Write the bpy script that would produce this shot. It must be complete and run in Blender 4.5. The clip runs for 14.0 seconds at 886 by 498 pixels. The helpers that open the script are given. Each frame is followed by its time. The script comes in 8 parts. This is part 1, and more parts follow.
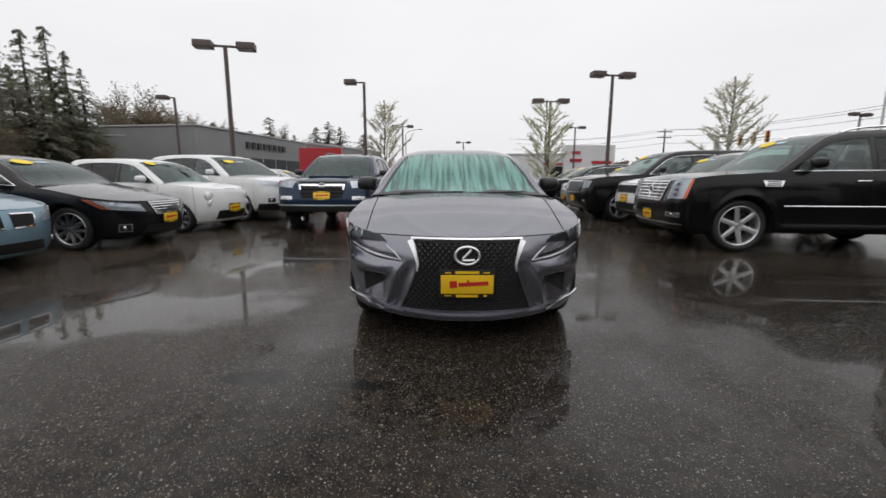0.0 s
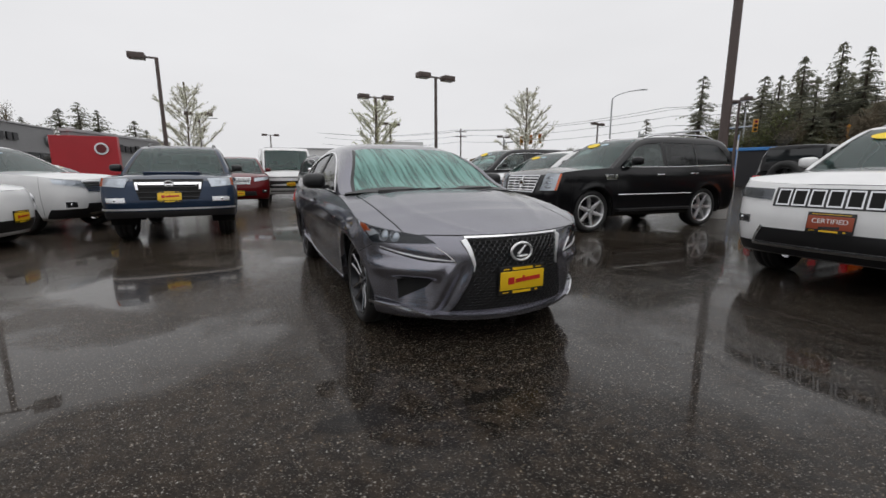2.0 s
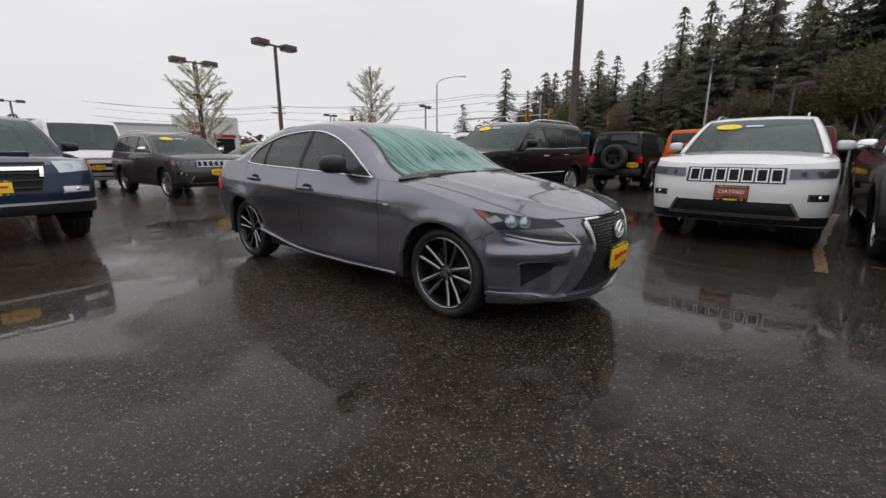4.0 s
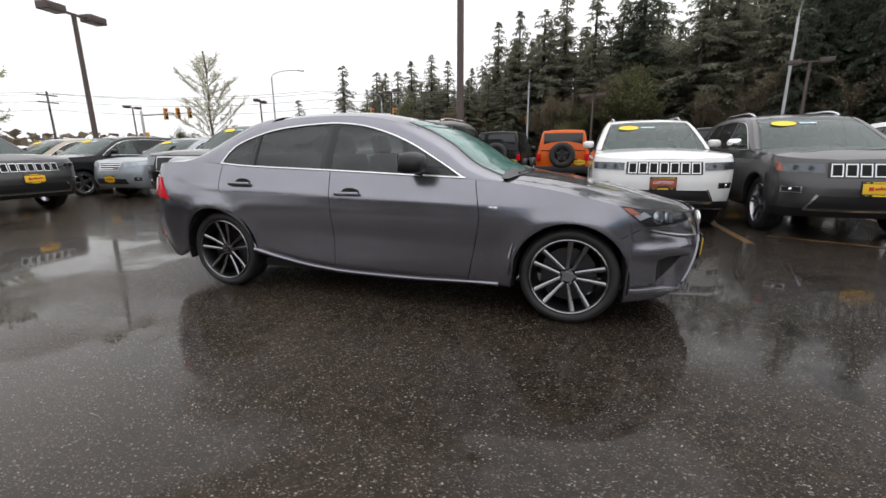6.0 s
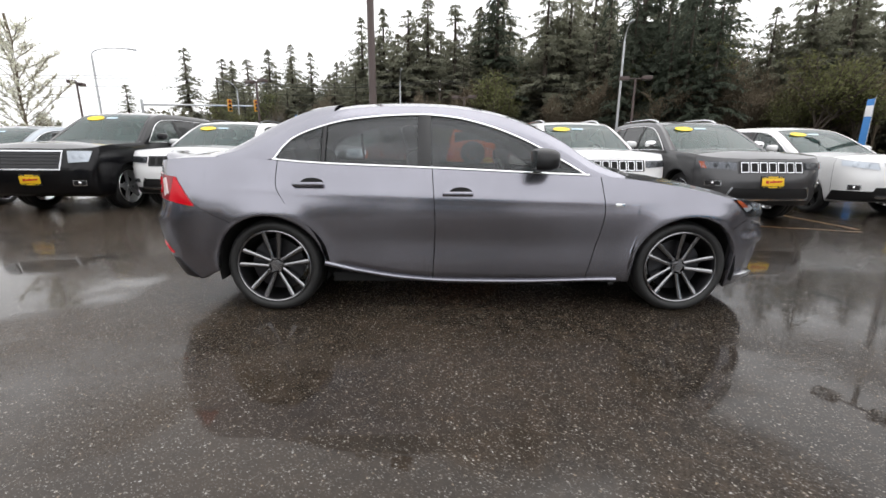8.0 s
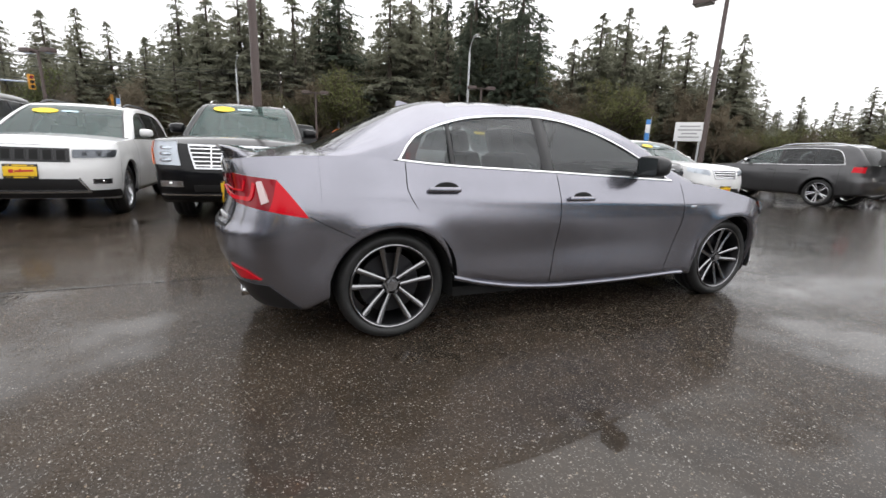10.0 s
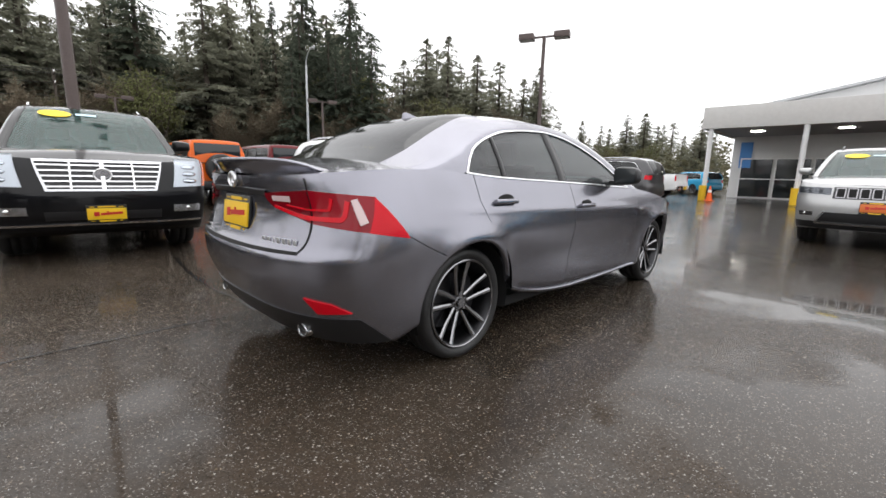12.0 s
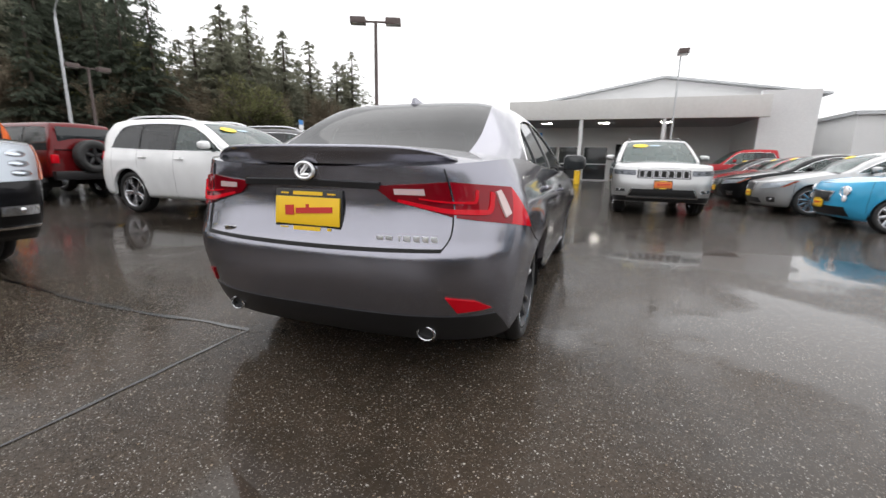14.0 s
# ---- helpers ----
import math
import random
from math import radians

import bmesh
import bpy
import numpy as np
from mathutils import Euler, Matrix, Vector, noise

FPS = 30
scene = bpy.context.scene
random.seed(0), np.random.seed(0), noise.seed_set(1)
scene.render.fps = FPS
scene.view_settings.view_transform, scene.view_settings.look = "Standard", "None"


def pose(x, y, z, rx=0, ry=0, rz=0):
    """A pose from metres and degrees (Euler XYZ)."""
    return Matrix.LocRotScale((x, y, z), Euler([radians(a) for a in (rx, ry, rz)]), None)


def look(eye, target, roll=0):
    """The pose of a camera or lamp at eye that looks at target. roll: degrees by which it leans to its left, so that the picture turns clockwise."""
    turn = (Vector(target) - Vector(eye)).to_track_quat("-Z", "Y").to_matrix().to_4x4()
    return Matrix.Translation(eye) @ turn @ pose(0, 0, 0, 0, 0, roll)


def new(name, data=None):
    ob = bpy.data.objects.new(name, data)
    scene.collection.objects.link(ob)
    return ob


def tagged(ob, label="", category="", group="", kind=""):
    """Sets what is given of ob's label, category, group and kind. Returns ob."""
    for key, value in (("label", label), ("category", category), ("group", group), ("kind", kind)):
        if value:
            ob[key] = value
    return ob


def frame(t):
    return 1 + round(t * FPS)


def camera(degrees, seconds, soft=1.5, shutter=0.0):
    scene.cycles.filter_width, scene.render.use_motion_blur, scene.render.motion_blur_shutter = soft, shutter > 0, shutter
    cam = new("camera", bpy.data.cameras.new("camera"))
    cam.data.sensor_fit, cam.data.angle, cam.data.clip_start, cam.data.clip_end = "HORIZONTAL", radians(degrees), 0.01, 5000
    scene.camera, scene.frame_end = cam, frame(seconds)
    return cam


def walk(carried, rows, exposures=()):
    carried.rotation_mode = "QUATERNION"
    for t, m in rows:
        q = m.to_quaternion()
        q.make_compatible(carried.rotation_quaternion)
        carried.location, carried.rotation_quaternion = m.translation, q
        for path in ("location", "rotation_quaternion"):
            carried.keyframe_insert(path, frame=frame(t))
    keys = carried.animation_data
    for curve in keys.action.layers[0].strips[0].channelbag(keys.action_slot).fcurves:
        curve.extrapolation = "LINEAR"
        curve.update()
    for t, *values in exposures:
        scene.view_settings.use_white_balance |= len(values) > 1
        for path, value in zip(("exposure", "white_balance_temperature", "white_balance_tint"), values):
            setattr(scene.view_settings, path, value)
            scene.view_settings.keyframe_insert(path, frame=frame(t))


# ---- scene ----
cam = camera(93.0, 14.0, shutter=0.25)
PATH = [
    (0, (-0.153, -4.901, 1.105), (-0.154, -2.929, 0.773), 0.2),
    (0.5, (-0.467, -4.918, 1.117), (-0.17, -2.959, 0.843), 0.9),
    (1, (-0.804, -4.784, 1.123), (-0.289, -2.88, 0.793), 0.5),
    (1.5, (-1.205, -4.649, 1.112), (-0.474, -2.817, 0.776), 1.4),
    (2, (-1.604, -4.457, 1.112), (-0.75, -2.684, 0.759), -0.1),
    (2.5, (-1.988, -4.173, 1.113), (-0.983, -2.49, 0.715), 1.2),
    (3, (-2.388, -3.933, 1.119), (-1.2, -2.379, 0.703), 0.4),
    (3.5, (-2.695, -3.582, 1.144), (-1.316, -2.201, 0.704), -1.1),
    (3.7, (-2.813, -3.438, 1.131), (-1.389, -2.104, 0.69), -0.6),
    (5.8, (-3.564, -1.602, 1.123), (-1.728, -0.95, 0.669), -0.4),
    (6, (-3.58, -1.437, 1.117), (-1.726, -0.836, 0.669), -0.3),
    (6.5, (-3.695, -1.007, 1.123), (-1.807, -0.549, 0.648), -1.3),
    (7, (-3.678, -0.581, 1.128), (-1.757, -0.287, 0.658), 0.8),
    (7.5, (-3.697, -0.127, 1.113), (-1.748, -0.013, 0.68), 0.2),
    (8, (-3.632, 0.291, 1.104), (-1.686, 0.261, 0.647), 0.4),
    (8.2, (-3.584, 0.451, 1.113), (-1.631, 0.366, 0.69), 1.1),
    (10.3, (-3.036, 2.191, 1.066), (-1.27, 1.338, 0.672), 1.7),
    (10.5, (-3.001, 2.26, 1.041), (-1.253, 1.35, 0.7), 1.2),
    (11, (-2.825, 2.599, 1.037), (-1.204, 1.469, 0.73), 0.5),
    (11.5, (-2.627, 2.879, 1.035), (-1.118, 1.607, 0.711), 2.4),
    (12, (-2.349, 3.087, 1.035), (-0.959, 1.694, 0.681), 1.4),
    (12.5, (-2.093, 3.332, 1.03), (-0.815, 1.839, 0.661), 1.1),
    (13, (-1.8, 3.454, 1.024), (-0.684, 1.841, 0.631), 1.0),
    (13.5, (-1.497, 3.652, 1.022), (-0.551, 1.935, 0.626), -0.1),
    (14, (-1.192, 3.821, 1.022), (-0.525, 1.979, 0.622), 1.1),
]
walk(cam, [(t, look(eye, target, roll)) for t, eye, target, roll in PATH], exposures=((0.0, -0.18), (1.5, -0.3), (3.5, -0.36), (6.0, 0.2), (7.5, 0.6), (10.5, 0.7), (14.0, 0.7)))

# ---------------------------------------------------------------- light
world = bpy.data.worlds.new("world")
scene.world = world
world.use_nodes = True
wn, wl = world.node_tree.nodes, world.node_tree.links
wn.clear()
sky = wn.new("ShaderNodeTexSky")
sky.sky_type, sky.sun_disc = "NISHITA", False
sky.sun_elevation, sky.sun_rotation = radians(50), radians(200)
sky.air_density, sky.dust_density, sky.ozone_density = 1.0, 3.0, 1.0
grey = wn.new("ShaderNodeRGBToBW")
cloud_tc, cloud_map = wn.new("ShaderNodeTexCoord"), wn.new("ShaderNodeMapping")
cloud = wn.new("ShaderNodeTexNoise")
cloud.inputs["Scale"].default_value, cloud.inputs["Detail"].default_value = 2.2, 4.0
cloud_map.inputs["Scale"].default_value = (1, 1, 3)
ramp = wn.new("ShaderNodeMapRange")
ramp.inputs["To Min"].default_value, ramp.inputs["To Max"].default_value = 0.93, 1.07
deck_mix = wn.new("ShaderNodeMix")
deck_mix.data_type = "RGBA"
deck_mix.inputs[0].default_value = 0.93
deck_mix.inputs[7].default_value = (9.6, 9.6, 9.82, 1)
tone = wn.new("ShaderNodeVectorMath")
tone.operation = "SCALE"
bg, wout = wn.new("ShaderNodeBackground"), wn.new("ShaderNodeOutputWorld")
bg.inputs["Strength"].default_value = 0.1
wl.new(cloud_tc.outputs["Generated"], cloud_map.inputs["Vector"])
wl.new(cloud_map.outputs["Vector"], cloud.inputs["Vector"])
wl.new(cloud.outputs["Fac"], ramp.inputs["Value"])
wl.new(sky.outputs[0], grey.inputs[0])
wl.new(grey.outputs[0], deck_mix.inputs[6])
wl.new(deck_mix.outputs[2], tone.inputs[0])
wl.new(ramp.outputs[0], tone.inputs["Scale"])
# an overcast sky is up to three times as bright overhead as at the horizon
up_sep, up_pos, up_fac = wn.new("ShaderNodeSeparateXYZ"), wn.new("ShaderNodeMath"), wn.new("ShaderNodeMath")
up_pos.operation, up_fac.operation = "MAXIMUM", "MULTIPLY_ADD"
up_pos.inputs[1].default_value = 0.0
up_fac.inputs[1].default_value, up_fac.inputs[2].default_value = 0.25, 1.05
dome = wn.new("ShaderNodeVectorMath")
dome.operation = "SCALE"
wl.new(cloud_tc.outputs["Generated"], up_sep.inputs[0])
wl.new(up_sep.outputs["Z"], up_pos.inputs[0])
wl.new(up_pos.outputs[0], up_fac.inputs[0])
wl.new(tone.outputs[0], dome.inputs[0])
wl.new(up_fac.outputs[0], dome.inputs["Scale"])
wl.new(dome.outputs[0], bg.inputs["Color"])
wl.new(bg.outputs[0], wout.inputs[0])
sun_data = bpy.data.lights.new("sun", "SUN")
sun_data.energy, sun_data.angle, sun_data.color = 0.6, radians(70), (1, 0.985, 0.965)
sun = new("sun", sun_data)
sun.matrix_world = look((0, 0, 30), (-6, 10, 0))

# ---------------------------------------------------------------- materials


def mat(name, color=(0.5, 0.5, 0.5), rough=0.5, metal=0.0, coat=0.0, spec=0.5, emit=None):
    m = bpy.data.materials.new(name)
    m.use_nodes = True
    b = m.node_tree.nodes["Principled BSDF"]
    b.inputs["Base Color"].default_value = (*color, 1)
    b.inputs["Roughness"].default_value, b.inputs["Metallic"].default_value = rough, metal
    b.inputs["Coat Weight"].default_value, b.inputs["Coat Roughness"].default_value = coat, 0.03
    b.inputs["Specular IOR Level"].default_value = spec
    if emit:
        b.inputs["Emission Color"].default_value, b.inputs["Emission Strength"].default_value = (*color, 1), emit
    return m


def nodes_of(m):
    return m.node_tree.nodes, m.node_tree.links, m.node_tree.nodes["Principled BSDF"]


def coords(m, kind="Object", scale=(1, 1, 1)):
    n, l, _ = nodes_of(m)
    tc, mp = n.new("ShaderNodeTexCoord"), n.new("ShaderNodeMapping")
    mp.inputs["Scale"].default_value = scale
    l.new(tc.outputs[kind], mp.inputs["Vector"])
    return mp.outputs["Vector"]


def noise_fac(m, vec, scale, detail=4.0, rough=0.55, lo=0.35, hi=0.65):
    n, l, _ = nodes_of(m)
    t, r = n.new("ShaderNodeTexNoise"), n.new("ShaderNodeMapRange")
    t.inputs["Scale"].default_value, t.inputs["Detail"].default_value, t.inputs["Roughness"].default_value = scale, detail, rough
    r.inputs["From Min"].default_value, r.inputs["From Max"].default_value = lo, hi
    l.new(vec, t.inputs["Vector"])
    l.new(t.outputs["Fac"], r.inputs["Value"])
    return r.outputs[0]


def blend(m, fac, a, b):
    n, l, _ = nodes_of(m)
    x = n.new("ShaderNodeMix")
    x.data_type = "RGBA"
    for sock, v in ((x.inputs[0], fac), (x.inputs[6], a), (x.inputs[7], b)):
        if isinstance(v, (tuple, float)):
            sock.default_value = (*v, 1) if isinstance(v, tuple) else v
        else:
            l.new(v, sock)
    return x.outputs[2]


def calc(m, op, a, b=0.5):
    n, l, _ = nodes_of(m)
    x = n.new("ShaderNodeMath")
    x.operation = op
    for sock, v in zip(x.inputs, (a, b)):
        if isinstance(v, (int, float)):
            sock.default_value = v
        else:
            l.new(v, sock)
    return x.outputs[0]


def bumped(m, height, strength, distance):
    n, l, b = nodes_of(m)
    x = n.new("ShaderNodeBump")
    x.inputs["Strength"].default_value, x.inputs["Distance"].default_value = strength, distance
    l.new(height, x.inputs["Height"])
    l.new(x.outputs[0], b.inputs["Normal"])


def set_in(m, name, value):
    _, l, b = nodes_of(m)
    l.new(value, b.inputs[name])


def worn(name, c1, c2, rough=0.6, scale=3.0, fine=60.0, bump=0.2, dist=0.004, metal=0.0, kind="Object"):
    """A surface with large stains and fine grain."""
    m = mat(name, c1, rough, metal)
    v = coords(m, kind)
    big, small = noise_fac(m, v, scale), noise_fac(m, v, fine, 3.0)
    set_in(m, "Base Color", blend(m, calc(m, "MULTIPLY", calc(m, "ADD", big, small), 0.5), c1, c2))
    set_in(m, "Roughness", calc(m, "ADD", calc(m, "MULTIPLY", big, 0.18), rough - 0.09))
    bumped(m, small, bump, dist)
    return m


def paint(name, color, metal=0.0, rough=0.35, wet=True, coat=0.05):
    """Car paint under a clear coat, with flakes and rain beads."""
    m = mat(name, color, rough, metal, coat=1.0, spec=0.12)
    m.node_tree.nodes["Principled BSDF"].inputs["Coat IOR"].default_value = 1.36
    m.node_tree.nodes["Principled BSDF"].inputs["Specular Tint"].default_value = (0.45, 0.45, 0.46, 1)
    v = coords(m)
    fl = noise_fac(m, v, 900.0, 2.0)
    dirt = noise_fac(m, v, 2.5, 5.0)
    dark = tuple(c * 0.82 for c in color)
    set_in(m, "Base Color", blend(m, calc(m, "MULTIPLY", calc(m, "ADD", fl, dirt), 0.5), color, dark))
    if wet:
        n, l, b = nodes_of(m)
        b.inputs["Coat Roughness"].default_value = coat
        vo = n.new("ShaderNodeTexVoronoi")
        vo.inputs["Scale"].default_value = 130.0
        l.new(v, vo.inputs["Vector"])
        r = n.new("ShaderNodeMapRange")
        r.inputs["From Min"].default_value, r.inputs["From Max"].default_value = 0.38, 0.15
        l.new(vo.outputs["Distance"], r.inputs["Value"])
        bp = n.new("ShaderNodeBump")
        bp.inputs["Strength"].default_value, bp.inputs["Distance"].default_value = 0.16, 0.002
        l.new(calc(m, "MULTIPLY", r.outputs[0], noise_fac(m, v, 14.0, 3.0)), bp.inputs["Height"])
        l.new(bp.outputs[0], b.inputs["Coat Normal"])
    return m


def glass(name, tint, gloss=0.02, film=None, amount=0.0, least=0.55, ior=1.45):
    """Thin tinted pane: clear tinted sheet under a Fresnel gloss, where given with a streaked film for rain and painted
    reflections.
    """
    m = bpy.data.materials.new(name)
    m.use_nodes = True
    n, l = m.node_tree.nodes, m.node_tree.links
    n.clear()
    tr, gl, fr, mx, o = (n.new("ShaderNode" + k) for k in ("BsdfTransparent", "BsdfGlossy", "Fresnel", "MixShader", "OutputMaterial"))
    tr.inputs["Color"].default_value = (*tint, 1)
    gl.inputs["Roughness"].default_value = gloss
    fr.inputs["IOR"].default_value = ior
    base = tr.outputs[0]
    if film:
        df, fm, tc, mp, nz, rg = (n.new("ShaderNode" + k) for k in ("BsdfDiffuse", "MixShader", "TexCoord", "Mapping", "TexNoise", "MapRange"))
        df.inputs["Color"].default_value = (*film, 1)
        mp.inputs["Scale"].default_value = (24, 1.6, 1.6)
        nz.inputs["Scale"].default_value, nz.inputs["Detail"].default_value = 1.0, 4.0
        rg.inputs["From Min"].default_value, rg.inputs["From Max"].default_value = 0.36, 0.58
        rg.inputs["To Min"].default_value, rg.inputs["To Max"].default_value = amount * least, amount
        l.new(tc.outputs["Object"], mp.inputs["Vector"])
        l.new(mp.outputs[0], nz.inputs["Vector"])
        l.new(nz.outputs["Fac"], rg.inputs["Value"])
        l.new(rg.outputs[0], fm.inputs[0])
        l.new(tr.outputs[0], fm.inputs[1])
        l.new(df.outputs[0], fm.inputs[2])
        base = fm.outputs[0]
    l.new(fr.outputs[0], mx.inputs[0])
    l.new(base, mx.inputs[1])
    l.new(gl.outputs[0], mx.inputs[2])
    l.new(mx.outputs[0], o.inputs[0])
    return m


def asphalt():
    """Wet asphalt: a dark brown film between proud stones, paler and browner towards +y and -x, with pools in its
    hollows.
    """
    m = mat("wet_asphalt", (0.03, 0.03, 0.03), 0.3, spec=0.15)
    n, l, b = nodes_of(m)
    v = coords(m)

    # chipped outlines for the stones
    jag, rag = n.new("ShaderNodeTexNoise"), n.new("ShaderNodeVectorMath")
    jag.inputs["Scale"].default_value, jag.inputs["Detail"].default_value = 160.0, 2.0
    rag.operation = "MULTIPLY_ADD"
    rag.inputs[1].default_value = (0.012, 0.012, 0.0)
    l.new(v, jag.inputs["Vector"])
    l.new(jag.outputs["Color"], rag.inputs[0])
    l.new(v, rag.inputs[2])

    def stones(scale, lo, hi):
        vo, sep = n.new("ShaderNodeTexVoronoi"), n.new("ShaderNodeSeparateColor")
        vo.inputs["Scale"].default_value = scale
        l.new(rag.outputs[0], vo.inputs["Vector"])
        l.new(vo.outputs["Color"], sep.inputs[0])
        pick, body = n.new("ShaderNodeMapRange"), n.new("ShaderNodeMapRange")
        pick.inputs["From Min"].default_value, pick.inputs["From Max"].default_value = lo, hi
        body.inputs["From Min"].default_value, body.inputs["From Max"].default_value = 0.50, 0.25
        l.new(sep.outputs[0], pick.inputs["Value"])
        l.new(vo.outputs["Distance"], body.inputs["Value"])
        return calc(m, "MULTIPLY", pick.outputs[0], body.outputs[0]), sep, body.outputs[0]
    fine, fsep, fbody = stones(165.0, 0.40, 1.0)
    big, bsep, bbody = stones(95.0, 0.93, 0.97)
    sep = n.new("ShaderNodeSeparateXYZ")
    l.new(v, sep.inputs[0])
    slope = calc(m, "ADD", calc(m, "MULTIPLY", sep.outputs["Y"], 0.13), calc(m, "MULTIPLY", sep.outputs["X"], -0.06))
    brown_range = n.new("ShaderNodeMapRange")
    brown_range.inputs["From Min"].default_value, brown_range.inputs["From Max"].default_value = -0.25, 0.5
    l.new(calc(m, "ADD", slope, calc(m, "MULTIPLY", noise_fac(m, v, 0.35, 5.0, 0.6, 0.3, 0.7), 0.3)), brown_range.inputs["Value"])
    brown_fac = brown_range.outputs[0]
    dark = blend(m, noise_fac(m, v, 0.9, 6.0), (0.005, 0.0043, 0.0038), (0.010, 0.0085, 0.0072))
    brown_c = blend(m, noise_fac(m, v, 1.3, 6.0), (0.030, 0.0228, 0.0165), (0.054, 0.0415, 0.0305))
    base = blend(m, brown_fac, dark, brown_c)
    base = blend(m, calc(m, "MULTIPLY", noise_fac(m, v, 11.0, 4.0, 0.6, 0.42, 0.62), 0.45), base, (0.062, 0.045, 0.031))
    base = blend(m, calc(m, "MULTIPLY", fsep.outputs[2], 0.5), base, (0.024, 0.017, 0.012))
    grit = blend(m, calc(m, "POWER", fsep.outputs[1], 0.6), (0.66, 0.64, 0.59), (0.11, 0.08, 0.055))
    amount = calc(m, "ADD", calc(m, "MULTIPLY", brown_fac, 0.06), 0.74)
    col = blend(m, calc(m, "MULTIPLY", calc(m, "POWER", fine, 1.5), amount), base, grit)
    col = blend(m, calc(m, "MULTIPLY", big, 0.7), col, blend(m, bsep.outputs[1], (0.55, 0.53, 0.49), (0.30, 0.22, 0.14)))
    # standing water in shallow hollows
    pool = noise_fac(m, coords(m, scale=(1.0, 0.62, 1)), 0.30, 8.0, 0.62, 0.50, 0.61)
    wob = n.new("ShaderNodeTexNoise")
    wob.inputs["Scale"].default_value, wob.inputs["Detail"].default_value = 1.1, 4.0
    l.new(v, wob.inputs["Vector"])
    wsep = n.new("ShaderNodeSeparateColor")
    l.new(wob.outputs["Color"], wsep.inputs[0])

    def blot(cx, cy, rx, ry, sway, soft=0.7):
        """A rounded patch with an uneven edge."""
        dx = calc(m, "MULTIPLY", calc(m, "ADD", calc(m, "SUBTRACT", sep.outputs["X"], cx), calc(m, "MULTIPLY", calc(m, "SUBTRACT", wsep.outputs[0], 0.5), sway * rx)), 1 / rx)
        dy = calc(m, "MULTIPLY", calc(m, "ADD", calc(m, "SUBTRACT", sep.outputs["Y"], cy), calc(m, "MULTIPLY", calc(m, "SUBTRACT", wsep.outputs[1], 0.5), sway * ry)), 1 / ry)
        r = n.new("ShaderNodeMapRange")
        r.inputs["From Min"].default_value, r.inputs["From Max"].default_value = 1 + soft * 0.4, 1 - soft * 0.6
        l.new(calc(m, "ADD", calc(m, "MULTIPLY", dx, dx), calc(m, "MULTIPLY", dy, dy)), r.inputs["Value"])
        return r.outputs[0]
    for spot in ((-2.9, -1.5, 1.5, 0.75), (-2.9, 1.0, 1.5, 1.0), (3.5, -0.5, 1.4, 1.0), (-0.4, 4.1, 1.3, 1.0)):
        pool = calc(m, "MAXIMUM", pool, blot(*spot, 3.0))
    stain = 0.0
    for spot in ((-1.17, -2.72, 0.22, 0.08), (-0.58, -2.77, 0.20, 0.06)):
        stain = calc(m, "MAXIMUM", stain, blot(*spot, 2.6, 0.5))
    col = blend(m, calc(m, "MULTIPLY", stain, 0.6), col, (0.004, 0.004, 0.004))
    film = noise_fac(m, v, 1.6, 5.0, 0.6, 0.3, 0.7)
    dry = calc(m, "SUBTRACT", 1.0, pool)
    set_in(m, "Base Color", blend(m, calc(m, "MULTIPLY", pool, 0.3), col, (0.009, 0.008, 0.007)))
    set_in(m, "Roughness", calc(m, "ADD", 0.025, calc(m, "MULTIPLY", dry, calc(m, "ADD", 0.06, calc(m, "MULTIPLY", film, 0.10)))))
    set_in(m, "Specular IOR Level", calc(m, "ADD", calc(m, "ADD", 0.085, calc(m, "MULTIPLY", pool, 0.165)), calc(m, "MULTIPLY", fine, 0.15)))
    grain = calc(m, "ADD", calc(m, "MULTIPLY", fbody, fsep.outputs[2]), calc(m, "MULTIPLY", big, 1.2))
    bumped(m, calc(m, "MULTIPLY", grain, calc(m, "ADD", calc(m, "MULTIPLY", dry, 0.95), 0.04)), 0.5, 0.005)
    return m


M_ASPHALT = asphalt()
M_RUBBER = worn("tyre_rubber", (0.012, 0.012, 0.012), (0.03, 0.03, 0.03), 0.55, 6, 120, 0.2, 0.002)
M_TRIM = mat("black_plastic", (0.012, 0.012, 0.013), 0.38)
M_SHELL = mat("dark_inner", (0.004, 0.004, 0.004), 0.85)
M_CHROME = mat("chrome", (0.85, 0.85, 0.86), 0.08, 1.0)
M_WHEELCHROME = mat("wheel_chrome", (0.90, 0.90, 0.91), 0.3, 0.85)
M_GRILLE = mat("gloss_black_mesh", (0.03, 0.03, 0.032), 0.18, spec=0.9)
M_SATIN = mat("satin_silver", (0.62, 0.63, 0.65), 0.22, 1.0)
M_GUN = mat("machined_grey_alloy", (0.33, 0.33, 0.34), 0.2, 1.0)
M_GUNDARK = mat("dark_alloy", (0.045, 0.045, 0.048), 0.35, 0.9)
M_ALLOY = mat("alloy_wheel", (0.55, 0.55, 0.57), 0.25, 1.0)
M_LENS = glass("lamp_lens", (0.82, 0.85, 0.88))
M_LAMPIN = mat("lamp_reflector", (0.80, 0.81, 0.83), 0.3, 0.6)
M_LAMPMID = mat("grey_lamp_bezel", (0.20, 0.20, 0.21), 0.2, 0.5)
M_LAMPDARK = mat("lamp_bezel", (0.03, 0.03, 0.035), 0.25)
M_AMBER = mat("amber_lens", (0.75, 0.13, 0.03), 0.12, coat=1.0)
M_RED = mat("red_lens", (0.58, 0.004, 0.014), 0.07, spec=0.25)
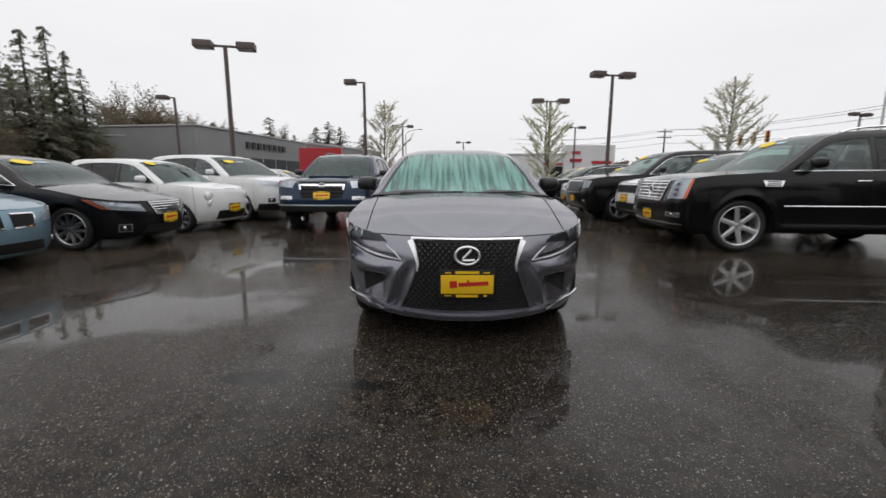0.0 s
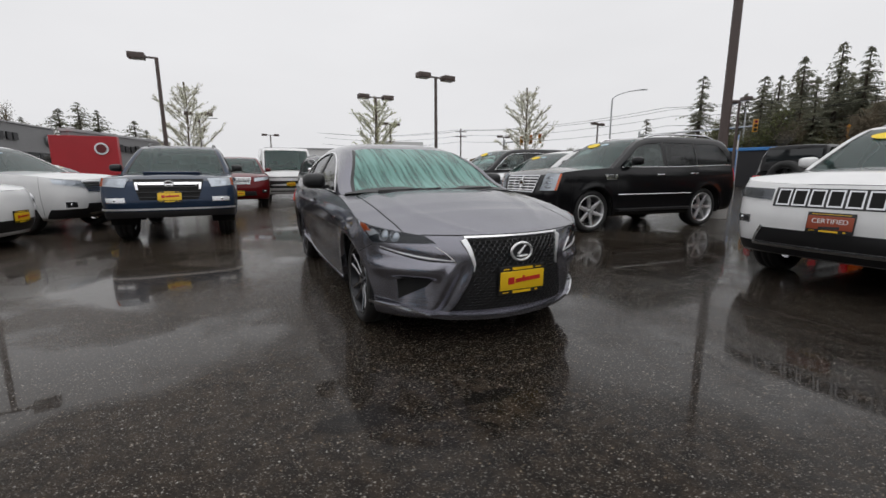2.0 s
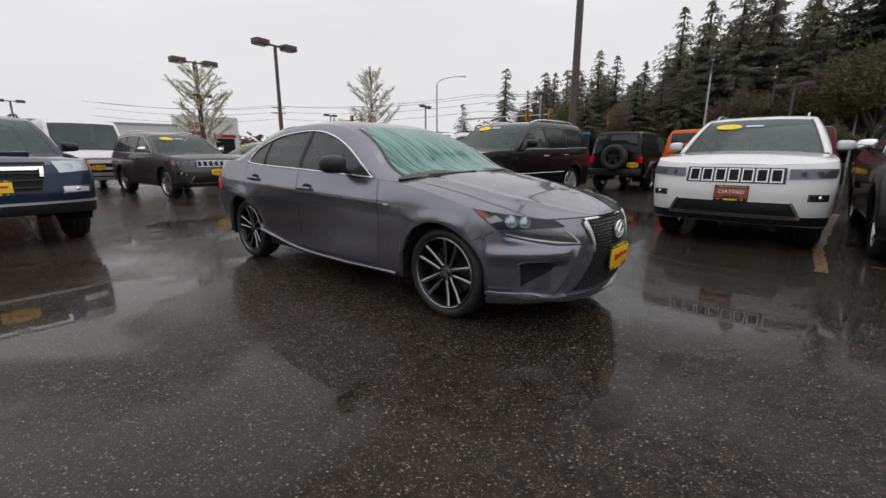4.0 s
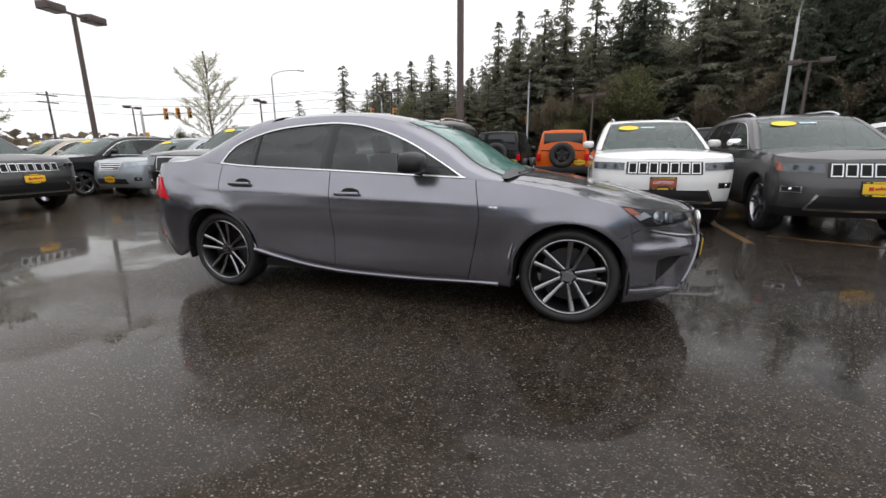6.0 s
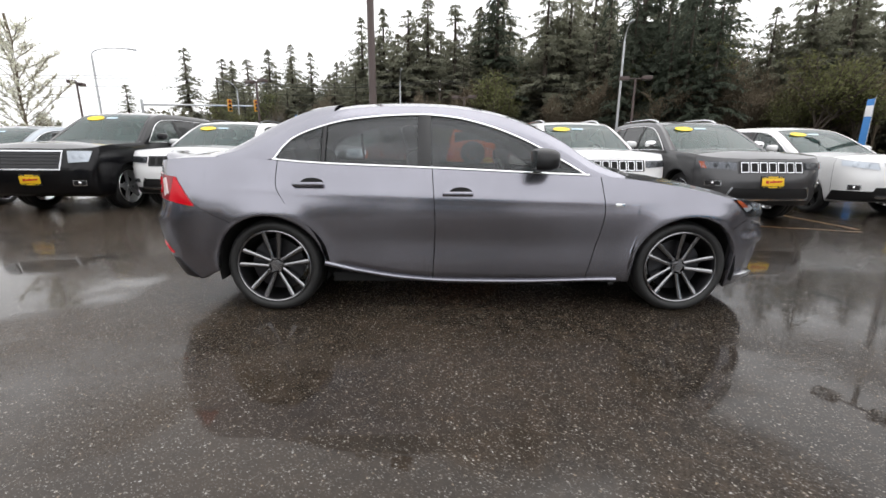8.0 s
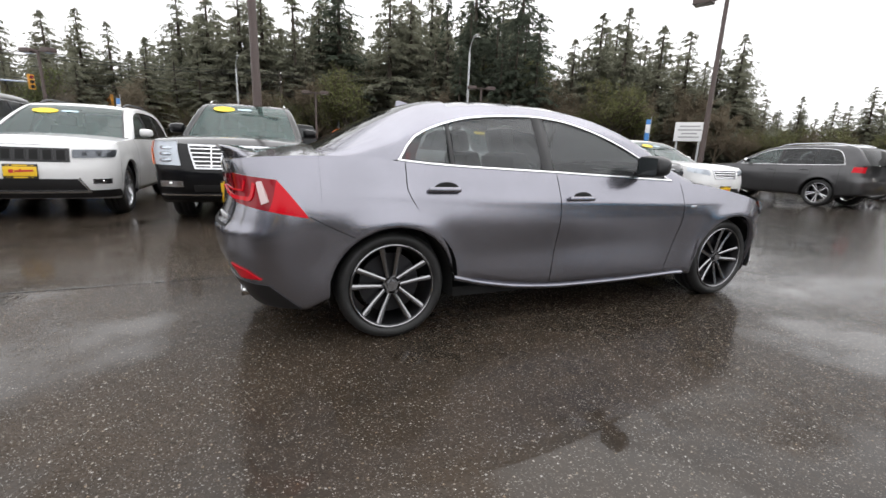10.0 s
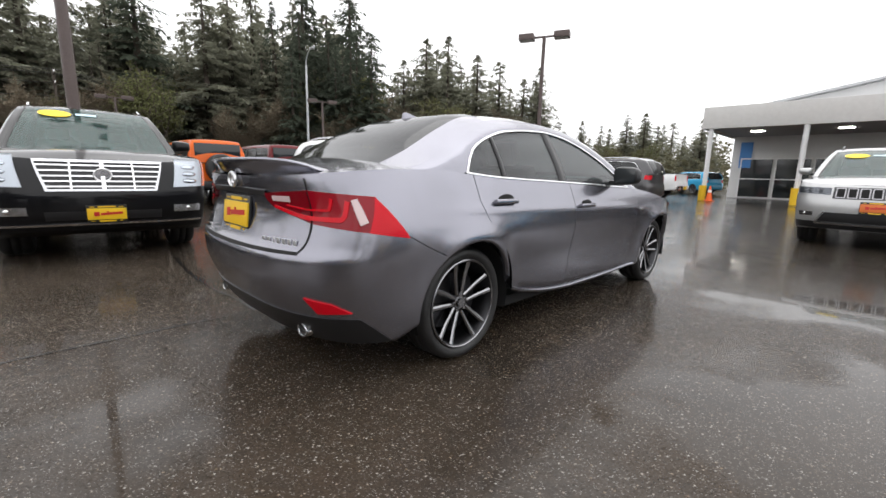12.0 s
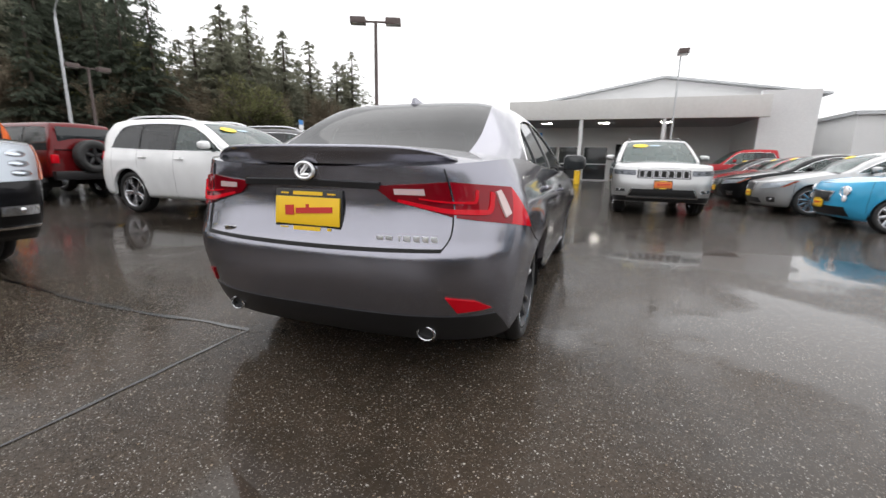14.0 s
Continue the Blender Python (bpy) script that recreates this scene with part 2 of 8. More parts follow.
M_REDDARK = mat("dark_red_lens", (0.16, 0.003, 0.008), 0.05, spec=0.4)
M_REDMID = mat("deep_red_lens", (0.24, 0.003, 0.010), 0.06, spec=0.35)
M_ROSELENS = mat("rose_tinted_clear_lens", (0.62, 0.47, 0.47), 0.15, coat=1.0)
M_BRIGHT = mat("bright_trim", (0.88, 0.88, 0.89), 0.32, 0.85)
M_WHITELENS = mat("clear_lens", (0.75, 0.75, 0.76), 0.12, coat=1.0)
# the films' pale colour stands for mirrored sky as well as rain
M_WIND = glass("windscreen_glass", (0.50, 0.74, 0.68), 0.03, (0.24, 0.42, 0.39), 0.12, 0.6)
M_TEALWIND = glass("rain_and_sky_film_glass", (0.42, 0.66, 0.60), 0.03, (0.26, 0.48, 0.44), 0.12, 0.6)
# its pale and dark streaks imitate sky and trees mirrored in the pane
M_STREAKWIND = glass("reflection_streaked_windscreen", (0.45, 0.74, 0.66), 0.05, (0.30, 0.62, 0.55), 0.56, 0.36)
M_TINT = glass("tinted_glass", (0.20, 0.21, 0.21), 0.06, (0.40, 0.42, 0.43), 0.07)
M_REARGLASS = glass("dark_rear_glass", (0.07, 0.075, 0.075), 0.03, (0.20, 0.21, 0.22), 0.10, ior=1.28)
M_SMOKE = glass("smoked_glass", (0.46, 0.49, 0.49), 0.02, (0.48, 0.50, 0.52), 0.13)
M_CLEAR = glass("side_glass", (0.60, 0.68, 0.66), 0.02, (0.50, 0.60, 0.58), 0.16)
M_SHOPGLASS = mat("dark_glass", (0.02, 0.024, 0.026), 0.05, spec=0.6)
M_SEAT = worn("seat_leather", (0.02, 0.02, 0.022), (0.035, 0.035, 0.035), 0.5, 4, 90)
M_YELLOW = mat("yellow_plate", (0.80, 0.50, 0.012), 0.45)
M_PLATERED = mat("red_print", (0.50, 0.02, 0.015), 0.5)
M_ORANGEPLATE = mat("orange_plate", (0.30, 0.055, 0.02), 0.45)
M_ORANGEBRIGHT = mat("bright_orange_plate", (0.60, 0.14, 0.02), 0.45)
M_STICKER = mat("yellow_sticker", (0.85, 0.62, 0.02), 0.5)
M_WHITE = mat("white_plastic", (0.78, 0.78, 0.78), 0.45)
M_BLUE = mat("blue_sign", (0.05, 0.22, 0.55), 0.45)

# ---------------------------------------------------------------- building blocks


def mesh_part(name, verts, faces, material, parent, label="", smooth=True, loc=None):
    me = bpy.data.meshes.new(name)
    me.from_pydata(verts, [], faces)
    me.materials.append(material)
    me.update()
    if smooth:
        me.shade_smooth()
    ob = new(name, me)
    ob.parent = parent
    if loc:
        ob.location = loc
    if label:
        ob["label"] = label
    return ob


def part(name, bm, material, parent, label="", smooth=True):
    me = bpy.data.meshes.new(name)
    bmesh.ops.recalc_face_normals(bm, faces=bm.faces[:])
    bm.to_mesh(me)
    bm.free()
    me.materials.append(material)
    if smooth:
        me.shade_smooth()
        me.set_sharp_from_angle(angle=radians(38))
    ob = new(name, me)
    ob.parent = parent
    if label:
        ob["label"] = label
    return ob


def box_into(bm, x, y, z, sx, sy, sz, bevel=0.0, m=None, segments=2):
    """A box of full size sx, sy, sz round x, y, z."""
    t = (m or Matrix()) @ Matrix.Translation((x, y, z)) @ Matrix.Diagonal((sx, sy, sz, 1))
    made = bmesh.ops.create_cube(bm, size=1, matrix=t)
    if bevel:
        es = list({e for v in made["verts"] for e in v.link_edges})
        bmesh.ops.bevel(bm, geom=es, offset=bevel, segments=segments, affect="EDGES", profile=0.6)


def box(name, x, y, z, sx, sy, sz, material, parent, bevel=0.0, label="", m=None):
    bm = bmesh.new()
    box_into(bm, x, y, z, sx, sy, sz, bevel, m)
    return part(name, bm, material, parent, label)


def tube_into(bm, a, b, r0, r1=None, seg=12, caps=True):
    a, b = Vector(a), Vector(b)
    m = Matrix.Translation((a + b) / 2) @ (b - a).to_track_quat("Z", "Y").to_matrix().to_4x4()
    bmesh.ops.create_cone(bm, cap_ends=caps, segments=seg, radius1=r0, radius2=r0 if r1 is None else r1, depth=(b - a).length, matrix=m)


def tube(name, a, b, r0, r1, material, parent, seg=12, label=""):
    bm = bmesh.new()
    tube_into(bm, a, b, r0, r1, seg)
    return part(name, bm, material, parent, label)


def empty(name, m=None):
    ob = new(name)
    ob.empty_display_size = 0.3
    if m is not None:
        ob.matrix_world = m
    return ob


def crv(pts):
    """A smooth monotone curve through points (u, v)."""
    px, py = [float(p[0]) for p in pts], [float(p[1]) for p in pts]
    h = [px[i + 1] - px[i] for i in range(len(px) - 1)]
    d = [(py[i + 1] - py[i]) / h[i] for i in range(len(h))]
    s = [d[0]] + [0.0 if d[i - 1] * d[i] <= 0 else 2 * d[i - 1] * d[i] / (d[i - 1] + d[i]) for i in range(1, len(d))] + [d[-1]]

    def f(u):
        if u <= px[0]:
            return py[0]
        if u >= px[-1]:
            return py[-1]
        i = 0
        while u > px[i + 1]:
            i += 1
        t = (u - px[i]) / h[i]
        return ((1 + 2 * t) * (1 - t) ** 2 * py[i] + t * (1 - t) ** 2 * h[i] * s[i]
                + t * t * (3 - 2 * t) * py[i + 1] + t * t * (t - 1) * h[i] * s[i + 1])
    return f


def grid_faces(nu, nv, flip=False):
    out = []
    for i in range(nu):
        for j in range(nv):
            a, b, c, d = i * (nv + 1) + j, (i + 1) * (nv + 1) + j, (i + 1) * (nv + 1) + j + 1, i * (nv + 1) + j + 1
            out.append((a, d, c, b) if flip else (a, b, c, d))
    return out


def lerp(a, b, t):
    return a + (b - a) * t


def pipe_into(bm, pts, r, seg=8, closed=False):
    """One continuous round rod along the points."""
    pts = [Vector(p) for p in pts]
    n, rings = len(pts), []
    for i, p in enumerate(pts):
        a, b = (pts[i - 1], pts[(i + 1) % n]) if closed else (pts[max(i - 1, 0)], pts[min(i + 1, n - 1)])
        q = (b - a).to_track_quat("Z", "Y")
        rings.append([bm.verts.new(p + q @ Vector((r * math.cos(2 * math.pi * k / seg), r * math.sin(2 * math.pi * k / seg), 0))) for k in range(seg)])
    for u, w in zip(rings, rings[1:] + (rings[:1] if closed else [])):
        off = min(range(seg), key=lambda o: (u[0].co - w[o].co).length) if closed else 0
        for k in range(seg):
            bm.faces.new((u[k], u[(k + 1) % seg], w[(k + 1 + off) % seg], w[(k + off) % seg]))
    if not closed:
        bm.faces.new(rings[0][::-1])
        bm.faces.new(rings[-1])


# ---------------------------------------------------------------- wheels
WHEELS = {}


def wheel_meshes(key, r, rim, width, style, spokes):
    """Tyre and rim meshes, axle along x, outer face towards +x."""
    if key in WHEELS:
        return WHEELS[key]
    seg, hw = 40, width / 2
    prof = [(-hw * 0.8, rim), (-hw, rim + (r - rim) * 0.45), (-hw * 0.86, r - 0.012), (-hw * 0.6, r), (-hw * 0.3, r), (-hw * 0.28, r - 0.008),
            (-hw * 0.22, r - 0.008), (-hw * 0.2, r), (hw * 0.2, r), (hw * 0.22, r - 0.008), (hw * 0.28, r - 0.008), (hw * 0.3, r), (hw * 0.6, r),
            (hw * 0.86, r - 0.012), (hw * 0.97, r - (r - rim) * 0.35), (hw, rim + (r - rim) * 0.45), (hw * 0.93, rim + 0.012), (hw * 0.8, rim)]
    vs, fs = [], []
    for i in range(seg):
        a = 2 * math.pi * i / seg
        vs += [(x, q * math.cos(a), q * math.sin(a)) for x, q in prof]
    k = len(prof)
    for i in range(seg):
        for j in range(k - 1):
            a, b = i * k + j, (i + 1) % seg * k + j
            fs.append((a, a + 1, b + 1, b))
    tyre = bpy.data.meshes.new("tyre")
    tyre.from_pydata(vs, [], fs)
    tyre.materials.append(M_RUBBER)
    tyre.shade_smooth()
    # barrel and lip
    prof = [(hw * 0.82, rim + 0.006), (hw * 0.92, rim + 0.002), (hw * 0.93, rim - 0.008), (hw * 0.84, rim - 0.016), (hw * 0.3, rim - 0.03), (-hw * 0.7, rim - 0.035)]
    vs, fs, k = [], [], 6
    for i in range(seg):
        a = 2 * math.pi * i / seg
        vs += [(x, q * math.cos(a), q * math.sin(a)) for x, q in prof]
    for i in range(seg):
        for j in range(k - 1):
            a, b = i * k + j, (i + 1) % seg * k + j
            fs.append((a, a + 1, b + 1, b))
    barrel = bpy.data.meshes.new("rim_barrel")
    barrel.from_pydata(vs, [], fs)
    barrel.materials.append(M_GUNDARK if style == "split" else M_WHEELCHROME if style == "chrome" else M_TRIM if style == "black" else M_ALLOY)
    barrel.shade_smooth()
    bm = bmesh.new()

    def spoke(ang0, ang1, w0, w1, x0, x1, deep, mid=None):
        """A bar from the hub to the lip, raised in the middle."""
        ring = []
        for f, ang, w, xx in ((0.0, ang0, w0, x0), (0.55, lerp(ang0, ang1, 0.5) if mid is None else mid, lerp(w0, w1, 0.45), lerp(x0, x1, 0.35)), (1.0, ang1, w1, x1)):
            rad = lerp(rim * 0.2, rim - 0.012, f)
            dy, dz = math.cos(ang), math.sin(ang)
            py, pz = -dz, dy
            ring.append([bm.verts.new((xx - deep, rad * dy + py * w * 0.5, rad * dz + pz * w * 0.5)),
                         bm.verts.new((xx - 0.006, rad * dy + py * w * 0.5, rad * dz + pz * w * 0.5)),
                         bm.verts.new((xx, rad * dy + py * w * 0.18, rad * dz + pz * w * 0.18)),
                         bm.verts.new((xx, rad * dy - py * w * 0.18, rad * dz - pz * w * 0.18)),
                         bm.verts.new((xx - 0.006, rad * dy - py * w * 0.5, rad * dz - pz * w * 0.5)),
                         bm.verts.new((xx - deep, rad * dy - py * w * 0.5, rad * dz - pz * w * 0.5))])
        for p, q in zip(ring, ring[1:]):
            for i in range(5):
                bm.faces.new((p[i], p[i + 1], q[i + 1], q[i]))
    for s in range(spokes):
        a = 2 * math.pi * s / spokes + math.pi / 2
        if style == "split":
            for d in (-1, 1):
                a0, a1 = d * math.atan2(0.021, rim * 0.2), d * math.atan2(0.056, rim)
                am = d * math.atan2(lerp(0.021, 0.056, 0.55), lerp(rim * 0.2, rim, 0.55))
                spoke(a + a0, a + a1, 0.022, 0.034, hw * 0.64, hw * 0.88, 0.05, a + am)
        elif style == "double":
            for d in (-1, 1):
                spoke(a + d * 0.12, a + d * 0.15, 0.04, 0.035, hw * 0.7, hw * 0.84, 0.03)
        else:
            spoke(a, a, 0.075 if style == "chrome" else 0.085, 0.062 if style == "chrome" else 0.06 if style in ("fat", "chrome", "black") else 0.045, hw * 0.72, hw * 0.84, 0.035)
    hub_r = 0.19 if style == "split" else 0.27
    tube_into(bm, (hw * 0.1, 0, 0), (hw * 0.6, 0, 0), rim * hub_r, rim * (hub_r - 0.03), 20)
    if style == "split":
        pipe_into(bm, [(hw * 0.9, (rim - 0.004) * math.cos(i * math.pi / 24), (rim - 0.004) * math.sin(i * math.pi / 24)) for i in range(48)], 0.006, 6, True)
    tube_into(bm, (hw * 0.6, 0, 0), (hw * 0.76, 0, 0), rim * 0.12, rim * 0.11, 16)
    for s in range(5):
        a = 2 * math.pi * s / 5 + 0.3
        c = (math.cos(a) * rim * 0.185, math.sin(a) * rim * 0.185)
        tube_into(bm, (hw * 0.5, *c), (hw * 0.71, *c), 0.011, 0.009, 8)
    face = bpy.data.meshes.new("rim_spokes")
    bmesh.ops.recalc_face_normals(bm, faces=bm.faces[:])
    bm.to_mesh(face)
    bm.free()
    face.materials.append(M_GUN if style == "split" else M_WHEELCHROME if style == "chrome" else M_TRIM if style == "black" else M_ALLOY)
    face.shade_smooth()
    face.set_sharp_from_angle(angle=radians(30))
    bm = bmesh.new()
    tube_into(bm, (-hw * 0.05, 0, 0), (hw * 0.12, 0, 0), rim * 0.72, None, 28)
    disc = bpy.data.meshes.new("brake_disc")
    bm.to_mesh(disc)
    bm.free()
    disc.materials.append(M_GUNDARK)
    WHEELS[key] = (tyre, barrel, face, disc)
    return WHEELS[key]


def wheel(parent, x, y, r, rim, width, style="fat", spokes=6, turn=0.0, steer=0.0):
    meshes = wheel_meshes((r, rim, width, style, spokes), r, rim, width, style, spokes)
    hub = new("wheel")
    hub.empty_display_size = 0.1
    hub.parent = parent
    hub.matrix_basis = Matrix.Translation((x, y, r)) @ pose(0, 0, 0, 0, 0, (0 if x > 0 else 180) + steer) @ pose(0, 0, 0, turn)
    for name, me in zip(("tyre", "rim", "spokes", "brake_disc"), meshes):
        o = new(name, me)
        o.parent = hub
    return hub

# ---------------------------------------------------------------- vehicle shells


def between(u, us, vs):
    """Straight-line reading of a table with rising us."""
    if u <= us[0]:
        return vs[0]
    if u >= us[-1]:
        return vs[-1]
    lo, hi = 0, len(us) - 1
    while hi - lo > 1:
        mid = (lo + hi) // 2
        if us[mid] <= u:
            lo = mid
        else:
            hi = mid
    return vs[lo] + (vs[hi] - vs[lo]) * (u - us[lo]) / ((us[hi] - us[lo]) or 1.0)


class Shape:
    """Surface of a car: x across, nose towards -y, wheels' contact at z = 0. Places on the skin are (s, z): metres along the plan
    outline from the middle of the nose, and height."""

    def __init__(self, wprof, rim, yf, yr, top, xt, axles, wr, arch, sill, front=(0.75, 2.4), rear=(0.6, 3.0), upper=None, flare=0.012, bow=0.1, crown=(0.05, 0.035, 0.03), arch_z=None, sculpt=None, crease=0.0):
        self.w, self.rim, self.yf, self.yr, self.top, self.sill = crv(wprof), crv(rim), crv(yf), crv(yr), crv(top), crv(sill)
        self.upper = crv(upper) if upper else None
        self.top_ends, self.up_ends = (top[0][0], top[-1][0]), (upper[0][0], upper[-1][0]) if upper else None
        self.xt, self.axles, self.wr, self.arch, self.flare, self.bow, self.crown = xt, axles, wr, arch, flare, bow, crown
        self.arch_z = wr if arch_z is None else arch_z
        self.sculpt, self.crease = sculpt, crease
        self.roll = 4.5 if sculpt else 2.4
        (self.lf, self.nf), (self.lr, self.nr) = front, rear
        self.zt = max(p[1] for p in top)
        self.f0, self.r0 = min(p[1] for p in yf), max(p[1] for p in yr)
        tab = [(3.0 * i / 600, *self.plan(3.0 * i / 600, 0.55)) for i in range(601)]
        s, self.sa, self.ss, self.sy = 0.0, [0.0], [0.0], [tab[0][2]]
        for p, q in zip(tab, tab[1:]):
            s += math.hypot(q[1] - p[1], q[2] - p[2])
            self.sa.append(q[0]), self.ss.append(s), self.sy.append(self.nominal(q[0]))
        self.sy[0] = self.nominal(0.0)
        self.length = s

    def nominal(self, a):
        if a <= 1:
            return self.f0 + self.lf * (1 - max(math.cos(a * math.pi / 2), 0.0) ** (2 / self.nf))
        if a <= 2:
            return lerp(self.f0 + self.lf, self.r0 - self.lr, a - 1)
        return self.r0 - self.lr + self.lr * max(math.sin((a - 2) * math.pi / 2), 0.0) ** (2 / self.nr)

    def plan(self, a, z):
        y, w = self.nominal(a), self.w(z)
        if a < 1:
            w *= math.sin(a * math.pi / 2) ** (2 / self.nf)
            y += (self.yf(z) - self.f0) * (1 - (y - self.f0) / self.lf)
        elif a > 2:
            w *= max(math.cos((a - 2) * math.pi / 2), 0.0) ** (2 / self.nr)
            y += (self.yr(z) - self.r0) * (1 - (self.r0 - y) / self.lr)
        for ay in self.axles:
            d = math.hypot(y - ay, z - self.arch_z) - self.arch
            if -0.1 < d < 0.3:
                w += self.flare * math.exp(-(d / 0.07) ** 2)
        return w, y

    def s_of_y(self, y):
        return between(y, self.sy, self.ss)

    def y_of_s(self, s):
        return between(abs(s), self.ss, self.sy)

    def raw(self, s, z):
        a = between(abs(s), self.ss, self.sa)
        x, y = self.plan(a, z)
        return Vector((math.copysign(x, s), y, z))

    def pt(self, s, z, off=0.0):
        p = self.raw(s, z)
        if self.sculpt:
            off += self.sculpt(self, abs(s), z)
        if off:
            e = 0.012
            lo, hi = (s - e, s + e)
            du, dv = self.raw(hi, z) - self.raw(lo, z), self.raw(s, z + e) - self.raw(s, z - e)
            n = du.cross(dv)
            if n.length > 1e-9:
                p = p + n.normalized() * off
        return p

    def hood_lift(self, q, y):
        """Two soft creases that run from the grille's corners to the pillars."""
        f = min(max((y - self.f0) / 1.3, 0.0), 1.0)
        return self.crease * math.exp(-((abs(q) - lerp(0.47, 0.70, f)) / 0.06) ** 2) * min(f / 0.2, 1.0) * min((1 - f) / 0.15 + 0.2, 1.0)

    def low(self, y):
        z = self.sill(y)
        for ay in self.axles:
            d = abs(y - ay)
            if d < self.arch:
                z = max(z, self.arch_z + math.sqrt(self.arch ** 2 - d * d))
        return z

    def glass_x(self, y, z):
        zb = self.rim(y)
        xb = self.raw(self.s_of_y(y), zb)[0] - 0.012
        f = min(max((z - zb) / (self.zt - zb), 0.0), 1.0)
        zt = self.top(y)
        d = (zt - z) / 0.07
        return xb - (xb - self.xt) * f ** 1.2 - (0.03 * (1 - max(d, 0)) ** 2 if d < 1 else 0)

    def up(self, y):
        if not self.upper or y <= self.up_ends[0] or y >= self.up_ends[1]:
            return self.rim(y)
        return max(self.upper(y), self.rim(y))


def skin(sh, name, s0, s1, material, parent, nu=24, nv=12, off=0.0, lip=0.04, label="", zlo=None, zhi=None):
    """A body panel between two cut lines s0(z), s1(z), from the sill or wheel arch to the rim."""
    vs = []
    zlo, zhi = zlo or sh.low, zhi or sh.rim
    flip = False
    for i in range(nu + 1):
        f = i / nu
        for j in range(-1, nv + 1):
            v, z = max(j, 0) / nv, 0.6
            for _ in range(4):
                s = lerp(s0(z), s1(z), f)
                y = sh.y_of_s(s)
                z = lerp(zlo(y), zhi(y), v)
            p = sh.pt(s, z, off - (lip if j < 0 else 0.0))
            vs.append(p)
    return mesh_part(name, vs, grid_faces(nu, nv + 1, flip), material, parent, label)


def patch(sh, name, quad, material, parent, off=0.006, thick=0.012, nu=8, nv=4, side=1, rear=False, label=""):
    """A thin shell on the skin with four corners (s, z), order bottom-inner, bottom-outer, top-outer, top-inner."""
    def s_(s):
        return side * (sh.length - s if rear else s) if s >= 0 or not rear else -side * (sh.length + s)
    vs = []
    (a, b, c, d) = quad
    for lay in (off, off - thick):
        for i in range(nu + 1):
            u = i / nu
            for j in range(nv + 1):
                v = j / nv
                s = lerp(lerp(a[0], b[0], u), lerp(d[0], c[0], u), v)
                z = lerp(lerp(a[1], b[1], u), lerp(d[1], c[1], u), v)
                vs.append(sh.pt(s_(s), z, lay))
    fl = (side < 0) != rear
    fs = grid_faces(nu, nv, fl)
    k = (nu + 1) * (nv + 1)
    edge = [i * (nv + 1) for i in range(nu + 1)] + [nu * (nv + 1) + j for j in range(1, nv + 1)]
    edge += [i * (nv + 1) + nv for i in range(nu - 1, -1, -1)] + [j for j in range(nv - 1, 0, -1)]
    for p, q in zip(edge, edge[1:] + edge[:1]):
        fs.append((p, q, q + k, p + k) if fl else (q, p, p + k, q + k))
    ob = mesh_part(name, vs, fs, material, parent, label)
    ob.data.set_sharp_from_angle(angle=radians(45))
    return ob


def ribbon(sh, name, path, width, material, parent, off=0.004, side=1, greenhouse=False, label=""):
    """A narrow raised strip along points (y, z) of the side."""
    vs, n = [], len(path)
    for i, (y, z) in enumerate(path):
        y0, z0 = path[max(i - 1, 0)]
        y1, z1 = path[min(i + 1, n - 1)]
        l = math.hypot(y1 - y0, z1 - z0) or 1.0
        ny, nz = -(z1 - z0) / l * width / 2, (y1 - y0) / l * width / 2
        for k, o in ((-1, -0.004), (-0.8, off), (0.8, off), (1, -0.004)):
            yy, zz = y + ny * k, z + nz * k
            vs.append((side * (sh.glass_x(yy, zz) + o), yy, zz) if greenhouse else sh.pt(side * sh.s_of_y(yy), zz, o))
    return mesh_part(name, vs, grid_faces(n - 1, 3, side > 0), material, parent, label)


def strip(sh, name, y0, y1, material, parent, kind, n=12, nx=14, inset=1.0, lift=0.0, x_from=(-1.0, -1.0), x_to=(1.0, 1.0), label=""):
    """A surface across the car from edge to edge: hood or deck along the rim, or windscreen, roof and backlight along the top line."""
    vs = []
    for i in range(n + 1):
        y = lerp(y0, y1, i / n)
        if kind in ("hood", "deck"):
            z = sh.rim(y)
            p = sh.raw(sh.s_of_y(y), z)
            x, yy = p[0], p[1]
            d = min(abs(y - sh.f0), abs(sh.r0 - y))
            c, bow = sh.crown[0] * min(d / 0.5, 1.0) ** 0.7, 0.0
        else:
            z, yy = sh.top(y), y
            x = sh.glass_x(y, z)
            f = i / n
            base = sh.crown[1]
            c = base * (1.0 if kind == "roof" else lerp(0.4, 1.0, f) if kind == "windscreen" else lerp(1.0, 0.4, f))
            bow = 0.0 if kind == "roof" else (-sh.bow * (1 - f) if kind == "windscreen" else sh.bow * 0.7 * f)
        for j in range(nx + 1):
            q = lerp(lerp(*x_from, i / n), lerp(*x_to, i / n), j / nx)
            rise = sh.hood_lift(q, y) if kind == "hood" and sh.crease else 0.0
            if kind == "backlight" and sh.sculpt:
                u = min(max((1 - abs(q)) / 0.26, 0.0), 1.0)
                rise = 0.062 * math.sin(math.pi * min(i / n * 0.9 + 0.1, 1.0)) * u * (2 - u)
            vs.append((q * x * inset, yy + bow * (1 - q * q), z + c * (1 - abs(q) ** sh.roll if kind not in ("hood", "deck") else 1 - q * q) + lift + rise))
    return mesh_part(name, vs, grid_faces(n, nx, True), material, parent, label)


